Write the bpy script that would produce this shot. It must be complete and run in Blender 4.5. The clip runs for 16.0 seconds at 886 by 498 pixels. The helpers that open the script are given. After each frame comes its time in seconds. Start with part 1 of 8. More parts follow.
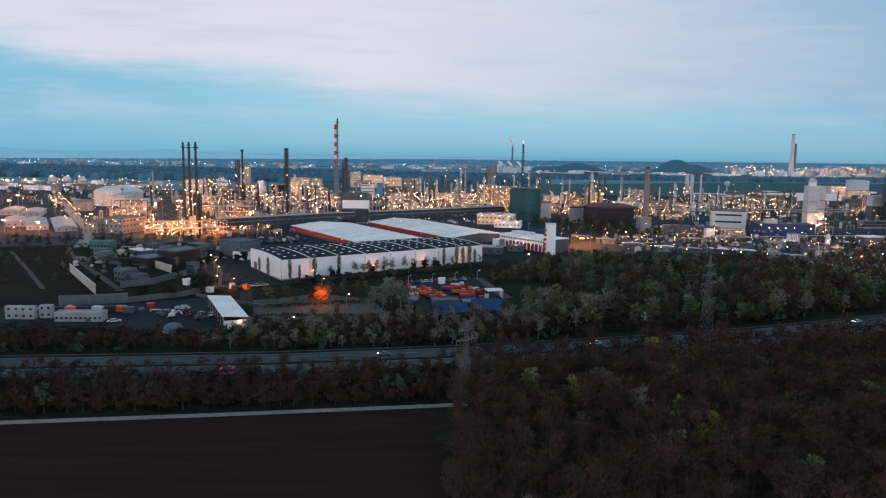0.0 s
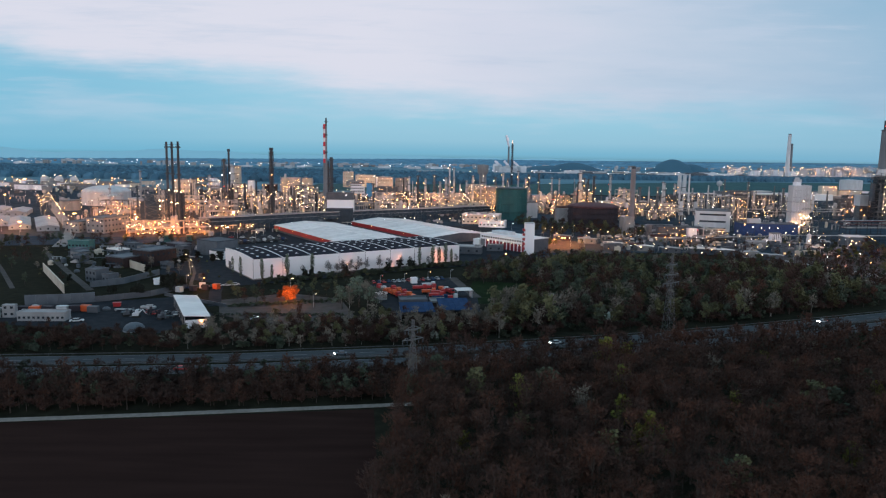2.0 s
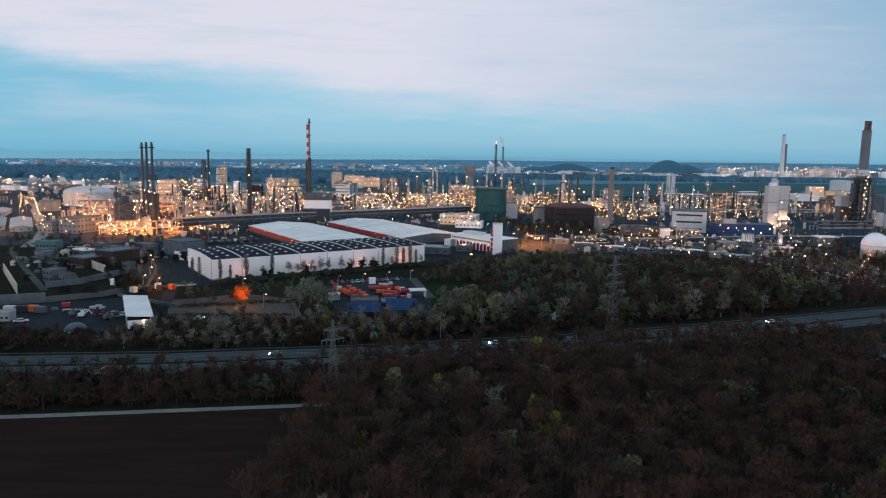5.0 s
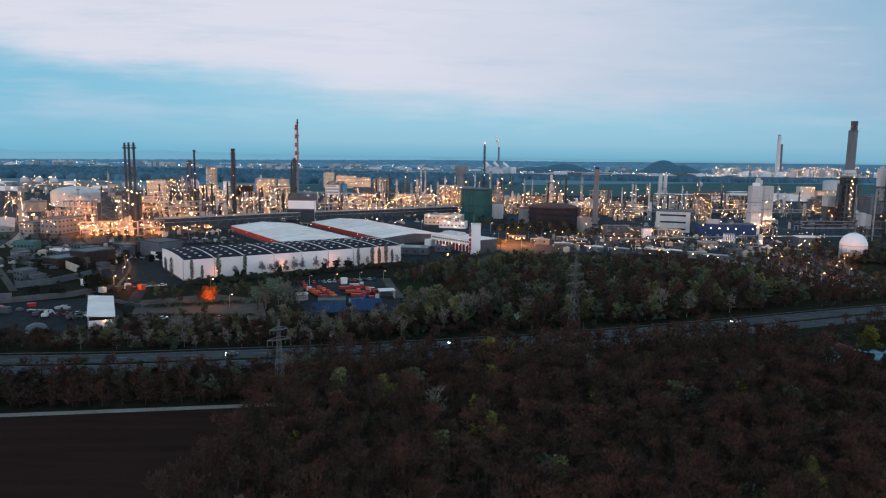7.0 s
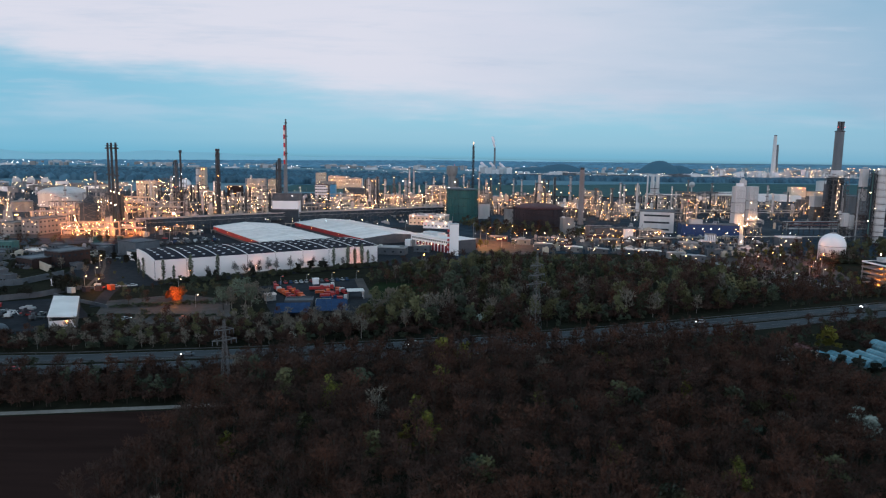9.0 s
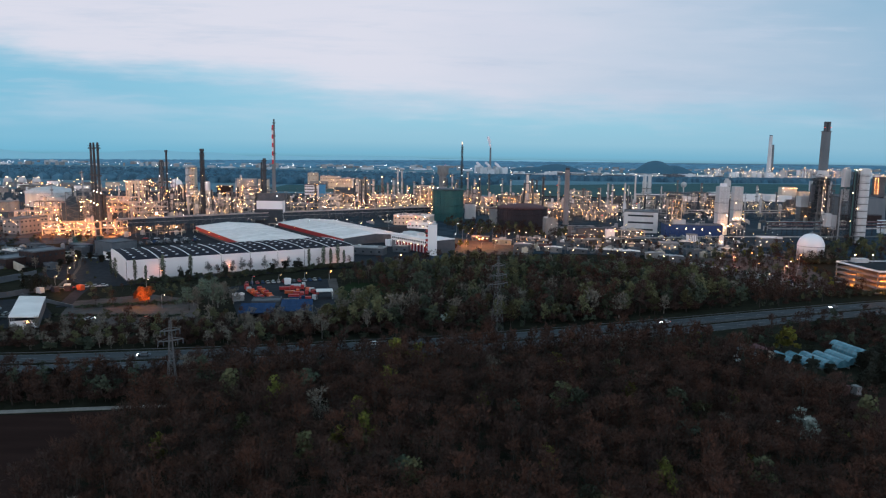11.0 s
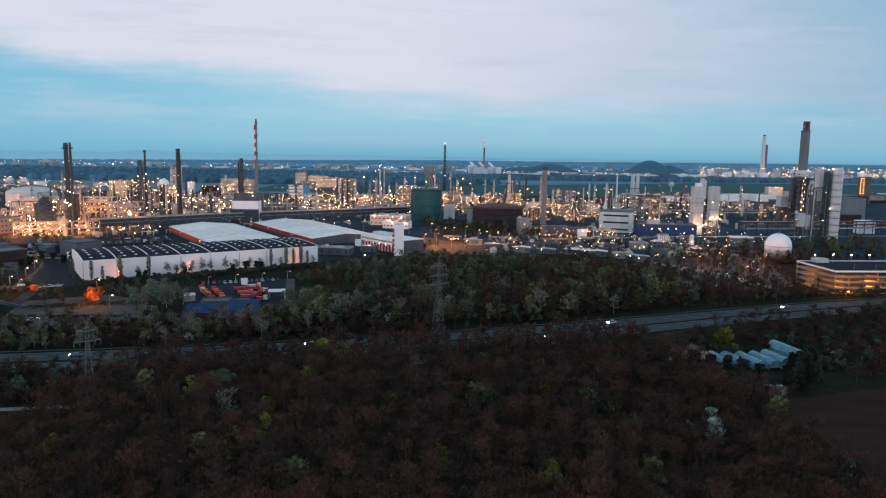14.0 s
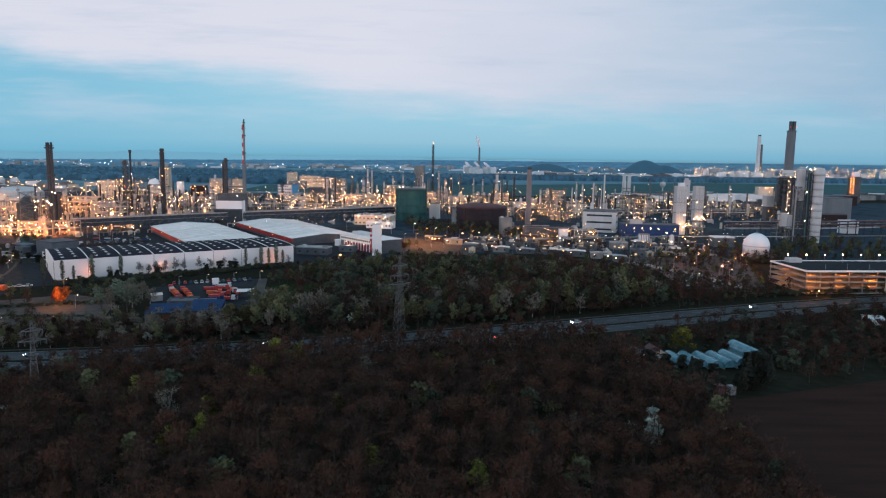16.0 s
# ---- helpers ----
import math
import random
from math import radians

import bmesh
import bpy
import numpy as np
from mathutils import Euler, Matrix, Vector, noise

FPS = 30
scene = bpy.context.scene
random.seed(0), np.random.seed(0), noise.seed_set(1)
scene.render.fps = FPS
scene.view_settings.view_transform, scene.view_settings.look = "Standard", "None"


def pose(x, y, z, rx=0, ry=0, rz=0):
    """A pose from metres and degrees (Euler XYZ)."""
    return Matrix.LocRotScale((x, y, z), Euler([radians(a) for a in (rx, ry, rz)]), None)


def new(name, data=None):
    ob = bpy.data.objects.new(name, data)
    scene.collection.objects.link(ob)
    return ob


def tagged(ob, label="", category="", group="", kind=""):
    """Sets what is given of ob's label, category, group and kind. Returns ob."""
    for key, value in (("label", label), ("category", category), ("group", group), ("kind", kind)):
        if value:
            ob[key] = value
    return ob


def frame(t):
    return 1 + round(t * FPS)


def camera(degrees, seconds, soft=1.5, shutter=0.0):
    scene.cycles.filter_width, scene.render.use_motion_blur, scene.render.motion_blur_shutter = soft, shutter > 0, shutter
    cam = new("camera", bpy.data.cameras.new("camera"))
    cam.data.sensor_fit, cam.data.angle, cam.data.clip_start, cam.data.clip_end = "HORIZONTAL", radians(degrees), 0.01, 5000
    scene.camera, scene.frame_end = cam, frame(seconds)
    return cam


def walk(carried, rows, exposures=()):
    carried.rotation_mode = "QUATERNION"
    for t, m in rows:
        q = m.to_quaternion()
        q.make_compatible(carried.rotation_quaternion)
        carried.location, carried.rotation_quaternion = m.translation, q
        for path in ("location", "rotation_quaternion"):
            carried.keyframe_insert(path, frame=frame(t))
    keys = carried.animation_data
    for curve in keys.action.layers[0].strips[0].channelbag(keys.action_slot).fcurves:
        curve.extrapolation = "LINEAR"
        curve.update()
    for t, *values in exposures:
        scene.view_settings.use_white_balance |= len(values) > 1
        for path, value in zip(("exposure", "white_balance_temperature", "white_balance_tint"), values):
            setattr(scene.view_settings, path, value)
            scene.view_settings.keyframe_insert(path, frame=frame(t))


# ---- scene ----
cam = camera(65.0, 16.0, 1.2, 0.6)
METRES, EYE, TILT, LEAN, TURN = 125.0, 72.5, -7.87, -0.86, 0.0
ROWS = [
    (0.0, 0.0, 0.0, 0.0, -0.0, 0.0, 0.0),
    (0.5, 0.0304, 0.0003, 0.0002, 0.0, -0.01, -0.01),
    (1.0, 0.0625, 0.0011, -0.0002, 0.01, -0.01, -0.01),
    (1.5, 0.0925, 0.0014, -0.0005, 0.0, -0.02, -0.01),
    (2.0, 0.1248, 0.0022, -0.0009, 0.01, -0.02, -0.01),
    (2.5, 0.155, 0.0025, -0.0012, 0.01, -0.02, -0.01),
    (3.0, 0.1868, 0.0033, -0.0019, 0.01, -0.0, -0.01),
    (3.5, 0.217, 0.0037, -0.0019, 0.02, -0.01, -0.02),
    (4.0, 0.2491, 0.0042, -0.0024, 0.03, 0.01, -0.01),
    (6.5, 0.4044, 0.0052, -0.0032, 0.01, 0.06, 0.01),
    (7.0, 0.4362, 0.0058, -0.0036, -0.0, 0.07, 0.02),
    (7.5, 0.4669, 0.0062, -0.0038, 0.0, 0.08, 0.02),
    (8.0, 0.4989, 0.0065, -0.0041, -0.0, 0.1, 0.0),
    (8.5, 0.5291, 0.0074, -0.0042, 0.01, 0.1, 0.01),
    (9.0, 0.5618, 0.0079, -0.0039, -0.01, 0.1, 0.01),
    (11.5, 0.7169, 0.0103, -0.0022, -0.05, 0.08, -0.01),
    (12.0, 0.7497, 0.0109, -0.0022, -0.05, 0.07, -0.01),
    (12.5, 0.7799, 0.0113, -0.0024, -0.06, 0.07, 0.0),
    (13.0, 0.8132, 0.0118, -0.0024, -0.06, 0.08, 0.01),
    (13.5, 0.8437, 0.0121, -0.0021, -0.05, 0.08, 0.01),
    (14.0, 0.8759, 0.0123, -0.0017, -0.07, 0.08, 0.02),
    (14.5, 0.9059, 0.0127, -0.0017, -0.09, 0.08, 0.02),
    (15.0, 0.9381, 0.0128, -0.0016, -0.1, 0.07, 0.02),
    (15.5, 0.9681, 0.0132, -0.0018, -0.11, 0.07, 0.02),
    (16.0, 0.9998, 0.0138, -0.002, -0.14, 0.07, 0.02),
]
walk(cam, [(t, pose(0, 0, EYE, TILT, LEAN, TURN) @ pose(METRES * x, METRES * y, METRES * z, 90 + pitch, roll, yaw)) for t, x, y, z, yaw, pitch, roll in ROWS])


def lin(r, g, b):
    """Linear colour from display values 0 to 255."""
    return tuple(((c / 255 + 0.055) / 1.055) ** 2.4 if c > 10 else c / 3295 for c in (r, g, b)) + (1.0,)


# ---- dusk sky: clear blue low down, a sheet of pale cloud above, the afterglow behind the camera ----
world = bpy.data.worlds.new("dusk_sky")
scene.world = world
world.use_nodes = True
wt = world.node_tree
wt.nodes.clear()


def wnode(kind, **inputs):
    n = wt.nodes.new(kind)
    for key, value in inputs.items():
        n.inputs[int(key[1:])].default_value = value
    return n


def wmath(op, a, b=0.0, c=None, clamp=False):
    n = wt.nodes.new("ShaderNodeMath")
    n.operation, n.use_clamp = op, clamp
    for i, v in enumerate((a, b) if c is None else (a, b, c)):
        if isinstance(v, (int, float)):
            n.inputs[i].default_value = v
        else:
            wt.links.new(v, n.inputs[i])
    return n.outputs[0]


def wmix(fac, a, b):
    n = wt.nodes.new("ShaderNodeMix")
    n.data_type = "RGBA"
    for socket, v in ((n.inputs[0], fac), (n.inputs[6], a), (n.inputs[7], b)):
        if isinstance(v, (tuple, float, int)):
            socket.default_value = v
        else:
            wt.links.new(v, socket)
    return n.outputs[2]


def wramp(fac, stops):
    n = wt.nodes.new("ShaderNodeValToRGB")
    r = n.color_ramp
    while len(r.elements) < len(stops):
        r.elements.new(1.0)
    for e, (p, c) in zip(r.elements, stops):
        e.position, e.color = p, c
    wt.links.new(fac, n.inputs[0])
    return n.outputs[0]


def wstep(lo, hi, v):
    n = wt.nodes.new("ShaderNodeMapRange")
    n.interpolation_type = "SMOOTHSTEP"
    n.inputs[1].default_value, n.inputs[2].default_value = lo, hi
    wt.links.new(v, n.inputs[0])
    return n.outputs[0]


coord = wnode("ShaderNodeTexCoord")
split = wnode("ShaderNodeSeparateXYZ")
wt.links.new(coord.outputs["Generated"], split.inputs[0])
dx, dy, dz = split.outputs
ahead = wmath("MAXIMUM", dy, 0.05)
az, el = wmath("DIVIDE", dx, ahead), wmath("DIVIDE", dz, ahead)
plane = wnode("ShaderNodeCombineXYZ")
wt.links.new(az, plane.inputs[0])
wt.links.new(el, plane.inputs[1])


def wnoise(sx, sy, scale, detail, rough=0.55, off=0.0):
    m = wnode("ShaderNodeMapping")
    m.inputs[3].default_value, m.inputs[1].default_value = (sx, sy, 1), (off, off * 0.7, off)
    wt.links.new(plane.outputs[0], m.inputs[0])
    n = wnode("ShaderNodeTexNoise")
    n.inputs["Scale"].default_value, n.inputs["Detail"].default_value, n.inputs["Roughness"].default_value = scale, detail, rough
    wt.links.new(m.outputs[0], n.inputs["Vector"])
    return n.outputs[0]


clear = wramp(wmath("MULTIPLY", el, 3.0), [
    (0.0, lin(118, 177, 204)), (0.05, lin(145, 192, 214)), (0.14, lin(151, 200, 221)), (0.36, lin(153, 205, 228)), (0.75, lin(172, 208, 230)), (1.0, lin(176, 206, 232))])
wide, fine = wnoise(1.0, 5.0, 2.2, 5), wnoise(1.0, 9.0, 6.0, 6, 0.6, 3.1)
# the lower rim of the cloud sheet falls from the left towards the middle
rim = wmath("MAXIMUM", wmath("SUBTRACT", 0.055, wmath("MULTIPLY", az, 0.125)), 0.048)
rim = wmath("ADD", rim, wmath("MULTIPLY", wmath("SUBTRACT", wide, 0.5), 0.13))
rim = wmath("ADD", rim, wmath("MULTIPLY", wmath("SUBTRACT", fine, 0.5), 0.05))
sheet = wstep(-0.012, 0.045, wmath("SUBTRACT", el, rim))
right = wstep(-0.15, 0.78, wmath("ADD", az, wmath("MULTIPLY", wmath("SUBTRACT", wide, 0.5), 0.5)))
pale = wmix(right, lin(219, 219, 232), lin(143, 181, 208))
lilac = wstep(0.45, 0.75, wnoise(1.0, 3.0, 2.6, 4, 0.5, 21.0))
pale = wmix(wmath("MULTIPLY", lilac, 0.4), pale, lin(208, 209, 228))
low_right = wstep(0.2, 0.75, az)
clear = wmix(wmath("MULTIPLY", low_right, 0.5), clear, lin(129, 174, 201))
clear = wmix(wmath("MULTIPLY", wstep(-0.1, -0.6, az), 0.6), clear, lin(114, 181, 211))
sky = wmix(wmath("MULTIPLY", sheet, 0.95), clear, pale)
streak = wmath("MULTIPLY", wstep(0.50, 0.70, wnoise(1.0, 11.0, 3.4, 5, 0.6, 7.7)), wstep(0.03, 0.10, el))
sky = wmix(wmath("MULTIPLY", streak, 0.5), sky, lin(194, 206, 225))
low_bank = wmath("MULTIPLY", wstep(0.48, 0.66, wnoise(1.0, 7.0, 2.6, 5, 0.55, 31.0)), wmath("MULTIPLY", wstep(0.02, 0.05, el), wstep(0.12, 0.07, el)))
sky = wmix(wmath("MULTIPLY", low_bank, 0.45), sky, lin(180, 204, 224))
dark_streak = wmath("MULTIPLY", wstep(0.52, 0.72, wnoise(1.0, 9.0, 3.0, 6, 0.65, 13.3)), wstep(0.05, 0.12, el))
sky = wmix(wmath("MULTIPLY", dark_streak, 0.22), sky, lin(150, 182, 210))
# overhead and behind
up = wstep(0.16, 0.75, dz)
sky = wmix(up, sky, (0.27, 0.48, 0.64, 1))
glow = wmix(wstep(0.0, 0.50, dz), (2.35, 2.0, 2.05, 1), (0.34, 0.54, 0.70, 1))
sky = wmix(wstep(0.10, -0.35, dy), sky, glow)
sky = wmix(wstep(0.0, -0.02, dz), sky, (0.05, 0.06, 0.07, 1))
back = wnode("ShaderNodeBackground")
back.inputs[1].default_value = 1.03
wt.links.new(sky, back.inputs[0])
wout = wnode("ShaderNodeOutputWorld")
wt.links.new(back.outputs[0], wout.inputs[0])


# ---- materials ----
def surface(name, a, b, scale=0.4, rough=0.8, metal=0.0, bump=0.0, detail=6.0, vary=0.0, stretch=(1, 1, 1), third=None, island=False, spec=0.4):
    """Two colours mixed by noise at two sizes, with relief, and a little difference from piece to piece."""
    m = bpy.data.materials.new(name)
    m.use_nodes = True
    t = m.node_tree
    s = t.nodes["Principled BSDF"]
    s.inputs["Roughness"].default_value, s.inputs["Metallic"].default_value = rough, metal
    s.inputs["Specular IOR Level"].default_value = spec
    c = t.nodes.new("ShaderNodeTexCoord")
    geo = t.nodes.new("ShaderNodeNewGeometry")
    mp = t.nodes.new("ShaderNodeMapping")
    mp.inputs[3].default_value = stretch
    t.links.new(geo.outputs["Position"], mp.inputs[0])
    n1, n2 = t.nodes.new("ShaderNodeTexNoise"), t.nodes.new("ShaderNodeTexNoise")
    n1.inputs["Scale"].default_value, n1.inputs["Detail"].default_value = scale, detail
    n2.inputs["Scale"].default_value, n2.inputs["Detail"].default_value = scale * 0.11, 3.0
    t.links.new(mp.outputs[0], n1.inputs["Vector"])
    t.links.new(geo.outputs["Position"], n2.inputs["Vector"])
    add = t.nodes.new("ShaderNodeMath")
    add.operation = "MULTIPLY_ADD"
    t.links.new(n1.outputs[0], add.inputs[0])
    add.inputs[1].default_value = 0.6
    half = t.nodes.new("ShaderNodeMath")
    half.operation = "MULTIPLY"
    half.inputs[1].default_value = 0.4
    t.links.new(n2.outputs[0], half.inputs[0])
    t.links.new(half.outputs[0], add.inputs[2])
    ramp = t.nodes.new("ShaderNodeValToRGB")
    e = ramp.color_ramp.elements
    e[0].position, e[1].position = 0.36, 0.64
    e[0].color, e[1].color = (*a, 1), (*b, 1)
    if third:
        x = ramp.color_ramp.elements.new(0.72)
        x.color = (*third, 1)
    t.links.new(add.outputs[0], ramp.inputs[0])
    out = ramp.outputs[0]
    if vary:
        hsv = t.nodes.new("ShaderNodeHueSaturation")
        src = geo.outputs["Random Per Island"] if island else t.nodes.new("ShaderNodeObjectInfo").outputs["Random"]
        mr = t.nodes.new("ShaderNodeMapRange")
        mr.inputs[3].default_value, mr.inputs[4].default_value = 1 - vary, 1 + vary
        t.links.new(src, mr.inputs[0])
        t.links.new(mr.outputs[0], hsv.inputs["Value"])
        t.links.new(out, hsv.inputs["Color"])
        out = hsv.outputs[0]
    t.links.new(out, s.inputs["Base Color"])
    if bump:
        bp = t.nodes.new("ShaderNodeBump")
        bp.inputs["Strength"].default_value, bp.inputs["Distance"].default_value = bump, 0.1
        t.links.new(n1.outputs[0], bp.inputs["Height"])
        t.links.new(bp.outputs[0], s.inputs["Normal"])
    return m


def glowing(name, colour, strength):
    m = bpy.data.materials.new(name)
    m.use_nodes = True
    s = m.node_tree.nodes["Principled BSDF"]
    s.inputs["Base Color"].default_value = (*colour, 1)
    s.inputs["Emission Color"].default_value = (*colour, 1)
    s.inputs["Emission Strength"].default_value = strength
    return m


GRASS = surface("rough_grass", (0.012, 0.0125, 0.009), (0.026, 0.025, 0.017), 0.25, 0.95, bump=0.5, spec=0.02)
# meadow green shifted to teal, distance haze mixed into it
HAZEMEADOW = surface("meadow", (0.040, 0.092, 0.098), (0.066, 0.130, 0.136), 0.05, 0.95, spec=0.02)
# farmland colour lifted towards blue to stand in for distance haze
HAZE_LAND = surface("hazed_farmland", (0.095, 0.195, 0.250), (0.165, 0.275, 0.330), 0.012, 0.95, spec=0.02)
SOIL = surface("ploughed_soil", (0.0210, 0.0108, 0.0092), (0.0330, 0.0172, 0.0145), 0.12, 0.95, bump=0.4, stretch=(0.25, 2.2, 1), spec=0.02)
DIRT = surface("pale_gravel_track", (0.15, 0.13, 0.115), (0.24, 0.21, 0.19), 0.8, 0.95, bump=0.2)
ASPHALT = surface("asphalt", (0.016, 0.019, 0.024), (0.032, 0.036, 0.043), 0.3, 0.75, bump=0.1, spec=0.02)
ROAD = surface("motorway_asphalt", (0.046, 0.050, 0.056), (0.072, 0.077, 0.084), 0.35, 0.7, bump=0.1, stretch=(0.2, 1, 1), spec=0.02)
YARD = surface("plant_yard", (0.017, 0.031, 0.044), (0.046, 0.066, 0.087), 0.06, 0.85, bump=0.1, spec=0.02)
# worn asphalt with the pink cast of lamp light mixed into its colour
LOT = surface("lamp_tinted_asphalt", (0.062, 0.054, 0.052), (0.105, 0.092, 0.088), 0.2, 0.85, bump=0.1, spec=0.02)
ROOFGREY = surface("pale_grey_sheet", (0.24, 0.25, 0.26), (0.36, 0.37, 0.38), 0.15, 0.6, vary=0.08)
PAVING = surface("pale_concrete_paving", (0.16, 0.155, 0.15), (0.27, 0.26, 0.25), 0.2, 0.85)
MARK = surface("road_paint", (0.11, 0.11, 0.11), (0.18, 0.18, 0.18), 2.0, 0.7)
WHITE = surface("white_cladding", (0.76, 0.775, 0.80), (0.82, 0.835, 0.86), 0.12, 0.55, stretch=(1, 1, 0.2), vary=0.025)
ROOFWHITE = surface("white_roof_sheet", (0.68, 0.62, 0.595), (0.84, 0.775, 0.745), 0.12, 0.6, stretch=(1, 1, 1), vary=0.09)
LAWN = surface("park_lawn", (0.010, 0.018, 0.008), (0.020, 0.032, 0.014), 0.2, 0.95, bump=0.4, spec=0.02)
NAVY = surface("dark_navy_sheet", (0.014, 0.027, 0.040), (0.030, 0.049, 0.068), 0.3, 0.6, vary=0.2)
LEAFPALE = surface("grey_green_leaves", (0.070, 0.094, 0.068), (0.135, 0.168, 0.122), 0.07, 0.9, island=True, vary=0.3)
BLACKROOF = surface("dark_roof_felt", (0.003, 0.005, 0.013), (0.008, 0.012, 0.024), 0.4, 0.6, vary=0.15, spec=0.02)
SKYLIGHT = surface("milky_skylight", (0.72, 0.74, 0.78), (0.85, 0.86, 0.88), 1.0, 0.35, vary=0.06)
RED = surface("red_cladding", (0.30, 0.020, 0.024), (0.42, 0.035, 0.035), 0.4, 0.5, vary=0.06)
DOORRED = surface("crimson_gate_paint", (0.16, 0.008, 0.022), (0.24, 0.014, 0.034), 0.5, 0.5)
ORANGE = surface("orange_paint", (0.50, 0.075, 0.02), (0.62, 0.11, 0.03), 0.8, 0.5, vary=0.2)
BLUE = surface("blue_sheet", (0.013, 0.036, 0.086), (0.024, 0.054, 0.122), 0.5, 0.8, vary=0.08, spec=0.05)
DEEPBLUE = surface("deep_blue_cladding", (0.006, 0.034, 0.12), (0.012, 0.052, 0.17), 0.4, 0.5)
BRIGHTBLUE = surface("bright_blue_cladding", (0.04, 0.22, 0.42), (0.06, 0.28, 0.50), 0.4, 0.5)
TEAL = surface("turquoise_paint", (0.03, 0.11, 0.11), (0.05, 0.16, 0.155), 0.6, 0.55)
GASGREEN = surface("green_gasholder_paint", (0.010, 0.074, 0.080), (0.022, 0.118, 0.118), 0.12, 0.6, stretch=(1, 1, 0.25))
RUST = surface("rusty_brown_steel", (0.018, 0.017, 0.025), (0.036, 0.029, 0.038), 0.15, 0.75, stretch=(1, 1, 0.2))
RUSTRED = surface("red_oxide_roof", (0.075, 0.032, 0.036), (0.12, 0.050, 0.052), 0.2, 0.8)
STEEL = surface("weathered_steel", (0.06, 0.065, 0.07), (0.13, 0.135, 0.14), 0.5, 0.55, metal=0.2, vary=0.2)
DARKSTEEL = surface("dark_steel", (0.024, 0.031, 0.039), (0.050, 0.059, 0.070), 0.5, 0.6, metal=0.1, vary=0.2)
PYLONGREY = surface("dull_galvanised_steel", (0.075, 0.080, 0.085), (0.13, 0.135, 0.14), 0.6, 0.6)
RAIL = surface("guard_rail_steel", (0.045, 0.05, 0.055), (0.09, 0.095, 0.10), 0.6, 0.6)
GALV = surface("galvanised_steel", (0.24, 0.25, 0.26), (0.40, 0.41, 0.42), 0.6, 0.45, metal=0.3, vary=0.15)
ALU = surface("insulation_sheet", (0.32, 0.32, 0.32), (0.52, 0.51, 0.50), 0.35, 0.42, metal=0.35, stretch=(1, 1, 0.3), vary=0.15)
CREAM = surface("cream_render", (0.42, 0.37, 0.30), (0.56, 0.50, 0.42), 0.2, 0.75, vary=0.08)
GREY = surface("grey_concrete", (0.15, 0.155, 0.16), (0.26, 0.265, 0.265), 0.2, 0.85, stretch=(1, 1, 0.3), vary=0.08)
DARKGREY = surface("dark_grey_sheet", (0.055, 0.065, 0.080), (0.095, 0.105, 0.12), 0.2, 0.65, vary=0.1)
SLATE = surface("blue_grey_roof", (0.055, 0.072, 0.090), (0.10, 0.122, 0.145), 0.2, 0.6, vary=0.1)
BROWNBRICK = surface("brown_brick", (0.016, 0.010, 0.011), (0.032, 0.018, 0.018), 0.6, 0.85)
TANKWHITE = surface("white_tank_paint", (0.41, 0.43, 0.445), (0.55, 0.57, 0.585), 0.2, 0.5, stretch=(1, 1, 0.15), vary=0.08)
STACKGREY = surface("grey_stack_concrete", (0.105, 0.128, 0.148), (0.175, 0.200, 0.222), 0.12, 0.85, stretch=(1, 1, 0.25))
STACKPINK = surface("pale_brick_stack", (0.19, 0.165, 0.165), (0.27, 0.235, 0.23), 0.3, 0.85, stretch=(1, 1, 0.3))
WARNRED = surface("warning_red_paint", (0.45, 0.02, 0.04), (0.58, 0.04, 0.06), 0.4, 0.6)
WARNWHITE = surface("warning_white_paint", (0.62, 0.60, 0.62), (0.76, 0.74, 0.76), 0.4, 0.6)
GLASS = surface("dark_window_glass", (0.02, 0.03, 0.04), (0.04, 0.05, 0.06), 0.8, 0.12, spec=0.6)
GREENHOUSE = surface("greenhouse_glass", (0.055, 0.165, 0.215), (0.15, 0.31, 0.37), 0.5, 0.12, stretch=(1, 1, 1), vary=0.08)
RUBBER = surface("tyre_rubber", (0.01, 0.01, 0.01), (0.02, 0.02, 0.02), 2.0, 0.85)
BARK = surface("bark", (0.030, 0.024, 0.020), (0.060, 0.050, 0.042), 1.5, 0.9)
PALEBARK = surface("pale_bark", (0.16, 0.15, 0.14), (0.26, 0.25, 0.23), 1.5, 0.9)
TWIG = surface("brown_twigs", (0.040, 0.0178, 0.0118), (0.082, 0.036, 0.0225), 0.07, 0.95, island=True, vary=0.25)
TWIGDARK = surface("dark_twigs", (0.031, 0.0165, 0.0130), (0.059, 0.031, 0.0225), 0.07, 0.95, island=True, vary=0.25)
TWIGGREY = surface("grey_twigs", (0.118, 0.104, 0.086), (0.205, 0.184, 0.152), 0.07, 0.95, island=True, vary=0.3)
PALETWIG = surface("pale_grey_twigs", (0.15, 0.155, 0.16), (0.26, 0.265, 0.27), 0.07, 0.95, island=True, vary=0.2)
LEAFBLACK = surface("near_black_needles", (0.010, 0.013, 0.010), (0.022, 0.026, 0.018), 0.07, 0.9, island=True, vary=0.2)
LEAF = surface("spring_leaves", (0.055, 0.057, 0.028), (0.104, 0.104, 0.046), 0.07, 0.9, island=True, vary=0.22)
LEAFYELLOW = surface("yellow_green_leaves", (0.085, 0.090, 0.014), (0.150, 0.145, 0.024), 0.07, 0.9, island=True, vary=0.35)
# orange of the sodium lamp is painted into these leaves
LEAFLAMPLIT = surface("lamplit_leaves", (0.16, 0.055, 0.018), (0.28, 0.10, 0.030), 0.2, 0.9, island=True, vary=0.35)
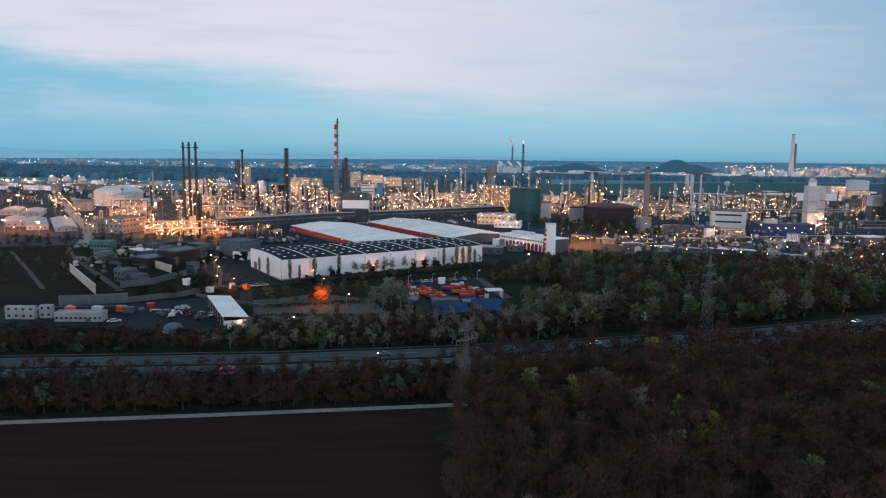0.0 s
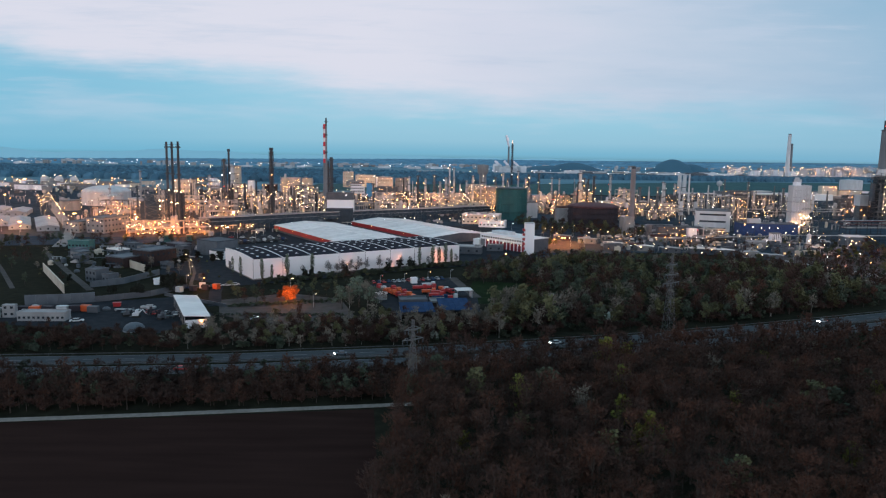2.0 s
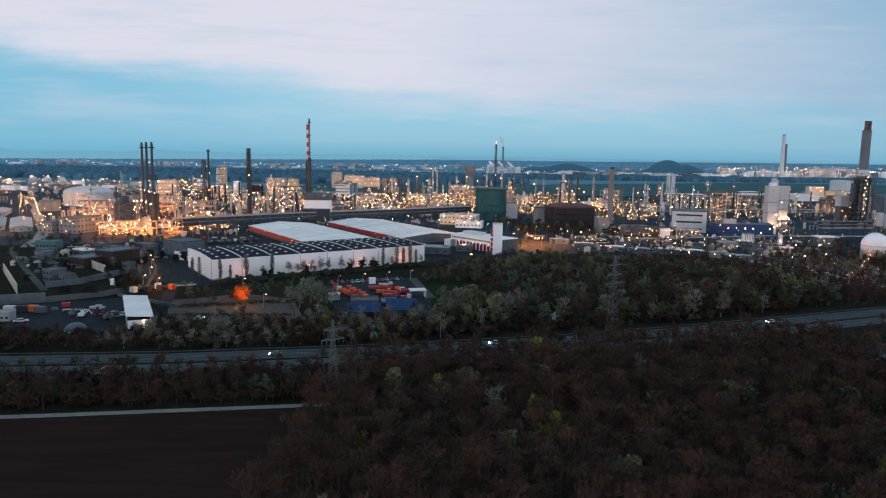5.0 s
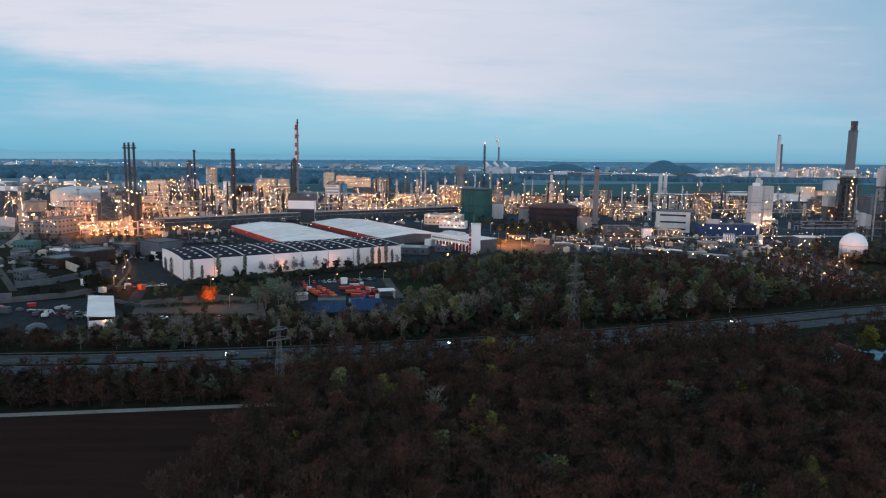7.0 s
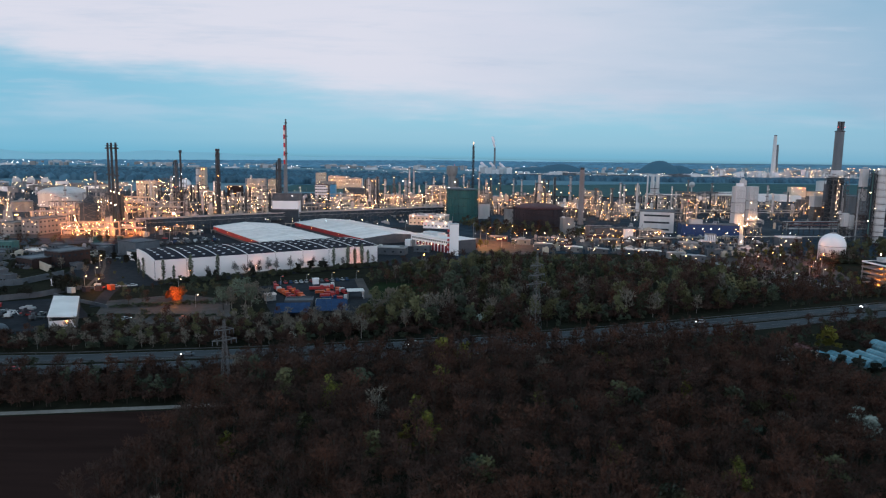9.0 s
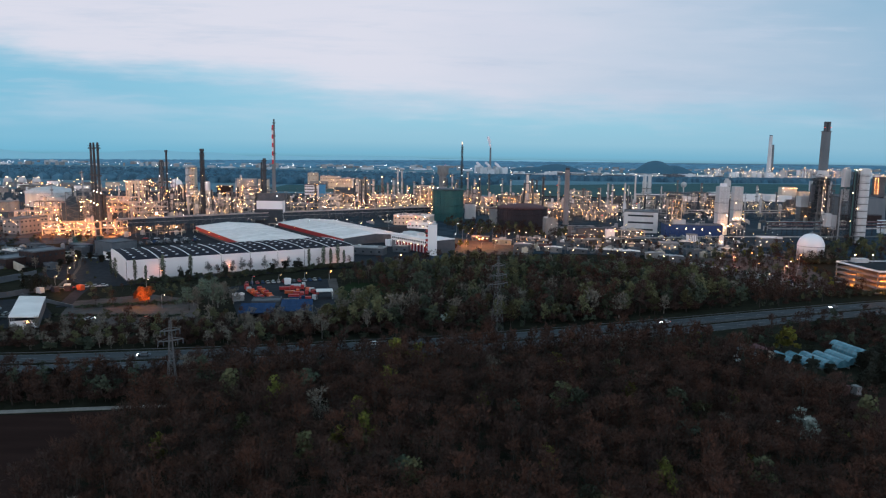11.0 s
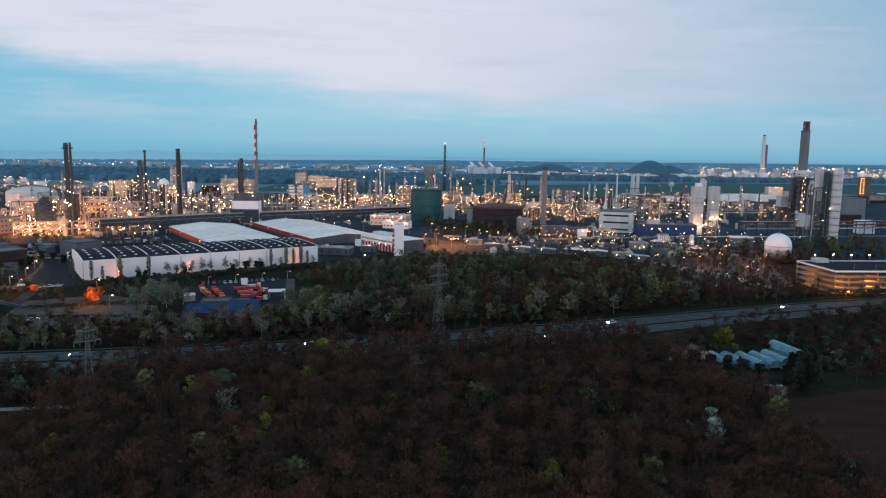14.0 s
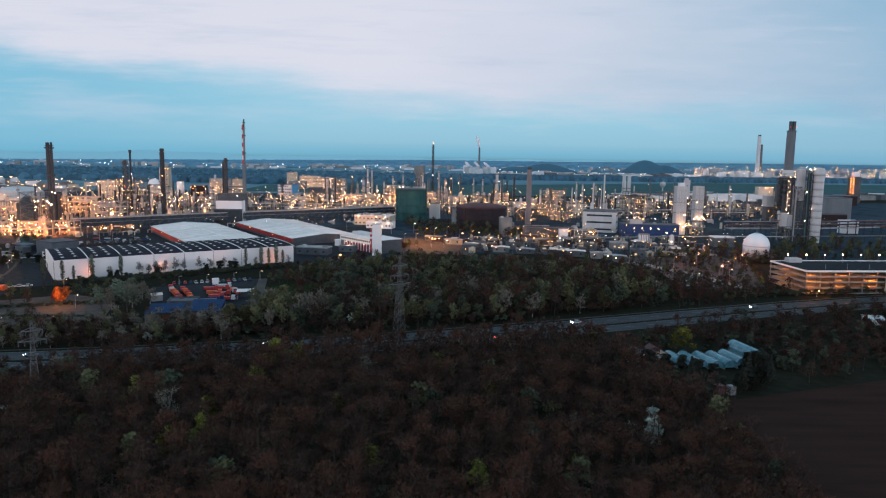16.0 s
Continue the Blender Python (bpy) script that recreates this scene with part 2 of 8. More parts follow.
# wall colour of far buildings, paled and blued with painted haze
HAZEBLOCK = surface("haze_tinted_wall", (0.42, 0.48, 0.52), (0.60, 0.64, 0.67), 0.05, 0.8, vary=0.3)
STEAM = surface("white_steam", (0.70, 0.68, 0.72), (0.85, 0.82, 0.86), 0.02, 1.0)
LEAFDARK = surface("dark_evergreen_leaves", (0.027, 0.036, 0.024), (0.056, 0.070, 0.042), 0.07, 0.9, island=True, vary=0.22)
BLOSSOM = surface("pale_blossom", (0.22, 0.26, 0.23), (0.36, 0.40, 0.36), 0.3, 0.9, island=True, vary=0.2)
# woods and hills far off: distance haze is put into these blues
HAZEWOOD = surface("distant_wood", (0.032, 0.100, 0.156), (0.064, 0.150, 0.212), 0.02, 0.95, island=True, vary=0.3)
HAZESKYWOOD = surface("skyline_wood", (0.070, 0.205, 0.310), (0.105, 0.255, 0.360), 0.01, 0.95, island=True, vary=0.2)
HAZEHILL = surface("distant_hill", (0.032, 0.100, 0.155), (0.050, 0.132, 0.190), 0.01, 0.95)
SODIUM = glowing("sodium_light", (1.0, 0.33, 0.09), 20.0)
WARM = glowing("warm_white_light", (1.0, 0.57, 0.30), 19.0)
COOL = glowing("cool_white_light", (0.95, 0.93, 0.90), 11.0)
REDLIGHT = glowing("red_light", (1.0, 0.06, 0.05), 2.5)
FLAME = glowing("flare_flame", (1.0, 0.62, 0.42), 1.3)
LITGLASS = glowing("lit_window", (1.0, 0.62, 0.30), 0.7)

# emission gives the mountain backdrop its haze brightness
MOUNTAIN = bpy.data.materials.new("glowing_haze_backdrop")
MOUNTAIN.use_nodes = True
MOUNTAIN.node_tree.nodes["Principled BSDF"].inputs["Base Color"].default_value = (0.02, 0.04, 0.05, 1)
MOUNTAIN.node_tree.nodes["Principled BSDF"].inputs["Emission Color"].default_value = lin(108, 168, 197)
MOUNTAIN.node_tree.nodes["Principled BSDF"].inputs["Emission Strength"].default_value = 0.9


# ---- mesh building ----
class Geo:
    """Collects vertices and faces of one mesh."""

    def __init__(self):
        self.v, self.f = [], []

    def add(self, verts, faces):
        n = len(self.v)
        self.v += verts
        self.f += [tuple(i + n for i in f) for f in faces]
        return self

    def box(self, x, y, z, w, d, h, turn=0.0, top=1.0):
        """Stands on z, centred on x, y. top: how far the upper face draws in."""
        c, s = math.cos(radians(turn)), math.sin(radians(turn))
        vs = []
        for zz, k in ((z, 1.0), (z + h, top)):
            for a, b in ((-1, -1), (1, -1), (1, 1), (-1, 1)):
                p, q = a * w / 2 * k, b * d / 2 * k
                vs.append((x + p * c - q * s, y + p * s + q * c, zz))
        return self.add(vs, [(3, 2, 1, 0), (4, 5, 6, 7), (0, 1, 5, 4), (1, 2, 6, 5), (2, 3, 7, 6), (3, 0, 4, 7)])

    def cyl(self, x, y, z0, z1, r0, r1=None, n=14):
        r1 = r0 if r1 is None else r1
        vs = [(x + r * math.cos(2 * math.pi * i / n), y + r * math.sin(2 * math.pi * i / n), z) for z, r in ((z0, r0), (z1, r1)) for i in range(n)]
        fs = [(i, (i + 1) % n, n + (i + 1) % n, n + i) for i in range(n)]
        return self.add(vs, fs + [tuple(range(n - 1, -1, -1)), tuple(range(n, 2 * n))])

    def lathe(self, x, y, rings, n=16):
        """Turned about an upright axis through (radius, height) pairs."""
        vs = [(x + r * math.cos(2 * math.pi * i / n), y + r * math.sin(2 * math.pi * i / n), z) for r, z in rings for i in range(n)]
        fs = [(k * n + i, k * n + (i + 1) % n, (k + 1) * n + (i + 1) % n, (k + 1) * n + i) for k in range(len(rings) - 1) for i in range(n)]
        fs += [tuple(range(n - 1, -1, -1)), tuple(range((len(rings) - 1) * n, len(rings) * n))]
        return self.add(vs, fs)

    def ball(self, x, y, z, r, n=14, m=8, squash=1.0):
        return self.lathe(x, y, [(max(r * math.sin(math.pi * k / m), 0.01), z - r * squash * math.cos(math.pi * k / m)) for k in range(m + 1)], n)

    def beam(self, p, q, t=0.3, n=4):
        p, q = Vector(p), Vector(q)
        d = (q - p).normalized()
        a = d.orthogonal().normalized()
        b = d.cross(a)
        vs = [tuple(e + (a * math.cos(2 * math.pi * i / n + 0.785) + b * math.sin(2 * math.pi * i / n + 0.785)) * t * 0.7) for e in (p, q) for i in range(n)]
        fs = [(i, (i + 1) % n, n + (i + 1) % n, n + i) for i in range(n)]
        return self.add(vs, fs + [tuple(range(n - 1, -1, -1)), tuple(range(n, 2 * n))])

    def prism(self, poly, z0, z1):
        n = len(poly)
        vs = [(x, y, z0) for x, y in poly] + [(x, y, z1) for x, y in poly]
        fs = [(i, (i + 1) % n, n + (i + 1) % n, n + i) for i in range(n)]
        return self.add(vs, fs + [tuple(range(n - 1, -1, -1)), tuple(range(n, 2 * n))])

    def strip(self, line, width, z0, z1, side=0.0):
        """A slab along a polyline, its middle moved sideways to the left by side."""
        pts = [Vector(p) for p in line]
        left, rights = [], []
        for i, p in enumerate(pts):
            d = (pts[min(i + 1, len(pts) - 1)] - pts[max(i - 1, 0)]).normalized()
            nrm = Vector((-d.y, d.x))
            left.append(p + nrm * (side + width / 2))
            rights.append(p + nrm * (side - width / 2))
        k = len(pts)
        vs = [(p.x, p.y, z) for z in (z0, z1) for row in (left, rights) for p in row]
        fs = []
        for i in range(k - 1):
            fs += [(2 * k + i, 3 * k + i, 3 * k + i + 1, 2 * k + i + 1), (i, 2 * k + i, 2 * k + i + 1, i + 1), (k + i, k + i + 1, 3 * k + i + 1, 3 * k + i)]
        fs += [(0, k, 3 * k, 2 * k), (k - 1, 3 * k - 1, 4 * k - 1, 2 * k - 1)]
        return self.add(vs, fs)

    def mesh(self, name, material, smooth=False):
        me = bpy.data.meshes.new(name)
        me.from_pydata(self.v, [], self.f)
        me.materials.append(material)
        if smooth:
            me.shade_smooth()
            me.set_sharp_from_angle(angle=radians(35))
        return me


def part(name, shape, material, parent, label="", smooth=False):
    """One mesh object under a thing or a part."""
    ob = new(name, shape.mesh(name, material, smooth) if isinstance(shape, Geo) else shape)
    ob.parent = parent
    if label:
        ob["label"] = label
    return ob


def thing(name, x, y, z=0.0, turn=0.0, label="", category="", group="", kind=""):
    ob = new(name)
    ob.empty_display_size = 1.0
    ob.matrix_basis = pose(x, y, z, 0, 0, turn)
    return tagged(ob, label, category, group, kind)


def whole(name, shape, material, label, category, group="", kind="", smooth=False):
    return tagged(new(name, shape.mesh(name, material, smooth)), label, category, group, kind)


def bulb_mesh(name, material):
    t = (1 + 5 ** 0.5) / 2
    vs = [Vector(p).normalized() for p in ((-1, t, 0), (1, t, 0), (-1, -t, 0), (1, -t, 0), (0, -1, t), (0, 1, t), (0, -1, -t), (0, 1, -t), (t, 0, -1), (t, 0, 1), (-t, 0, -1), (-t, 0, 1))]
    fs = [(0, 11, 5), (0, 5, 1), (0, 1, 7), (0, 7, 10), (0, 10, 11), (1, 5, 9), (5, 11, 4), (11, 10, 2), (10, 7, 6), (7, 1, 8), (3, 9, 4), (3, 4, 2), (3, 2, 6), (3, 6, 8), (3, 8, 9), (4, 9, 5), (2, 4, 11), (6, 2, 10), (8, 6, 7), (9, 8, 1)]
    return Geo().add([tuple(v) for v in vs], fs).mesh(name, material)


BULB = {"sodium": bulb_mesh("sodium_bulb", SODIUM), "warm": bulb_mesh("warm_bulb", WARM), "cool": bulb_mesh("cool_bulb", COOL), "red": bulb_mesh("red_bulb", REDLIGHT)}


def lamp(parent, x, y, z, tint="warm", r=0.5):
    ob = new("lamp", BULB[tint])
    ob.parent, ob.location, ob.scale = parent, (x, y, z), (r, r, r)
    return ob


rng = random.Random(7)


def tint_of(warmth=0.75):
    q = rng.random()
    return "sodium" if q < warmth * 0.45 else "warm" if q < warmth else "cool" if q < 0.97 else "red"


def lamp_cluster(parent, spots):
    """Work lamps too small and too many to tell apart, on short brackets."""
    for tint, places in spots.items():
        g = Geo()
        for k, (x, y, z, r) in enumerate(places):
            r *= 1.65 if k % 6 == 0 else 0.8
            g.add([(x + r * a, y + r * b, z + r * c) for a, b, c in ((1, 0, 0), (0, 1, 0), (-1, 0, 0), (0, -1, 0), (0, 0, 1), (0, 0, -1))], [(0, 1, 4), (1, 2, 4), (2, 3, 4), (3, 0, 4), (1, 0, 5), (2, 1, 5), (3, 2, 5), (0, 3, 5)])
        part("lighting", g, GLOWS[tint], parent)["kind"] = "stuff"


GLOWS = {"sodium": SODIUM, "warm": WARM, "cool": COOL, "red": REDLIGHT}


# ---- kinds of plant ----
def column(x, y, h, r=1.6, material=None, platforms=4, lamps=4, label="tall insulated distillation column with ringed platforms", name="distillation_column", z=0.0, size=0.5):
    t = thing(name, x, y, z, rng.uniform(0, 360), label, "process column")
    m = material or rng.choice((ALU, STEEL, GALV, ALU))
    part("shell", Geo().lathe(0, 0, [(r * 1.25, 0), (r * 1.25, h * 0.07), (r, h * 0.09), (r, h * 0.62), (r * 0.85, h * 0.66), (r * 0.85, h - r * 0.6), (r * 0.6, h - r * 0.2), (0.15, h)], 12), m, t, smooth=True)
    for k in range(platforms):
        zz = h * (0.25 + 0.7 * k / max(platforms - 1, 1))
        part("platform", Geo().cyl(0, 0, zz, zz + 0.18, r + 1.1, n=10).lathe(0, 0, [(r + 1.05, zz + 0.2), (r + 1.1, zz + 1.1), (r + 1.12, zz + 0.2)], 10), STEEL, t)
    part("pipe", Geo().beam((r + 0.4, 0, 0.5), (r + 0.4, 0, h * 0.96), 0.35, 6).beam((r + 0.4, 0, h * 0.96), (0, 0, h - 0.2), 0.35, 6), GALV, t)
    for k in range(lamps):
        a = rng.uniform(0, 6.28)
        lamp(t, (r + 1.2) * math.cos(a), (r + 1.2) * math.sin(a), h * (0.12 + 0.85 * (k + rng.random()) / lamps), tint_of(), size * rng.uniform(0.7, 1.2))
    return t


def stack(x, y, h, r0, r1, material, label, name="chimney", rim=DARKSTEEL, rings=(), top=2.0, z=0.0, n=20):
    t = thing(name, x, y, z, 0, label, "chimney")
    part("shaft", Geo().lathe(0, 0, [(r0 * 1.15, 0), (r0 * 1.1, h * 0.02), (r0, h * 0.03), (r1, h - top), (r1 * 0.86, h - top)], n), material, t, smooth=True)
    part("rim", Geo().lathe(0, 0, [(r1 * 0.9, h - top), (r1 * 0.9, h), (r1 * 0.72, h), (r1 * 0.72, h - 0.8)], n), rim, t, "sooty dark rim", smooth=True)
    for q in rings:
        r = r0 + (r1 - r0) * q
        part("platform", Geo().cyl(0, 0, h * q, h * q + 0.25, r + 1.0, n=12).lathe(0, 0, [(r + 0.95, h * q + 0.3), (r + 1.0, h * q + 1.2), (r + 1.05, h * q + 0.3)], 12), DARKSTEEL, t)
    return t


def lattice(shape, w0, w1, z0, z1, bays, bar):
    """A four-legged braced mast."""
    for k in range(bays):
        a, b = z0 + (z1 - z0) * k / bays, z0 + (z1 - z0) * (k + 1) / bays
        wa, wb = (w0 + (w1 - w0) * k / bays) / 2, (w0 + (w1 - w0) * (k + 1) / bays) / 2
        ca, cb = [(-wa, -wa), (wa, -wa), (wa, wa), (-wa, wa)], [(-wb, -wb), (wb, -wb), (wb, wb), (-wb, wb)]
        for i in range(4):
            j = (i + 1) % 4
            shape.beam((*ca[i], a), (*cb[i], b), bar, 4)
            shape.beam((*ca[i], a), (*cb[j], b), bar * 0.6, 3)
            shape.beam((*ca[j], a), (*cb[i], b), bar * 0.6, 3)
            shape.beam((*cb[i], b), (*cb[j], b), bar * 0.6, 3)
    return shape


def framed_stack(x, y, h, r, w, label, lamps=0, frame_to=0.9, material=DARKSTEEL):
    """A dark stack carried in a braced steel tower."""
    t = thing("flare_stack", x, y, 0, rng.uniform(0, 90), label, "chimney")
    part("shaft", Geo().lathe(0, 0, [(r, 0), (r, h - 3), (r * 1.5, h - 2.6), (r * 1.5, h - 0.3), (r * 1.1, h)], 12), material, t, smooth=True)
    part("tower", lattice(Geo(), w * 1.15, w, 0, h * frame_to, max(5, int(h / 6)), 0.3), DARKSTEEL, t)
    for q in (0.3, 0.5, 0.7, frame_to):
        part("platform", Geo().box(0, 0, h * q, w + 1.2, w + 1.2, 0.2), DARKSTEEL, t)
    for k in range(lamps):
        lamp(t, rng.uniform(-w, w) / 2, -w / 2 - 0.5, h * (0.1 + 0.8 * k / lamps), tint_of(), 0.45)
    return t


def storage_tank(x, y, r, h, rise, label, material=TANKWHITE, lamps=0, roof=None, stair=True):
    t = thing("storage_tank", x, y, 0, 0, label, "storage tank", "storage tanks")
    n = 36 if r > 12 else 22
    part("shell", Geo().lathe(0, 0, [(r, 0), (r, h * 0.33), (r + 0.12, h * 0.335), (r, h * 0.34), (r, h * 0.66), (r + 0.12, h * 0.665), (r, h * 0.67), (r, h)], n), material, t, smooth=True)
    part("roof", Geo().lathe(0, 0, [(r + 0.25, h)] + [(max(r * math.cos(math.pi / 2 * k / 6) * 1.01, 0.05), h + 0.05 + rise * math.sin(math.pi / 2 * k / 6)) for k in range(7)], n), roof or material, t, smooth=True)
    part("railing", Geo().lathe(0, 0, [(r + 0.2, h + 0.9), (r + 0.25, h + 1.05), (r + 0.3, h + 0.9)], n), GALV, t)
    if stair:
        g = Geo()
        for k in range(14):
            a = -2.4 + k * 1.6 / 14
            g.box((r + 0.5) * math.cos(a), (r + 0.5) * math.sin(a), h * k / 14, 1.6 * r / 14 + 0.6, 0.9, 0.15, math.degrees(a) + 90)
        part("stair", g, GALV, t)
    for k in range(lamps):
        a = -2.9 + 2.7 * (k + 0.5) / lamps
        lamp(t, (r + 0.8) * math.cos(a), (r + 0.8) * math.sin(a), h * rng.choice((0.15, 0.3, 1.0)), tint_of(0.9), 0.35)
    return t


def sphere_tank(x, y, r, zc, label, lamps=0, legs=10, name="sphere_tank"):
    t = thing(name, x, y, 0, 0, label, "sphere tank", "sphere tanks")
    part("shell", Geo().ball(0, 0, zc, r, 32, 20), WHITE if r > 9 else TANKWHITE, t, smooth=True)
    for k in range(legs):
        a = 2 * math.pi * k / legs
        part("leg", Geo().beam((r * 0.94 * math.cos(a), r * 0.94 * math.sin(a), 0), (r * 0.94 * math.cos(a), r * 0.94 * math.sin(a), zc), 0.6, 6), TANKWHITE, t)
    part("belt", Geo().lathe(0, 0, [(r * 1.0, zc - 0.25), (r * 1.03, zc), (r * 1.0, zc + 0.25)], 32), GALV, t)
    part("top_platform", Geo().cyl(0, 0, zc + r - 0.1, zc + r + 0.3, 1.6, n=10).beam((0, 0, zc + r), (0, 0, zc + r + 2.2), 0.2), GALV, t)
    for k in range(lamps):
        lamp(t, rng.uniform(-r, r) * 0.8, -r * 0.5, zc + r + 0.6, "warm", 0.5)
    return t


def process_unit(x, y, w, d, h, turn=0.0, lamps=10, label="steel process structure with pipework and work lamps", frame_mat=None, vessels=4, warmth=0.85, size=0.5, levels=None, clad=None, glow=0, tone=(1.0, 0.37, 0.12)):
    """A braced steel frame with decks, vessels, pipes and lamps."""
    t = thing("process_structure", x, y, 0, turn, label, "process unit")
    levels = levels or max(2, int(h / 5.5))
    nx, ny = max(2, int(w / 6) + 1), 2
    fm = frame_mat or STEEL
    g = Geo()
    for i in range(nx):
        for j in range(ny):
            px, py = -w / 2 + w * i / (nx - 1), -d / 2 + d * j
            g.box(px, py, 0, 0.5, 0.5, h)
    for k in range(1, levels + 1):
        z = h * k / levels
        for j in range(ny):
            g.box(0, -d / 2 + d * j, z - 0.5, w, 0.35, 0.45)
        for i in range(nx):
            g.box(-w / 2 + w * i / (nx - 1), 0, z - 0.5, 0.35, d, 0.45)
        for i in range(nx - 1):
            a, b = -w / 2 + w * i / (nx - 1), -w / 2 + w * (i + 1) / (nx - 1)
            if (i + k) % 2:
                g.beam((a, -d / 2, h * (k - 1) / levels), (b, -d / 2, z), 0.22)
    part("steel_frame", g, fm, t)
    for k in range(1, levels):
        z = h * k / levels
        part("deck", Geo().box(0, 0, z - 0.05, w + 0.6, d + 0.6, 0.15).box(0, -d / 2 - 0.3, z + 1.0, w + 0.6, 0.08, 0.1), fm, t)
    for k in range(vessels):
        px, py = rng.uniform(-w, w) * 0.4, rng.uniform(-d, d) * 0.3
        if rng.random() < 0.55:
            r, z0 = rng.uniform(0.9, 1.9), h * rng.randrange(levels) / levels
            hh = rng.uniform(0.5, 1.2) * h / levels * 1.6
            part("vessel", Geo().lathe(px, py, [(r * 0.4, z0), (r, z0 + r * 0.6), (r, z0 + hh - r * 0.6), (r * 0.5, z0 + hh - 0.1), (0.1, z0 + hh)], 12), rng.choice((ALU, GALV, TANKWHITE)), t, smooth=True)
        else:
            r, z0, ln = rng.uniform(0.8, 1.5), h * rng.randrange(levels) / levels + 1.9, w * rng.uniform(0.3, 0.6)
            part("drum", Geo().beam((px - ln / 2, py, z0), (px + ln / 2, py, z0), r * 1.4, 12), rng.choice((ALU, GALV, STEEL)), t, smooth=True)
    for k in range(vessels):
        px, z0 = rng.uniform(-w, w) * 0.48, h * rng.uniform(0.2, 0.95)
        part("pipe", Geo().beam((px, -d / 2 - 0.4, 0), (px, -d / 2 - 0.4, z0), 0.3, 6).beam((px, -d / 2 - 0.4, z0 - 0.2), (px + rng.uniform(-w, w) * 0.3, -d / 2 - 0.4, z0 - 0.2), 0.3, 6), rng.choice((GALV, ALU)), t)
    if clad:
        part("cladding", Geo().box(0, d * 0.1, h * 0.05, w * 0.96, d * 0.7, h * 0.9), clad, t)
    spots = {}
    for k in range(int(lamps * (2.0 if y > 720 else 1.5))):
        z = max(1.0, h * (rng.randint(1, levels) - rng.random() * 0.8) / levels - 0.4)
        spots.setdefault(tint_of(warmth), []).append((rng.uniform(-w, w) / 2, -d / 2 - rng.uniform(0.4, 0.9), z, size * rng.uniform(0.20, 0.58)))
    lamp_cluster(t, spots)
    if glow:
        work_light(t, rng.uniform(-w, w) * 0.25, -d / 2 - 11.0, h * 0.45, glow, tone)
    return t


def work_light(parent, x, y, z, watts, colour=(1.0, 0.37, 0.12)):
    """The light that a cluster of work lamps throws on the steel about it."""
    ob = new("work_light", bpy.data.lights.new("work_light", "POINT"))
    ob.data.energy, ob.data.color, ob.data.shadow_soft_size = watts, colour, 0.6
    ob.parent, ob.location = parent, (x, y, z)
    return ob


def block(name, x, y, w, d, h, turn, wall, roof, label, category="building", rows=0, cols=0, lit=0.0, z=0.0, parapet=0.5, units=0, lamps=0, side=0, sill=0.9, win=(1.5, 1.3)):
    """A flat-roofed building: walls, roof slab with a raised rim, windows set into the front and one end."""
    t = thing(name, x, y, z, turn, label, category)
    part("wall", Geo().box(0, 0, 0, w, d, h), wall, t)
    part("roof", Geo().box(0, 0, h, w + 0.3, d + 0.3, 0.25).box(0, -d / 2, h + 0.25, w + 0.3, 0.3, parapet).box(0, d / 2, h + 0.25, w + 0.3, 0.3, parapet).box(-w / 2, 0, h + 0.25, 0.3, d - 0.3, parapet).box(w / 2, 0, h + 0.25, 0.3, d - 0.3, parapet), roof, t)
    for r in range(rows):
        zz = h * (r + 0.35) / rows
        for c in range(cols):
            m = LITGLASS if rng.random() < lit else GLASS
            part("window", Geo().box(-w / 2 + w * (c + 0.5) / cols, -d / 2, zz, min(win[0], w / cols * 0.75), 0.12, win[1]), m, t)
        for c in range(side):
            m = LITGLASS if rng.random() < lit else GLASS
            part("window", Geo().box(w / 2, -d / 2 + d * (c + 0.5) / side, zz, 0.12, min(win[0], d / side * 0.75), win[1]), m, t)
            part("window", Geo().box(-w / 2, -d / 2 + d * (c + 0.5) / side, zz, 0.12, min(win[0], d / side * 0.75), win[1]), m, t)
    for k in range(units):
        part("roof_unit", Geo().box(rng.uniform(-w, w) * 0.38, rng.uniform(-d, d) * 0.3, h + 0.25, rng.uniform(1.5, 4), rng.uniform(1.5, 3), rng.uniform(1.0, 2.4)), rng.choice((GALV, TANKWHITE, GREY)), t)
    for k in range(lamps):
        lamp(t, -w / 2 + w * (k + 0.5) / lamps, -d / 2 - 0.6, h * rng.choice((0.35, 0.7, 0.95)), tint_of(0.9), 0.45 if y > 640 else 0.26)
    return t


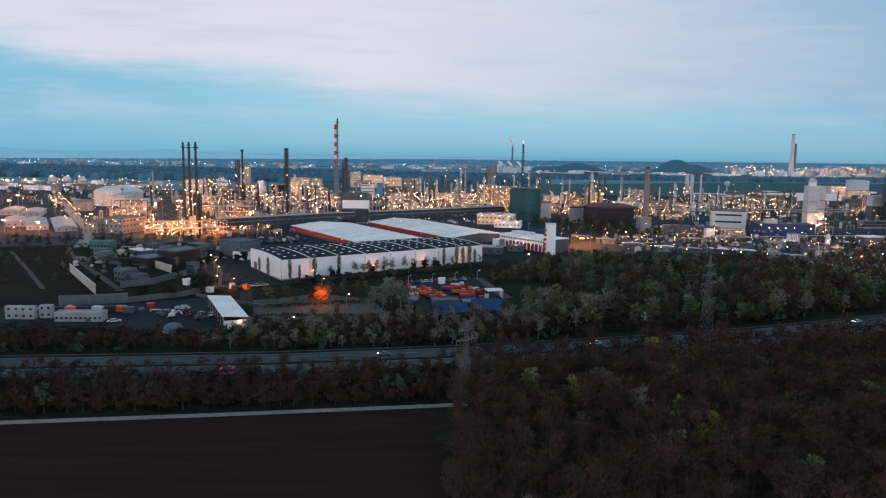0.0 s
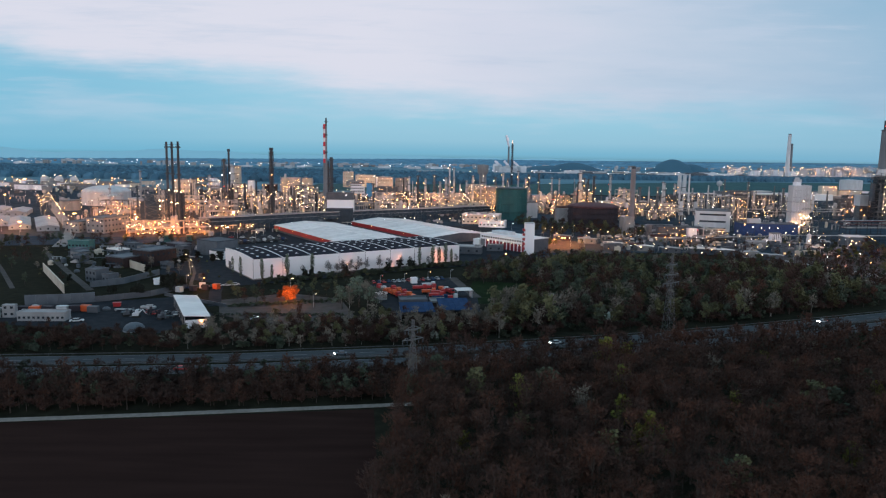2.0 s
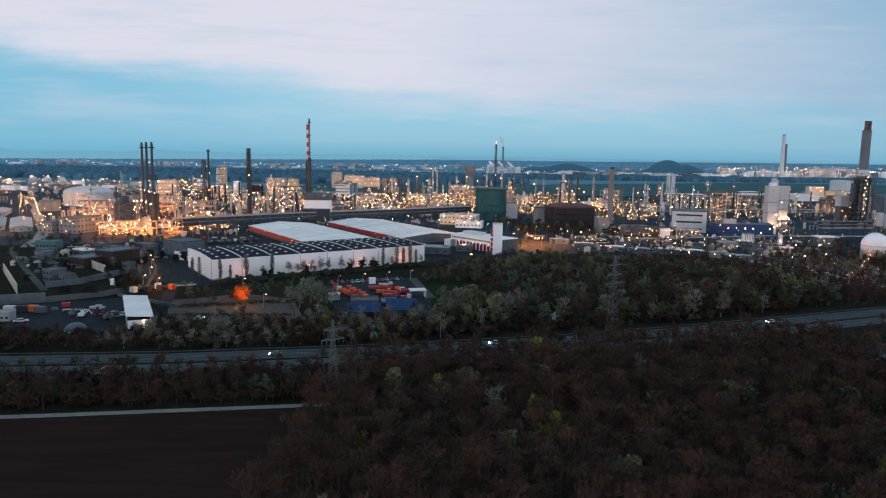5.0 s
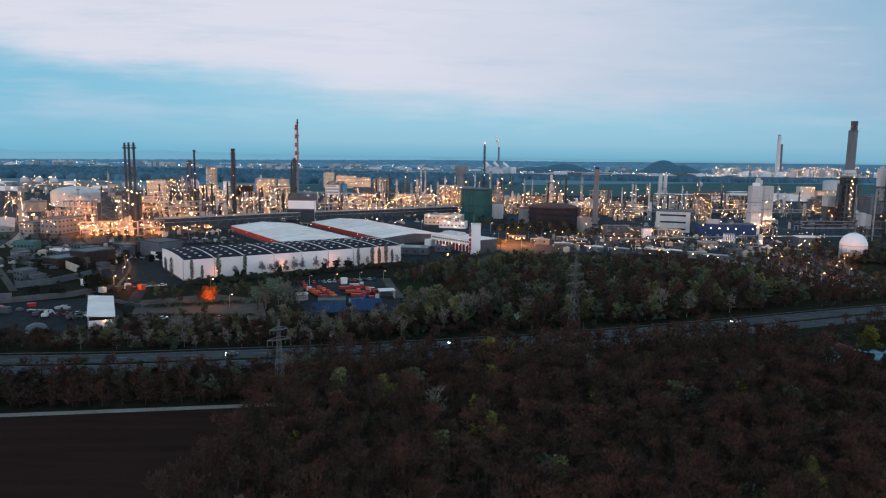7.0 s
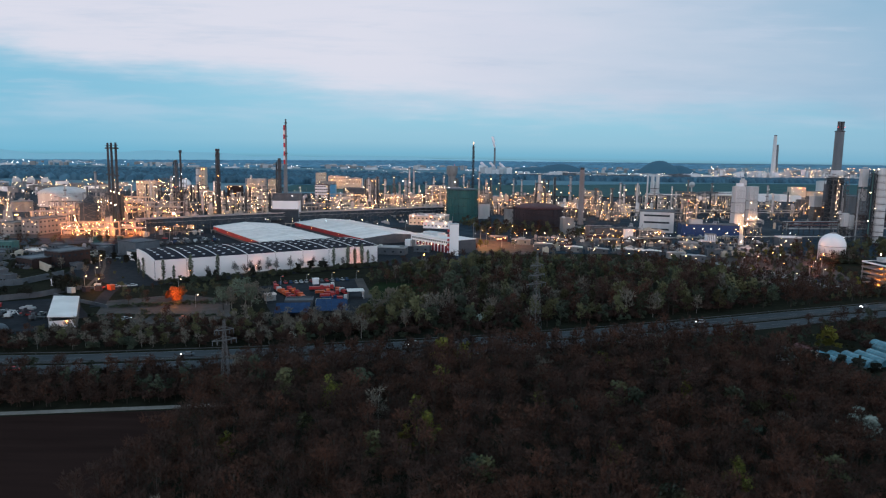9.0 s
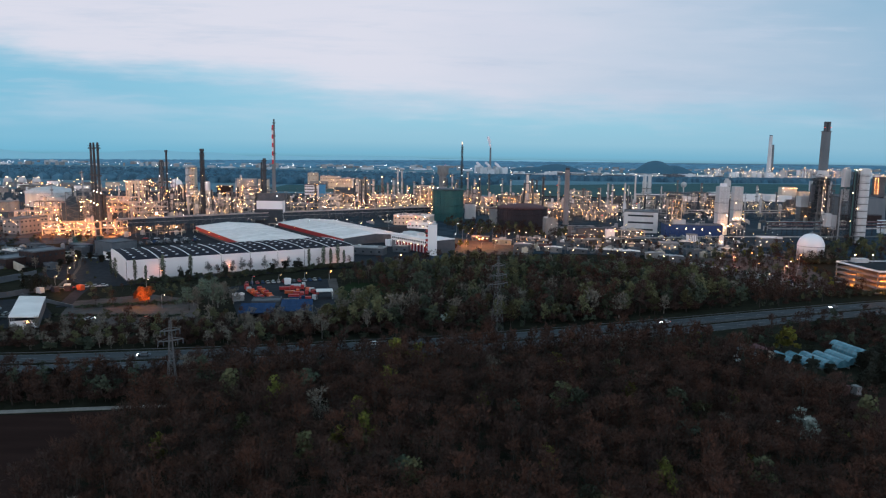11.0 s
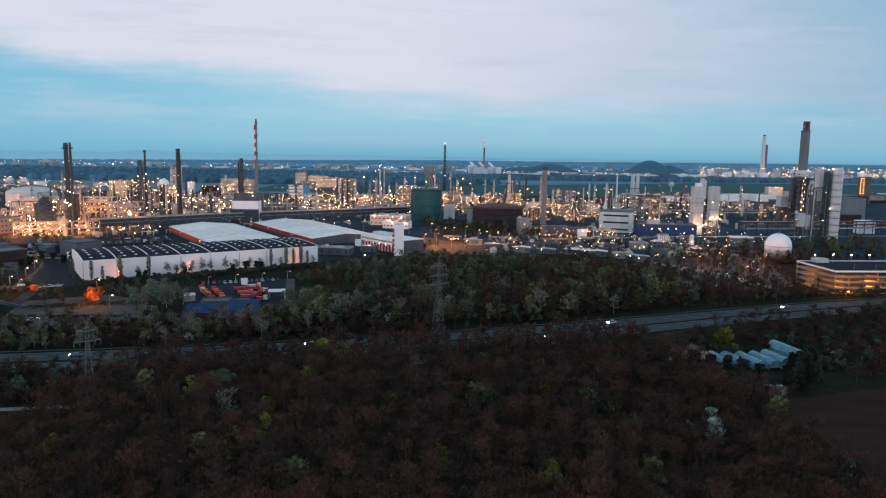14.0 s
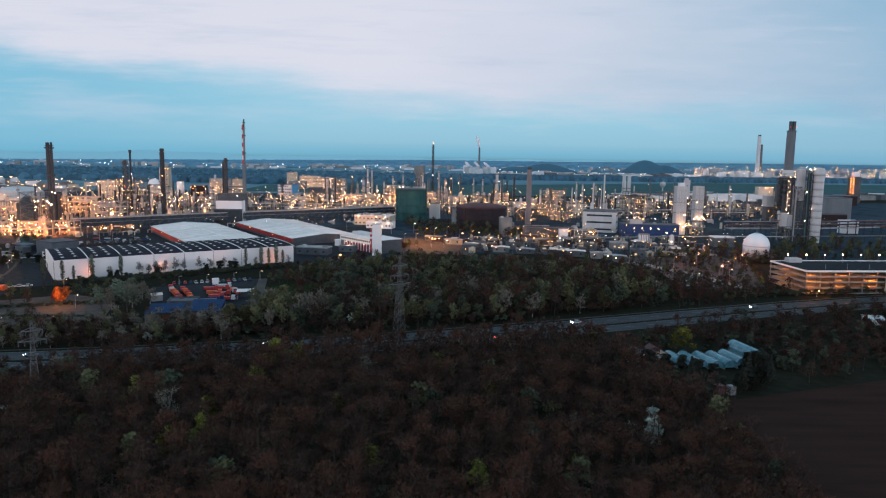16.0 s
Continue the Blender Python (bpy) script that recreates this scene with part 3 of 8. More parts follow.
def gabled(name, x, y, w, d, h, rise, turn, wall, roof, label, category="building", eave=0.5, windows=0):
    """Ridge along the local y axis."""
    t = thing(name, x, y, 0, turn, label, category)
    part("wall", Geo().add([(-w / 2, -d / 2, 0), (w / 2, -d / 2, 0), (w / 2, -d / 2, h), (0, -d / 2, h + rise), (-w / 2, -d / 2, h), (-w / 2, d / 2, 0), (w / 2, d / 2, 0), (w / 2, d / 2, h), (0, d / 2, h + rise), (-w / 2, d / 2, h)],
                           [(0, 1, 2, 3, 4), (9, 8, 7, 6, 5), (1, 6, 7, 2), (5, 0, 4, 9)]), wall, t)
    for s in (-1, 1):
        a, k = (s * (w / 2 + eave), h - rise * eave * 2 / w), 0.25
        vs = [(a[0], -d / 2 - eave, a[1]), (0, -d / 2 - eave, h + rise), (0, d / 2 + eave, h + rise), (a[0], d / 2 + eave, a[1])]
        vs += [(p, q, r + k) for p, q, r in vs]
        part("roof_slope", Geo().add(vs, [(0, 1, 2, 3), (7, 6, 5, 4), (0, 4, 5, 1), (1, 5, 6, 2), (2, 6, 7, 3), (3, 7, 4, 0)]), roof, t)
    for k in range(windows):
        part("window", Geo().box(-w / 2 + w * (k + 0.5) / windows, -d / 2, h * 0.4, 1.2, 0.12, 1.3), GLASS, t)
    return t


def street_lamp(x, y, h=9.0, tint="sodium", r=0.35, arm=1.2, turn=0.0):
    r = r * 0.6
    t = thing("street_lamp", x, y, 0, turn, "slim grey street lamp, glowing", "street lamp", "street lamps")
    part("pole", Geo().cyl(0, 0, 0, h, 0.12, 0.08, 8).beam((0, 0, h), (arm, 0, h + 0.2), 0.12).box(arm, 0, h + 0.15, 0.9, 0.4, 0.18), GALV, t)
    lamp(t, arm, 0, h, tint, r)
    return t


def pipe_rack(line, width, h, pipes, label, material=DARKSTEEL, pipe_mat=GALV, step=9.0, thick=0.32, tiers=1, skin=False):
    t = thing("pipe_rack", 0, 0, 0, 0, label, "pipe rack")
    pts = [Vector(p) for p in line]
    for a, b in zip(pts, pts[1:]):
        d = (b - a).normalized()
        nrm = Vector((-d.y, d.x))
        n = max(2, int((b - a).length / step))
        for k in range(n):
            c = a + (b - a) * k / n
            p, q = c + nrm * width / 2, c - nrm * width / 2
            g = Geo().beam((p.x, p.y, 0), (p.x, p.y, h), 0.4).beam((q.x, q.y, 0), (q.x, q.y, h), 0.4)
            for tier in range(tiers):
                z = h - 3.0 * tier
                g.beam((p.x, p.y, z - 0.2), (q.x, q.y, z - 0.2), 0.4)
            part("trestle", g, material, t)
        if skin:
            c, ln = (a + b) / 2, (b - a).length
            for s in (-1, 1):
                o = nrm * (s * (width / 2 + 0.3))
                part("side_sheet", Geo().box(c.x + o.x, c.y + o.y, h - 6.5, ln, 0.2, 6.0, math.degrees(math.atan2(d.y, d.x))), NAVY, t, "dark navy side sheeting")
                part("top_rail", Geo().box(c.x + o.x * 1.02, c.y + o.y * 1.02, h + 0.5, ln, 0.5, 0.45, math.degrees(math.atan2(d.y, d.x))).box(c.x + o.x * 1.03, c.y + o.y * 1.03, h - 3.2, ln, 0.4, 0.3, math.degrees(math.atan2(d.y, d.x))), ROOFGREY, t, "pale insulated line along the bridge")
                truss = Geo()
                for k in range(n):
                    p, q = a + (b - a) * k / n + o * 1.08, a + (b - a) * (k + 1) / n + o * 1.08
                    truss.beam((p.x, p.y, h - 6.4), (q.x, q.y, h - 0.4), 0.28).beam((q.x, q.y, h - 6.4), (q.x, q.y, h - 0.4), 0.3)
                part("truss", truss, STEEL, t)["kind"] = "stuff"
        for tier in range(1 if skin else tiers):
            for k in range(pipes):
                o = nrm * (width * 0.9 * (k / max(pipes - 1, 1) - 0.5))
                z = h - 3.0 * tier + 0.25
                part("pipe", Geo().beam((a.x + o.x, a.y + o.y, z), (b.x + o.x, b.y + o.y, z), thick * rng.uniform(0.7, 1.4), 6), rng.choice((pipe_mat, ALU, pipe_mat)), t)
    return t


def small_unit(x, y, w, d, h, warmth=0.85, lamps=8):
    """A lesser process frame: steel, one or two vessels, lamps."""
    t = thing("process_unit", x, y, 0, rng.uniform(-12, 12), "small steel process frame with vessels and lamps", "process unit")
    g = Geo()
    levels = max(1, int(h / 6))
    for i in (-1, 0, 1):
        for j in (-1, 1):
            g.box(i * w / 2, j * d / 2, 0, 0.45, 0.45, h * (1.0 if i < 1 else 0.7))
    for k in range(levels):
        z = h * 0.7 * (k + 1) / levels
        g.box(0, 0, z - 0.2, w + 0.8, d + 0.8, 0.35).box(0, -d / 2 - 0.4, z + 1.0, w + 0.8, 0.1, 0.12)
        g.beam((-w / 2, -d / 2, z - h * 0.7 / levels), (0, -d / 2, z), 0.25)
    part("steel_frame", g, rng.choice((STEEL, DARKSTEEL, GALV, CREAM)), t)
    for k in range(rng.choice((1, 2, 2))):
        r, px, hh = rng.uniform(0.9, 2.3), rng.uniform(-w, w) * 0.35, h * rng.uniform(0.5, 1.25)
        part("vessel", Geo().lathe(px, rng.uniform(-1, 1), [(r * 0.8, 0), (r, 1.0), (r, hh - r * 0.6), (r * 0.6, hh - r * 0.2), (0.1, hh)], 12), rng.choice((ALU, GALV, STEEL, TANKWHITE, NAVY, CREAM)), t, smooth=True)
    spots = {}
    for k in range(int(lamps * 1.7)):
        spots.setdefault(tint_of(warmth), []).append((rng.uniform(-w, w) * 0.55, -d / 2 - 0.7, h * rng.uniform(0.08, 0.95), rng.uniform(0.15, 0.36)))
    lamp_cluster(t, spots)
    if rng.random() < 0.45:
        work_light(t, rng.uniform(-3, 3), -d / 2 - 7.0, h * 0.4, 4200)
    return t


def thin_column(x, y, h, r, material, lamps=2):
    t = thing("process_column", x, y, 0, rng.uniform(0, 360), "slender process column with small platforms", "process column")
    part("shell", Geo().lathe(0, 0, [(r * 1.2, 0), (r, h * 0.06), (r, h * 0.7), (r * 0.8, h * 0.73), (r * 0.8, h - 0.6), (0.1, h)], 10), material, t, smooth=True)
    g = Geo()
    for k in range(rng.choice((2, 3, 4))):
        z = h * rng.uniform(0.3, 0.97)
        g.cyl(rng.uniform(-0.3, 0.3), 0, z, z + 0.3, r + rng.uniform(0.6, 1.1), n=8)
    g.beam((r + 0.3, 0, 0), (r + 0.3, 0, h * 0.9), 0.2)
    part("ladder_platforms", g, DARKSTEEL, t)
    if lamps:
        lamp_cluster(t, {"warm": [(rng.uniform(-1, 1) * (r + 0.8), -r - 0.8, h * rng.uniform(0.1, 0.98), rng.uniform(0.2, 0.42)) for k in range(lamps)]})
    return t


# ---- trees ----
def tree_shapes(seed, h, spread, style, detail=1.0):
    """Trunk with limbs, and a crown of many small leaf or twig blades gathered in uneven clumps."""
    r = random.Random(seed)
    wood, crown = Geo(), Geo()
    base = {"poplar": 0.12, "bush": 0.05, "conifer": 0.1, "dense": 0.08}.get(style, 0.17)
    wood.cyl(0, 0, 0, h * base + 0.5, h * 0.020, h * 0.014, 6)
    wood.beam((0, 0, h * base), (r.uniform(-0.3, 0.3), r.uniform(-0.3, 0.3), h * 0.85), h * 0.012, 5)
    clumps = []
    if style == "conifer":
        for k in range(9):
            q = k / 8
            clumps.append((0, 0, h * (0.15 + 0.82 * q), spread * (1.05 - q), 0.09 * h))
    elif style == "poplar":
        for k in range(8):
            q = k / 7
            clumps.append((r.uniform(-0.2, 0.2), r.uniform(-0.2, 0.2), h * (0.18 + 0.75 * q), spread * (0.55 + 0.9 * q * (1 - q) * 2) * 0.75, 0.1 * h))
    else:
        for k in range({"bush": 7, "dense": 16}.get(style, 11)):
            a, q = r.uniform(0, 6.28), r.random()
            rad = spread * r.uniform(0.15, 0.78) * (1.1 - 0.5 * q)
            p = (rad * math.cos(a), rad * math.sin(a), h * (base + 0.16 + (0.80 - base - 0.02) * q))
            if detail > 0.9 or k % 3 == 0:
                wood.beam((0, 0, h * (base + 0.35 * q)), p, h * 0.007, 4 if detail > 0.9 else 3)
            clumps.append((*p, spread * r.uniform(0.28, 0.5), h * r.uniform(0.08, 0.14)))
    bare = style == "bare"
    count = {"poplar": 64, "bush": 34, "conifer": 60, "dense": 75}.get(style, 36 if bare else 34)
    count, grow = int(count * detail), detail ** -0.5
    for cx, cy, cz, cr, ch in clumps:
        for k in range(count):
            d = Vector((r.gauss(0, 1), r.gauss(0, 1), r.gauss(0, 1))).normalized() * r.random() ** 0.4
            p = Vector((cx + d.x * cr, cy + d.y * cr, cz + d.z * ch))
            if bare:
                out = (Vector((d.x, d.y, abs(d.z) + 0.5)) + Vector((r.gauss(0, 0.4), r.gauss(0, 0.4), r.gauss(0, 0.3)))).normalized()
                side = out.orthogonal().normalized()
                side = side * math.cos(k) + out.cross(side) * math.sin(k)
                ln, wd = r.uniform(0.7, 1.5) * grow ** 0.5, r.uniform(0.06, 0.13) * grow ** 1.5
                crown.add([tuple(p - side * wd), tuple(p + side * wd), tuple(p + out * ln)], [(0, 1, 2)])
                crown.add([tuple(p - side * wd), tuple(p + side * wd), tuple(p + (out + side * 0.8).normalized() * ln * 0.7)], [(0, 1, 2)])
            else:
                s = r.uniform(0.28, 0.62) * (0.8 if style == "poplar" else 1) * grow
                a1 = Vector((r.gauss(0, 1), r.gauss(0, 1), r.gauss(0, 0.6))).normalized()
                b1 = a1.orthogonal().normalized()
                crown.add([tuple(p - a1 * s), tuple(p + b1 * s * 0.8), tuple(p + a1 * s), tuple(p - b1 * s * 0.7)], [(0, 1, 2, 3)])
    return wood, crown


TREES = {}


def tree_kind(key, h, spread, style, leaf, bark=BARK, variants=3):
    out = []
    for k in range(variants):
        w, c = tree_shapes(hash((len(key), k, int(h * 10), len(style))) % 9999, h, spread, style)
        out.append((w, c, w.mesh(key + "_trunk", bark), c.mesh(key + "_crown", leaf)))
    lite = []
    for k in range(4):
        lite.append(tree_shapes(hash((len(key), k + 9, int(h * 10), len(style))) % 9999, h, spread, style, 0.38 if style == "bare" else 0.8))
    TREES[key] = (out, leaf, bark, lite)


tree_kind("brown", 12, 4.2, "bare", TWIG)
tree_kind("dusky", 12, 4.4, "bare", TWIGDARK)
tree_kind("grey", 10, 3.8, "bare", TWIGGREY, PALEBARK)
tree_kind("ash", 11, 2.7, "bare", PALETWIG, PALEBARK)
tree_kind("green", 11, 4.2, "round", LEAF)
tree_kind("yellow", 9, 3.4, "round", LEAFYELLOW)
tree_kind("dark", 11, 3.6, "round", LEAFDARK)
tree_kind("copper", 8, 3.2, "dense", LEAFLAMPLIT, variants=2)
tree_kind("yew", 9, 3.4, "dense", LEAFBLACK, variants=2)
tree_kind("conifer", 12, 2.6, "conifer", LEAFBLACK, variants=2)
tree_kind("blossom", 8, 3.0, "round", BLOSSOM, variants=2)
tree_kind("scrub", 3.6, 2.6, "bare", TWIGDARK, variants=2)
tree_kind("willow", 13, 5.2, "round", LEAFPALE, variants=2)
tree_kind("poplar", 13, 2.0, "poplar", LEAFPALE, variants=2)
tree_kind("bush", 3.2, 2.4, "bush", LEAF, variants=2)
tree_kind("darkbush", 3.0, 2.4, "bush", LEAFDARK, variants=2)
SAID = {"ash": "slender pale grey leafless tree beside the warehouse", "scrub": "low leafless scrub with fine dark twigs", "willow": "large grey-green willow with a broad soft crown", "copper": "tree with a sodium lamp's orange put into its leaf colour", "brown": "bare brown broadleaf tree with fine twigs", "dusky": "dark leafless tree with fine twigs", "grey": "pale grey leafless tree with spreading twigs", "green": "broadleaf tree in fresh green leaf",
        "yellow": "small tree in yellow-green spring leaf", "dark": "dense dark green broadleaf tree", "yew": "dense near-black evergreen tree", "conifer": "dark pointed conifer in a garden", "blossom": "small tree in pale blossom",
        "poplar": "slim columnar poplar beside the white warehouse", "bush": "rounded green bush in leaf", "darkbush": "low dark evergreen bush"}


def tree(key, x, y, scale=1.0, group=""):
    kinds = TREES[key][0]
    _, _, trunk, crown = kinds[rng.randrange(len(kinds))]
    t = new("bush" if "bush" in key else "tree", trunk)
    t.matrix_basis = pose(x, y, 0, 0, 0, rng.uniform(0, 360))
    t.scale = (scale * rng.uniform(0.9, 1.1), scale * rng.uniform(0.9, 1.1), scale * rng.uniform(0.9, 1.15))
    tagged(t, SAID[key], "bush" if "bush" in key else "tree", group)
    part("crown", crown, None, t)
    return t


def wood(name, spots, label, fine=False):
    """Many trees as one mass: spots are (kind, x, y, scale)."""
    by = {}
    for key, x, y, s in spots:
        by.setdefault(key, []).append((x, y, s))
    root = thing(name, 0, 0, 0, 0, label, "woodland", kind="stuff")
    for key, places in by.items():
        kinds, leaf, bark, lite = TREES[key]
        kinds = kinds if fine else lite
        for which, material, title in ((1, leaf, "crowns"), (0, bark, "trunks")):
            vs, fs, n, sizes = [], [], 0, []
            for i, (x, y, s) in enumerate(places):
                g = kinds[i % len(kinds)][which]
                a = (i * 2.399) % 6.283
                v = np.array(g.v) * s
                c, q = math.cos(a), math.sin(a)
                vs.append(np.stack([v[:, 0] * c - v[:, 1] * q + x, v[:, 0] * q + v[:, 1] * c + y, v[:, 2] * (0.9 + 0.25 * ((i * 0.618) % 1))], 1))
                fs += [tuple(k + n for k in f) for f in g.f]
                n += len(g.v)
            me = bpy.data.meshes.new(title)
            me.from_pydata(np.concatenate(vs).tolist(), [], fs)
            me.materials.append(material)
            ob = part(title, me, None, root)
            ob["kind"] = "stuff"
    return root


def scatter(n, poly, gap, seed):
    """Up to n places inside a polygon, at least gap apart."""
    r = random.Random(seed)
    xs, ys = [p[0] for p in poly], [p[1] for p in poly]
    cells, out = {}, []
    for _ in range(n * 14):
        x, y = r.uniform(min(xs), max(xs)), r.uniform(min(ys), max(ys))
        inside = False
        for (x1, y1), (x2, y2) in zip(poly, poly[1:] + poly[:1]):
            if (y1 > y) != (y2 > y) and x < (x2 - x1) * (y - y1) / (y2 - y1) + x1:
                inside = not inside
        if not inside:
            continue
        c = (int(x // gap), int(y // gap))
        if any((x - a) ** 2 + (y - b) ** 2 < gap * gap for i in (-1, 0, 1) for j in (-1, 0, 1) for a, b in cells.get((c[0] + i, c[1] + j), ())):
            continue
        cells.setdefault(c, []).append((x, y))
        out.append((x, y))
        if len(out) >= n:
            break
    return out


# ---- ground ----
def land_height(x, y):
    """Flat near by, rising gently to the skyline far off, higher to the east."""
    far = max(0.0, min(1.0, (math.hypot(x, y) - 2900) / 1900))
    return far * far * (3 - 2 * far) * (24 + 22 * max(-1, min(1, x / 2600)))


g = Geo()
ringr = [0, 60, 150, 300, 500, 800, 1200, 1700, 2200, 2600, 2900, 3100, 3300, 3500, 3700, 3900, 4100, 4300, 4500, 4700, 4860]
spokes = 72
vs = [(0, 0, 0)]
for r in ringr[1:]:
    for k in range(spokes):
        a = 2 * math.pi * k / spokes
        x, y = r * math.cos(a), r * math.sin(a)
        vs.append((x, y, land_height(x, y)))
fs = [(0, 1 + k, 1 + (k + 1) % spokes) for k in range(spokes)]
for j in range(len(ringr) - 2):
    for k in range(spokes):
        a, b = 1 + j * spokes + k, 1 + j * spokes + (k + 1) % spokes
        fs.append((a, a + spokes, b + spokes, b))
g.add(vs, fs)
whole("ground", g, GRASS, "dark rough grassland reaching to the horizon", "ground", kind="structure")

whole("ploughed_field", Geo().prism([(-420, 40), (5, 60), (3, 139), (-3, 190), (-66, 180.5), (-116, 174), (-420, 140)], -0.4, 0.04), SOIL, "bare dark brown ploughed field", "field", kind="structure")
SANDSOIL = surface("bare_sandy_soil", (0.028, 0.0150, 0.0128), (0.043, 0.0235, 0.0200), 0.12, 0.95, bump=0.4, stretch=(0.25, 2.2, 1), spec=0.02)
whole("bare_field", Geo().prism([(205, 60), (620, 60), (620, 330), (420, 280), (277, 229), (203, 203), (200, 175)], -0.4, 0.04), SANDSOIL, "bare dark brown ploughed field beside the gardens", "field", kind="structure")
whole("farm_track", Geo().strip([(-420, 141), (-250, 158), (-116, 176), (-66, 183), (-4, 192.5), (8, 194.5)], 2.6, -0.3, 0.08), DIRT, "pale gravel farm track along the ploughed field", "track", kind="structure")
MOTORWAY = [(-700, 190), (-400, 204), (-250, 212), (-152, 221), (-57, 231), (4.5, 242), (48, 252), (92, 263.5), (145, 281), (195, 300), (240, 318), (308, 343), (366, 362), (500, 402), (720, 450)]
whole("motorway_verge", Geo().strip(MOTORWAY, 30, -0.4, 0.05), GRASS, "dark grass verge along the motorway", "verge", kind="structure")
road = thing("motorway", 0, 0, 0, 0, "grey two-carriageway motorway with steel barriers", "road", kind="structure")
for s in (-6.4, 6.4):
    part("carriageway", Geo().strip(MOTORWAY, 9.6, -0.3, 0.14, s), ROAD, road)
    for o in (-4.4, 4.4):
        part("edge_line", Geo().strip(MOTORWAY, 0.2, 0.1, 0.155, s + o), MARK, road)
    g = Geo()
    for a, b in zip(MOTORWAY[2:13], MOTORWAY[3:14]):
        a, b = Vector(a), Vector(b)
        d = (b - a).normalized()
        nrm = Vector((-d.y, d.x))
        for k in range(int((b - a).length / 12)):
            c = a + d * (k * 12) + nrm * (s + 0.2)
            g.box(c.x, c.y, 0.10, 5.0, 0.25, 0.06, math.degrees(math.atan2(d.y, d.x)))
    part("lane_line", g, MARK, road)
for o in (-12.0, -1.2, 1.2, 12.0):
    rail = part("guard_rail", Geo().strip(MOTORWAY, 0.10, 0.6, 0.85, o), RAIL, road)
    g = Geo()
    for a, b in zip(MOTORWAY[2:13], MOTORWAY[3:14]):
        a, b = Vector(a), Vector(b)
        d = (b - a).normalized()
        for k in range(int((b - a).length / 8)):
            c = a + d * (k * 8) + Vector((-d.y, d.x)) * o
            g.box(c.x, c.y, 0, 0.14, 0.14, 0.85)
    part("rail_posts", g, RAIL, rail)
part("median", Geo().strip(MOTORWAY, 2.0, -0.3, 0.2), GRASS, road, "grassy middle strip")

whole("plant_yard", Geo().prism([(-900, 545), (-330, 500), (-120, 560), (-10, 470), (60, 470), (130, 520), (300, 520), (420, 480), (900, 600), (1300, 1150), (600, 1240), (-900, 1240)], -0.4, 0.05), YARD, "grey asphalt and gravel yard of the chemical plant", "yard", kind="structure")
whole("warehouse_apron", Geo().prism([(-150, 400), (-96, 366), (34, 448), (70, 480), (100, 560), (60, 700), (-150, 660), (-190, 560)], -0.4, 0.09), ASPHALT, "dark asphalt apron round the warehouses", "apron", kind="structure")
# ground made paler here to stand in for the orange pool of light
whole("process_apron", Geo().prism([(-420, 590), (-300, 560), (-190, 575), (-180, 620), (-230, 720), (-300, 760), (-400, 720)], -0.3, 0.12), LOT, "paler ground among the furnaces, added to catch lamp light", "apron", kind="structure")
whole("car_park_lot", Geo().prism([(-92, 331), (-62, 350), (-34, 338), (-22, 300), (-52, 285), (-82, 300)], -0.3, 0.10), LOT, "asphalt parking lot edged by hedges", "parking lot", kind="structure")
whole("contractor_yard", Geo().prism([(-200, 284), (-96, 268), (-84, 300), (-112, 338), (-150, 322), (-200, 306)], -0.3, 0.10), ASPHALT, "asphalt storage yard with machines", "yard", kind="structure")
whole("depot_yard", Geo().prism([(-30, 372), (-4, 303), (34, 310), (34, 345), (20, 402), (-8, 388)], -0.3, 0.10), ASPHALT, "asphalt depot yard with trucks", "yard", kind="structure")
whole("access_road", Geo().strip([(-140, 480), (-128, 430), (-108, 385), (-100, 350), (-90, 318)], 6, -0.3, 0.12), ASPHALT, "narrow asphalt access road", "road", kind="structure")
whole("plant_road", Geo().strip([(-640, 1150), (-545, 990), (-430, 800), (-318, 622), (-287, 560), (-265, 505)], 9, -0.3, 0.17), PAVING, "pale straight road into the plant", "road", kind="structure")
whole("allotment_ground", Geo().prism([(-420, 330), (-180, 310), (-150, 345), (-260, 480), (-420, 510)], -0.3, 0.06), GRASS, "dark grassy ground of the old works", "grassland", kind="structure")
whole("station_road", Geo().prism([(84, 604), (92, 560), (96, 512), (150, 512), (158, 560), (116, 592), (100, 612)], -0.3, 0.09), LOT, "worn road and parking beside the fire station", "road", kind="structure")
whole("park_meadow", Geo().prism([(26, 330), (60, 335), (70, 385), (34, 392)], -0.3, 0.07), LAWN, "green meadow among the trees", "meadow", kind="structure")
whole("far_meadow", Geo().prism([(-260, 1290), (600, 1260), (1100, 1400), (2400, 1900), (2600, 2200), (900, 2050), (300, 1730), (-260, 1555)], -0.3, 0.16), HAZEMEADOW, "flat meadow beyond the plant, its green blued by painted haze", "meadow", kind="structure")
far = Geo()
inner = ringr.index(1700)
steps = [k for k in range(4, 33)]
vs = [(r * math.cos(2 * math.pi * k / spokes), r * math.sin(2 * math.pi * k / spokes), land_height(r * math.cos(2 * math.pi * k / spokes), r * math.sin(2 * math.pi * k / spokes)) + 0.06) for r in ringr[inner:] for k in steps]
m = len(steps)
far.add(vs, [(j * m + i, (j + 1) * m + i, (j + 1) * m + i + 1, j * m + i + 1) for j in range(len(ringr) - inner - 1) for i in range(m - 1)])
whole("far_lowland", far, HAZE_LAND, "lowland rising to the skyline, haze blue put into its colour", "farmland", kind="structure")
whole("far_plain", Geo().prism([(-2600, 1500), (-900, 1245), (200, 1245), (260, 1900), (2600, 2300), (2600, 2860), (-2600, 2700)], -0.3, 0.07), HAZE_LAND, "flat distant farmland with haze put into its colour", "farmland", kind="structure")


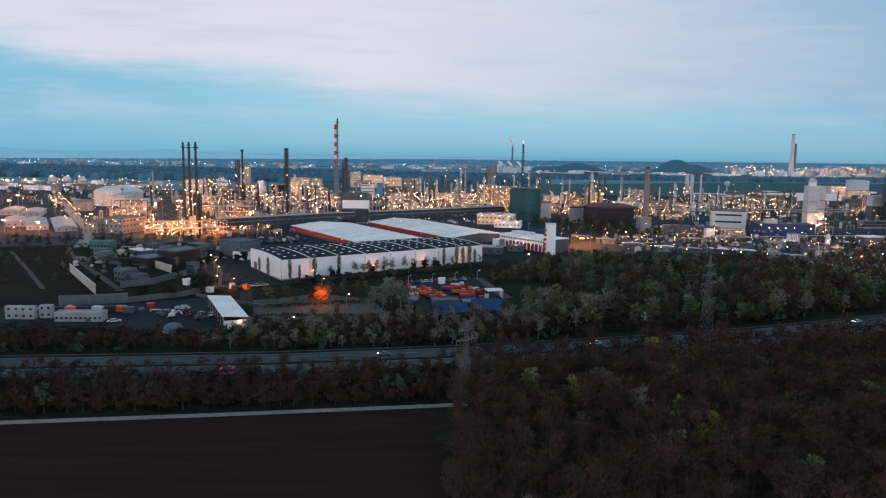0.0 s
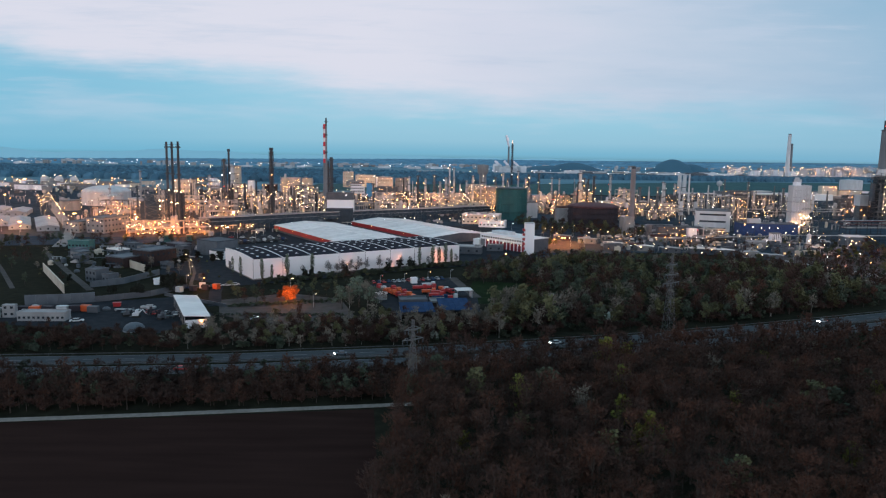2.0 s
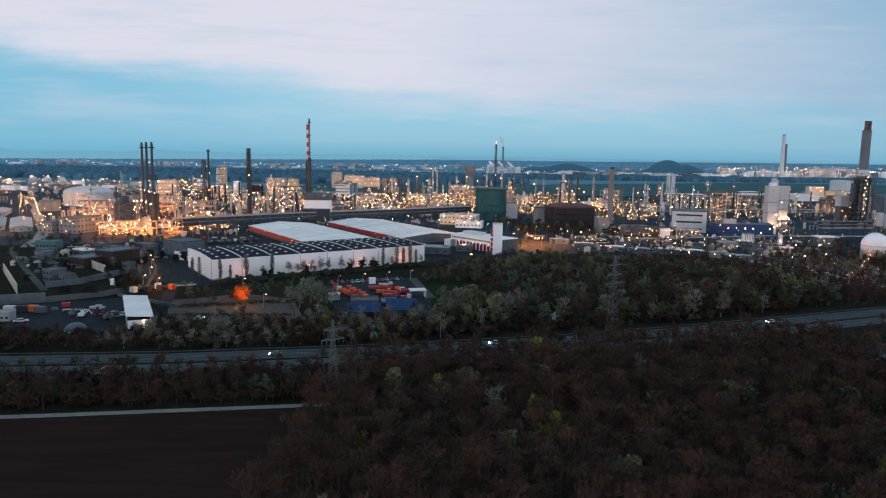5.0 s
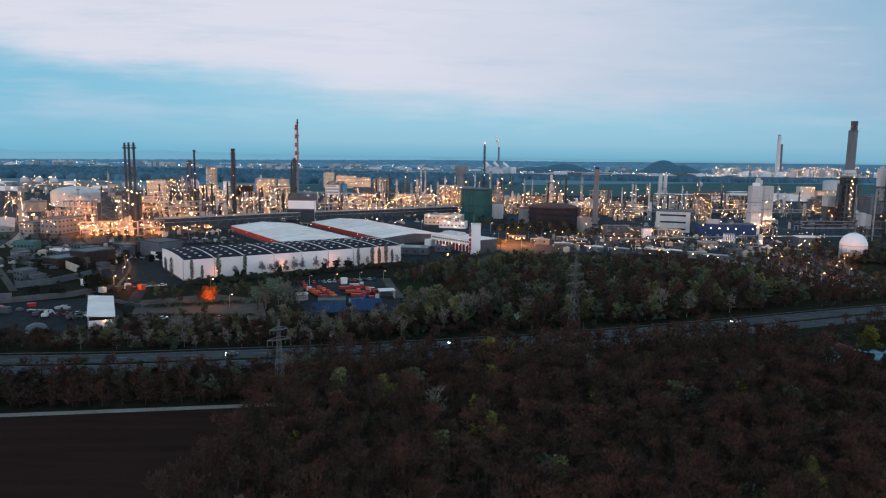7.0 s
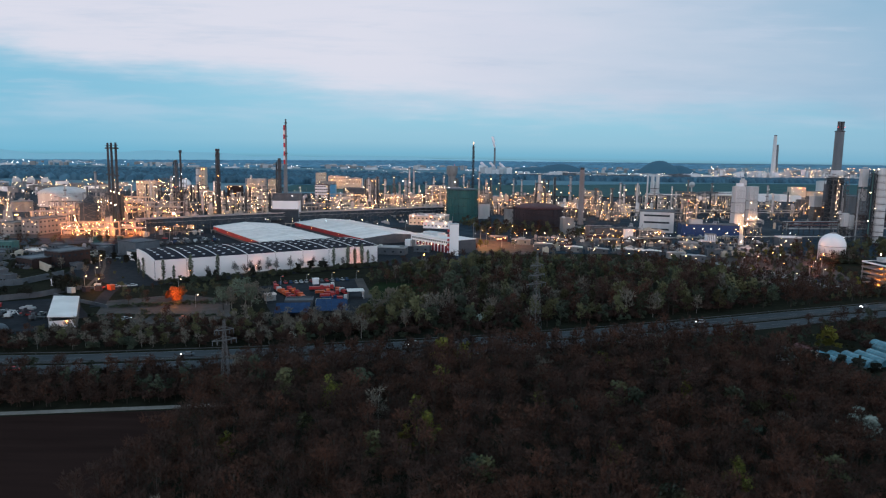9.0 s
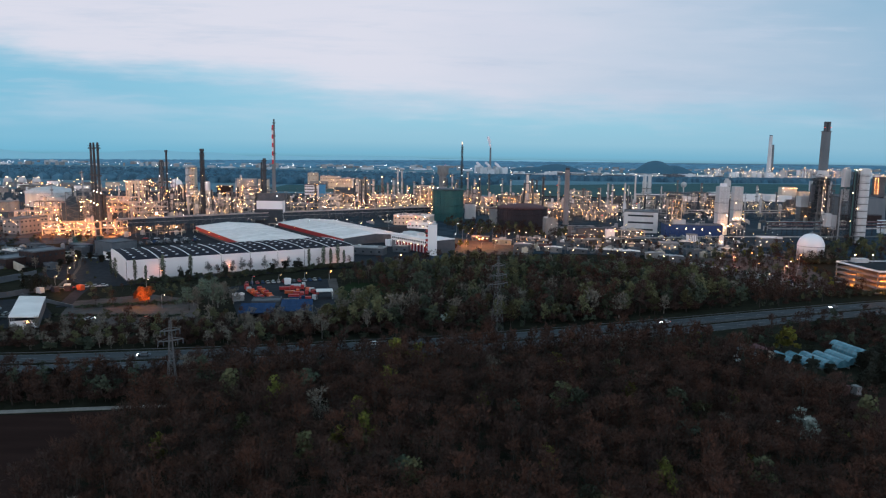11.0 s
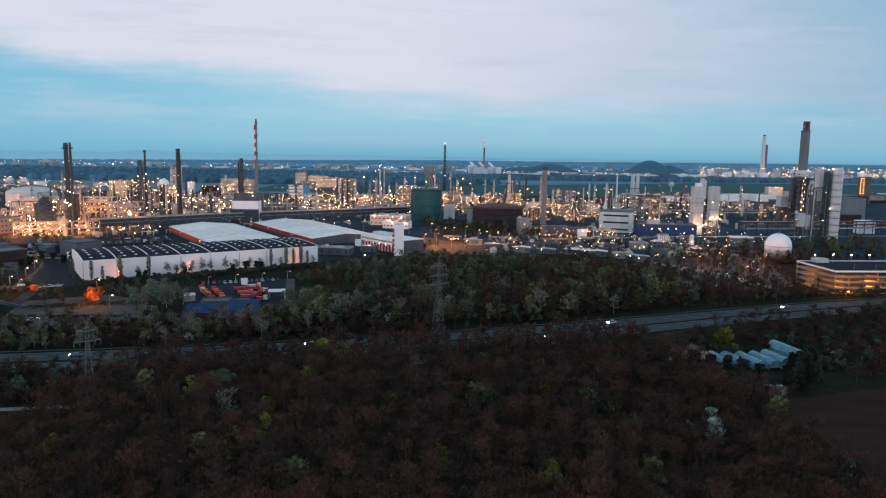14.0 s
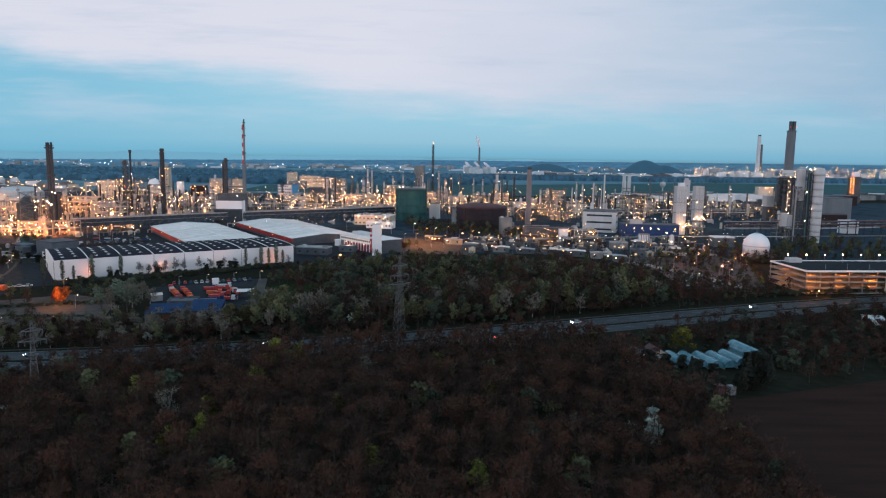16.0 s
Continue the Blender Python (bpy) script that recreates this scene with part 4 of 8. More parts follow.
# ---- the white warehouse ----
def warehouse():
    t = thing("warehouse", -90.0, 384.1, 0, 33.4, "long white warehouse with dark arched roof and skylights", "warehouse")
    L, D, H, bays, rise = 140.8, 52.0, 11.5, 8, 0.9
    bw = L / bays
    arch = lambda v: H + 0.1 + rise * (1 - (2 * v / D - 1) ** 2)
    part("plinth", Geo().box(L / 2, D / 2, 0, L - 0.3, D - 0.3, 1.0), GREY, t)
    for k in range(bays):
        part("wall_panel", Geo().box(bw * (k + 0.5), 0.15, 0.8, bw - 0.25, 0.3, H - 0.8), WHITE, t)
        part("wall_panel", Geo().box(bw * (k + 0.5), D - 0.15, 0.8, bw - 0.25, 0.3, H - 0.8), WHITE, t)
    for x in (0.15, L - 0.15):
        for k in range(3):
            part("end_panel", Geo().box(x, D * (k + 0.5) / 3, 0.8, 0.3, D / 3 - 0.2, H - 0.8), WHITE, t)
        vs = [(x - 0.15, D * k / 10, arch(D * k / 10)) for k in range(11)] + [(x - 0.15, D, H), (x - 0.15, 0, H)]
        vs += [(x + 0.15, p, q) for _, p, q in vs]
        part("gable", Geo().add(vs, [tuple(range(12, -1, -1)), tuple(range(13, 26))] + [(i, (i + 1) % 13, 13 + (i + 1) % 13, 13 + i) for i in range(13)]), WHITE, t)
    for k in range(bays + 1):
        part("downpipe", Geo().cyl(min(max(bw * k, 0.3), L - 0.3), -0.1, 0.2, H, 0.10, n=6), SLATE, t)
    for k in range(bays):
        g = Geo()
        x0, x1 = bw * k + 0.3, bw * (k + 1) - 0.3
        n = 12
        vs = [(x, D * i / n, arch(D * i / n)) for i in range(n + 1) for x in (x0, x1)] + [(x, D * i / n, arch(D * i / n) + 0.3) for i in range(n + 1) for x in (x0, x1)]
        m = 2 * (n + 1)
        fs = [(m + 2 * i, m + 2 * i + 1, m + 2 * i + 3, m + 2 * i + 2) for i in range(n)]
        fs += [(2 * i, 2 * i + 2, 2 * i + 3, 2 * i + 1) for i in range(n)] + [(2 * i, m + 2 * i, m + 2 * i + 2, 2 * i + 2) for i in range(n)] + [(2 * i + 1, 2 * i + 3, m + 2 * i + 3, m + 2 * i + 1) for i in range(n)]
        fs += [(0, 1, m + 1, m), (m - 2, 2 * m - 2, 2 * m - 1, m - 1)]
        roof = part("roof_bay", g.add(vs, fs), BLACKROOF, t, smooth=False)
        for c in (0.3, 0.68):
            for j in range(5):
                v = D * (0.14 + 0.18 * j) + (1.5 if c > 0.5 else 0)
                z = arch(v) + 0.28
                part("skylight", Geo().lathe(x0 + (x1 - x0) * c, v, [(0.95, z), (0.9, z + 0.12), (0.55, z + 0.2), (0.05, z + 0.22)], 12), SKYLIGHT, roof)
    for k in range(bays + 1):
        x = min(max(bw * k, 0.3), L - 0.3)
        n = 12
        vs = [(x + s * 0.2, D * i / n, arch(D * i / n) + zz) for zz in (0.1, 0.5) for i in range(n + 1) for s in (-1, 1)]
        m = 2 * (n + 1)
        fs = [(m + 2 * i, m + 2 * i + 1, m + 2 * i + 3, m + 2 * i + 2) for i in range(n)] + [(2 * i, m + 2 * i, m + 2 * i + 2, 2 * i + 2) for i in range(n)] + [(2 * i + 1, 2 * i + 3, m + 2 * i + 3, m + 2 * i + 1) for i in range(n)]
        part("fire_wall", Geo().add(vs, fs + [(0, 1, m + 1, m), (m - 2, 2 * m - 2, 2 * m - 1, m - 1)]), WHITE, t, "pale fire wall between the roof bays")
    part("front_coping", Geo().box(L / 2, 0.05, H, L + 0.2, 0.5, 0.3), WHITE, t)
    part("gate", Geo().box(-0.1, D * 0.82, 0, 0.2, 5, 5.0), DARKGREY, t)
    return t


warehouse()
U, V = Vector((math.cos(radians(33.4)), math.sin(radians(33.4)))), Vector((-math.sin(radians(33.4)), math.cos(radians(33.4))))
ORG = Vector((-90.0, 384.1))


def uv(u, v):
    p = ORG + U * u + V * v
    return p.x, p.y


def store_hall(u0, u1, v0, v1, label):
    x, y = uv((u0 + u1) / 2, (v0 + v1) / 2)
    w, d, h, rise = u1 - u0, v1 - v0, 5.2, 2.5
    t = thing("storage_hall", x, y, 0, 33.4, label, "warehouse", "white-roofed storage halls")
    bays = int(d / 12)
    for s in (-1, 1):
        part("side_wall", Geo().box(s * (w / 2 - 0.2), 0, 0, 0.4, d, 1.8), DARKGREY, t)
        part("red_band", Geo().box(s * (w / 2 - 0.05), 0, 1.8, 0.5, d + 0.2, h - 1.8), RED, t, "red fascia under the eaves")
    for s in (-1, 1):
        part("end_wall", Geo().add([(-w / 2, s * d / 2, 0), (w / 2, s * d / 2, 0), (w / 2, s * d / 2, h), (0, s * d / 2, h + rise), (-w / 2, s * d / 2, h),
                                    (-w / 2, s * (d / 2 - 0.4), 0), (w / 2, s * (d / 2 - 0.4), 0), (w / 2, s * (d / 2 - 0.4), h), (0, s * (d / 2 - 0.4), h + rise), (-w / 2, s * (d / 2 - 0.4), h)],
                                   [(0, 1, 2, 3, 4), (9, 8, 7, 6, 5), (0, 5, 6, 1), (1, 6, 7, 2), (2, 7, 8, 3), (3, 8, 9, 4), (4, 9, 5, 0)]), DARKGREY, t)
    for s in (-1, 1):
        for k in range(bays):
            a, b = -d / 2 + d * k / bays + 0.06, -d / 2 + d * (k + 1) / bays - 0.06
            vs = [(s * (w / 2 + 0.6), a, h - 0.05), (0, a, h + rise), (0, b, h + rise), (s * (w / 2 + 0.6), b, h - 0.05)]
            vs += [(p, q, r + 0.3) for p, q, r in vs]
            part("roof_sheet", Geo().add(vs, [(0, 1, 2, 3), (7, 6, 5, 4), (0, 4, 5, 1), (1, 5, 6, 2), (2, 6, 7, 3), (3, 7, 4, 0)]), ROOFWHITE, t)
    for s in (-1, 1):
        for k in range(1, bays):
            a, b = -d / 2 + d * k / bays - 0.12, -d / 2 + d * k / bays + 0.12
            vs = [(s * (w / 2 + 0.55), a, h + 0.2), (0, a, h + rise + 0.25), (0, b, h + rise + 0.25), (s * (w / 2 + 0.55), b, h + 0.2)]
            vs += [(p, q, r + 0.35) for p, q, r in vs]
            part("seam", Geo().add(vs, [(0, 1, 2, 3), (7, 6, 5, 4), (0, 4, 5, 1), (1, 5, 6, 2), (2, 6, 7, 3), (3, 7, 4, 0)]), ROOFWHITE, t)
    part("ridge", Geo().box(0, 0, h + rise + 0.25, 1.2, d, 0.25), ROOFWHITE, t)
    for k in range(5):
        lamp(t, -w / 2 - 0.9, -d / 2 + d * (k + 0.5) / 5, 4.2, "sodium" if k % 2 else "red", 0.22)
    return t


store_hall(95.3, 152.7, 73.8, 228.5, "storage hall with white sheet roof and red fascia")
store_hall(173.6, 231.1, 86.3, 230.6, "storage hall with white sheet roof and red fascia")


# ---- works fire station with its white tower ----
def fire_station():
    t = thing("fire_station", 46.0, 548.0, 0, -50.5, "white two-storey fire station with red doors", "fire station")
    L, D = 52.0, 22.0
    part("ground_floor", Geo().box(L / 2, D / 2, 0, L - 0.6, D - 1.0, 5.8), GREY, t)
    part("upper_floor", Geo().box(L / 2, D / 2, 5.8, L, D, 4.0), WHITE, t)
    part("roof", Geo().box(L / 2, D / 2, 9.8, L + 0.4, D + 0.4, 0.4), ROOFWHITE, t)
    part("end_wall", Geo().box(L + 0.1, D / 2, 0, 0.3, D - 0.2, 9.75), DARKGREY, t, "dark grey end wall")
    for k in range(11):
        part("door", Geo().box(8 + k * 3.9, 0.42, 0.05, 2.9, 0.25, 5.3), DOORRED, t, "crimson folding gate")
    for k in range(19):
        part("window", Geo().box(2.5 + k * 2.6, -0.02, 7.2, 1.5, 0.14, 1.3), GLASS, t)
    for k in range(12):
        part("pier", Geo().box(6.05 + k * 3.9, 0.3, 0, 0.7, 0.5, 5.7), WHITE, t)
    part("annex", Geo().box(-4, 4, 0, 7, 9, 5.0), WHITE, t)
    part("roof_house", Geo().box(14, D * 0.55, 10.0, 18, 8, 2.2), TANKWHITE, t)
    for k in range(5):
        lamp(t, 10 + k * 8.5, -0.8, 5.4, "warm", 0.22)
    work_light(t, 26, -9, 5.0, 1600, (1.0, 0.5, 0.3))
    s = thing("hose_tower", 79.2, 503.0, 0, 2, "plain white concrete tower beside the fire station", "tower")
    part("tower", Geo().box(0, 0, 0, 6.6, 6.0, 22.6), WHITE, s)
    part("cap", Geo().box(0, 0, 22.6, 6.9, 6.3, 0.5), TANKWHITE, s)
    for k in range(5):
        part("balcony", Geo().box(-4.1, -0.5, 3.5 + k * 3.4, 1.6, 3.0, 1.7), RED, s, "red balcony")
    for k in range(3):
        part("window", Geo().box(3.32, -0.5, 4 + k * 5.0, 0.1, 1.0, 1.4), GLASS, s)
    part("mast", Geo().cyl(-1.5, 0, 23.1, 30.0, 0.12, 0.05, 6), GALV, s)
    return t


fire_station()


# ---- tall landmarks ----
def tri_stack():
    for x, y in ((-244.5, 660.5), (-232.2, 641.5), (-219.8, 623.5)):
        t = stack(x, y, 78.8, 1.3, 1.0, DARKSTEEL, "slim black steel stack, one of three in a row", rings=(0.42, 0.62, 0.93), n=14)
        part("crown_ring", Geo().cyl(0, 0, 73.5, 74.0, 2.6, n=12).cyl(0, 0, 76.0, 76.3, 2.2, n=12), DARKSTEEL, t)
        lamp(t, 1.8, -1.8, 34, "warm", 0.55)
        lamp(t, -1.6, -1.8, 24, "warm", 0.6)


tri_stack()
framed_stack(-160.6, 719.6, 75.0, 1.5, 3.6, "dark flare stack inside a narrow steel tower", lamps=3, frame_to=0.95)
framed_stack(-229.2, 801.0, 73.0, 1.1, 2.6, "dark flare stack beside a braced tower", lamps=3, frame_to=0.4)
t = framed_stack(-233.5, 797.0, 62.0, 1.2, 4.4, "braced steel tower with a process stack", lamps=4, frame_to=0.97, material=STEEL)


def striped_chimney():
    t = thing("striped_chimney", -149.0, 976.0, 0, 0, "slim grey chimney with red and white warning bands", "chimney")
    h, r = 108.0, 2.1
    part("shaft", Geo().lathe(0, 0, [(r * 1.5, 0), (r * 1.2, 30), (r * 1.05, 56)], 16), STACKGREY, t, smooth=True)
    z, n = 56.0, 9
    for k in range(n):
        q = (h - z) / n
        rr = r * (1.05 - 0.12 * k / n)
        part("band", Geo().cyl(0, 0, z + q * k, z + q * (k + 1), rr, rr * 0.985, 16), WARNRED if k % 2 == 0 else WARNWHITE, t, "red warning band" if k % 2 == 0 else "white warning band", smooth=True)
    part("rim", Geo().cyl(0, 0, h, h + 1.5, r * 0.9, n=14), WARNRED, t)
    part("platform", Geo().cyl(0, 0, 104, 104.3, r + 1.1, n=12), DARKSTEEL, t)
    s = stack(-145.0, 965.0, 117.0, 1.5, 1.1, STACKGREY, "tall dark slender exhaust stack beside the striped chimney", rings=(0.6, 0.8, 0.95), top=11.0, n=14)
    return s


striped_chimney()
stack(-102.6, 742.0, 66.0, 2.3, 1.9, DARKSTEEL, "dark steel stack with ringed platforms", rings=(0.35, 0.5, 0.65, 0.8, 0.95), top=3, n=14)
stack(-106.2, 744.0, 62.0, 1.0, 0.9, DARKSTEEL, "thin dark stack beside a thicker one", rings=(0.6,), top=2, n=10)
stack(219.5, 748.0, 61.0, 3.1, 2.5, STACKPINK, "pale round brick chimney with a dark rim", rings=(), top=2.4)
t = framed_stack(113.5, 994.0, 87.0, 0.6, 2.2, "tall braced flare stack with a small flame", lamps=2, frame_to=0.97)
part("flame", Geo().lathe(0, 0, [(0.3, 86.8), (0.9, 87.8), (0.7, 89.2), (0.1, 91.0)], 8), FLAME, t, "small pale flame")


def grey_chimney():
    t = thing("power_chimney", 535.8, 828.0, 0, 0, "massive grey concrete chimney with three dark flues", "chimney")
    part("shaft", Geo().lathe(0, 0, [(5.4, 0), (5.2, 40), (4.9, 107)], 28), STACKGREY, t, smooth=True)
    for x, y in ((-2.0, -1.0), (2.0, -1.0), (0, 2.2)):
        part("flue", Geo().lathe(x, y, [(1.9, 107), (1.9, 117.6), (1.6, 117.6), (1.6, 115)], 14), DARKGREY, t, "dark flue", smooth=True)
    part("platform", Geo().cyl(0, 0, 106, 106.4, 5.8, n=24), DARKSTEEL, t)
    for a in (-2.3, -0.8):
        lamp(t, 5.4 * math.cos(a), 5.4 * math.sin(a) * 0.7, 111, "red", 0.45)
    b = thing("boiler_house", 528.5, 812.0, 0, 0, "grey open boiler house at the foot of the chimney", "process unit")
    part("core", Geo().box(1, 5, 0, 15, 10, 52), NAVY, b)
    part("collar", Geo().lathe(7.3, 16, [(6.6, 52), (6.6, 59), (5.6, 61)], 20), GREY, b, "pale collar round the shaft", smooth=True)
    for k in range(7):
        part("side_duct", Geo().beam((-8.5 + 2.6 * k, -8.4, 6 + 5 * (k % 4)), (-8.5 + 2.6 * k, -8.4, 30 + 3.4 * (k % 5)), 0.9, 6), (STEEL, DARKGREY, ALU)[k % 3], b)
    for k in range(9):
        part("deck", Geo().box(0, 0, 5.5 * (k + 1), 19, 17, 0.3), DARKSTEEL, b)
    for k in range(5):
        part("downcomer", Geo().cyl(-7 + 3.4 * k, -7.5, 0, 44 + 2 * (k % 3), 0.7, n=8), rng.choice((STEEL, ALU)), b)
    part("frame", lattice(Geo(), 20, 18, 0, 57, 9, 0.5), STEEL, b)
    part("duct", Geo().box(-10.5, 2, 24, 3.6, 5, 20).beam((9, 4, 46), (5, 10, 58), 1.6, 8).beam((9, 4, 20), (9, 4, 47), 1.6, 8), DARKGREY, b)
    part("hopper", Geo().box(0, 2, 54, 12, 9, 7, 0, 0.75), TANKWHITE, b)
    for k in range(12):
        lamp(b, -4 + 2.2 * (k % 2), -9.6, 8 + 4.1 * k, "warm", 0.4)
    return t


grey_chimney()


def gasholder(x, y, r, h, rise, wall, roof, label, ribs):
    t = thing("gasholder", x, y, 0, 0, label, "gasholder")
    part("shell", Geo().lathe(0, 0, [(r, 0), (r, h)], 48), wall, t, smooth=True)
    part("roof", Geo().lathe(0, 0, [(r, h)] + [(max(r * math.cos(math.pi / 2 * k / 6), 0.05), h + 0.05 + rise * math.sin(math.pi / 2 * k / 6)) for k in range(7)], 48), roof, t, smooth=True)
    for k in range(ribs):
        a = 2 * math.pi * k / ribs
        part("stanchion", Geo().box((r + 0.25) * math.cos(a), (r + 0.25) * math.sin(a), 0, 0.25, 0.3, h + 1.0, math.degrees(a)), wall, t)
    for q in (0.25, 0.5, 0.75, 1.0):
        part("gallery", Geo().lathe(0, 0, [(r, h * q - 0.2), (r + 1.2, h * q - 0.15), (r + 1.2, h * q), (r, h * q + 0.02)], 48).lathe(0, 0, [(r + 1.1, h * q + 0.95), (r + 1.2, h * q + 1.05), (r + 1.2, h * q + 0.9)], 48), wall, t, smooth=True)
    part("vent", Geo().cyl(0, 0, h + rise - 0.2, h + rise + 1.6, 1.4, n=12), wall, t)
    return t


gasholder(92.6, 776.0, 17.0, 34.0, 2.2, GASGREEN, SLATE, "tall green riveted gasholder with ring galleries", 24)
gasholder(165.5, 690.0, 24.2, 21.5, 4.6, RUST, RUSTRED, "wide rusty brown gasholder with a red dome", 30)


def water_tower():
    t = thing("water_tower", 87.0, 1247.0, 0, 0, "grey concrete mushroom-shaped water tower", "water tower")
    part("stem", Geo().lathe(0, 0, [(7.2, 0), (6.6, 26), (6.4, 36)], 20), GREY, t, smooth=True)
    part("bowl", Geo().lathe(0, 0, [(6.4, 34), (9.8, 39), (10.0, 51), (9.4, 52.2), (0.2, 53)], 24), GREY, t, smooth=True)
    lamp(t, 4, -8, 54, "red", 0.4)


water_tower()


def white_tower(x, y, w, d, h, label, turn=0, cap=0.0, bands=(0.45, 0.66)):
    t = thing("cold_box", x, y, 0, turn, label, "air separator", "white cold boxes")
    part("casing", Geo().box(0, 0, 0, w, d, h), TANKWHITE, t)
    for q in bands:
        part("walkway", Geo().box(0, -d / 2 - 0.5, h * q, w + 1.6, 1.0, 0.2).box(0, -d / 2 - 1.0, h * q + 1.0, w + 1.6, 0.08, 0.1).box(-w / 2 - 0.5, 0, h * q, 1.0, d, 0.2), DARKSTEEL, t)
    for c in range(1, 3):
        part("seam", Geo().box(-w / 2 + w * c / 3, -d / 2, 0.5, 0.1, 0.06, h - 1), WHITE, t)
    for k in range(int(h / 7)):
        part("panel_joint", Geo().box(0, -d / 2, 7 * (k + 1), w, 0.06, 0.12), GREY, t)
    if cap:
        part("top_house", Geo().box(w * 0.05, 0, h, w * 0.5, d * 0.6, cap), WHITE, t)
    part("ladder", Geo().box(w / 2 + 0.4, -d / 4, 1, 0.7, 0.7, h), STEEL, t)
    return t


t = white_tower(356.0, 672.0, 9.4, 10, 46.5, "white cold box tower lit at its foot", 0, 3.0)
for k in range(6):
    lamp(t, -6 + 2.6 * k, -7.2, 7.5 + 1.5 * (k % 3), "warm", 0.6)
lamp(t, 3, -6.5, 19, "warm", 0.55)
work_light(t, 0, -13, 8, 6000)
t = thing("cold_box", 371.5, 700.0, 0, 0, "slim white cold box carried on a dark steel frame", "air separator", "white cold boxes")
part("casing", Geo().box(0, 0, 33, 4.6, 6, 18.5).box(-0.6, 0, 51.5, 2.6, 4, 1.8), TANKWHITE, t)
part("frame", lattice(Geo(), 5.6, 5.2, 0, 33, 6, 0.4), DARKSTEEL, t)
part("core", Geo().cyl(0, 0, 0, 33, 1.5, n=12), STEEL, t)
for k in range(6):
    part("platform", Geo().box(0, -0.6, 5.2 * (k + 1), 6.4, 7.4, 0.25).box(0, -4.2, 5.2 * (k + 1) + 1.0, 6.4, 0.1, 0.12), DARKSTEEL, t)
    lamp(t, rng.uniform(-2.6, 2.6), -4.4, 5.2 * (k + 1) + 2.2, "warm", 0.5)
t = white_tower(393.5, 727.0, 8.8, 9, 44.5, "white cold box tower with dark walkways", 0)
for k in range(5):
    lamp(t, -5 + 2.6 * k, -6.5, 11 + 1.6 * (k % 2), "warm", 0.6)
lamp(t, -3, -5.6, 28, "warm", 0.5)
work_light(t, 0, -12, 11, 4500)
process_unit(371, 674, 16, 10, 13, lamps=10, label="low process frame beside the cold boxes, brightly lit", size=0.55)


def tall_air_separator():
    t = thing("cold_box", 447.2, 626.0, 0, 0, "slim white cold box in two lifts on a steel frame", "air separator", "white cold boxes")
    part("casing", Geo().box(0, 0, 49.5, 5.4, 4.6, 16.0).box(0.2, 0, 66, 3.0, 2.6, 1.2), TANKWHITE, t)
    part("lower_casing", Geo().box(0.2, 0, 37.0, 5.0, 4.4, 10.5), TANKWHITE, t)
    part("frame", lattice(Geo(), 6.0, 5.8, 0, 49.5, 9, 0.36), STEEL, t)
    part("riser", Geo().cyl(-3.6, -1.2, 0, 46, 0.65, n=8).beam((-3.6, -1.2, 46), (0, -1.2, 49), 0.9, 8), GALV, t)
    part("walkway", Geo().box(0, -2.9, 48.4, 6.8, 1.2, 0.25).box(0, -3.4, 49.4, 6.8, 0.1, 0.12).box(0, -2.9, 36.2, 6.8, 1.2, 0.25), DARKSTEEL, t)
    f = thing("vessel_house", 440.5, 634.0, 0, 0, "white boxed vessels at the foot of the tall tower", "air separator")
    part("frame", lattice(Geo(), 9.5, 9.5, 0, 13, 3, 0.4), DARKSTEEL, f)
    part("casing", Geo().box(-2.4, 0, 12.5, 4.4, 6, 12.5).box(2.6, 0, 10.5, 4.4, 6, 13.0), TANKWHITE, f)
    part("platform", Geo().box(0, 0, 10.0, 11, 10, 0.3).box(0, -5, 11.1, 11, 0.1, 0.12), STEEL, f)
    s = thing("column_tower", 458.4, 618.0, 0, 0, "tall white ringed column with dark bracket platforms", "air separator", "white cold boxes")
    part("shell", Geo().lathe(0, 0, [(5.0, 0), (5.0, 64.5), (4.2, 66.2), (0.3, 66.8)], 32), TANKWHITE, s, smooth=True)
    for k in range(9):
        z = 10 + 6.2 * k
        arc = [math.radians(130 + 15 * j) for j in range(12)]
        vs = [(r * math.cos(a), r * math.sin(a), zz) for zz in (z, z + 0.4) for r in (5.0, 6.3) for a in arc]
        m = len(arc)
        fs = [(j, j + 1, m + j + 1, m + j) for j in range(m - 1)] + [(3 * m + j, 3 * m + j + 1, 2 * m + j + 1, 2 * m + j) for j in range(m - 1)] + [(m + j, m + j + 1, 3 * m + j + 1, 3 * m + j) for j in range(m - 1)]
        part("bracket_platform", Geo().add(vs, fs), DARKSTEEL, s)
        part("handrail", Geo().add([(6.25 * math.cos(a), 6.25 * math.sin(a), z + 1.2 + q) for q in (0.0, 0.15) for a in arc], [(j, j + 1, m + j + 1, m + j) for j in range(m - 1)]), DARKSTEEL, s)
    u = thing("stair_tower", 450.2, 617.0, 0, 0, "dark steel stair tower between the white towers", "stair tower")
    part("frame", lattice(Geo(), 4.4, 4.4, 0, 64, 14, 0.4), DARKSTEEL, u)
    part("core", Geo().box(0.3, 0.6, 0, 2.6, 2.2, 62), NAVY, u)
    for k in range(13):
        part("landing", Geo().box(0, 0, 4.6 * (k + 1), 4.8, 4.8, 0.25), DARKSTEEL, u)
    part("riser", Geo().cyl(-1.6, -1.9, 0, 65, 0.55, n=8), TEAL, u)
    for x, z in ((2.4, 65.5), (-1.5, 65), (-2.6, 45), (2.5, 31), (-2.6, 20)):
        lamp(u, x, -2.6, z, "warm", 0.4)
    return t


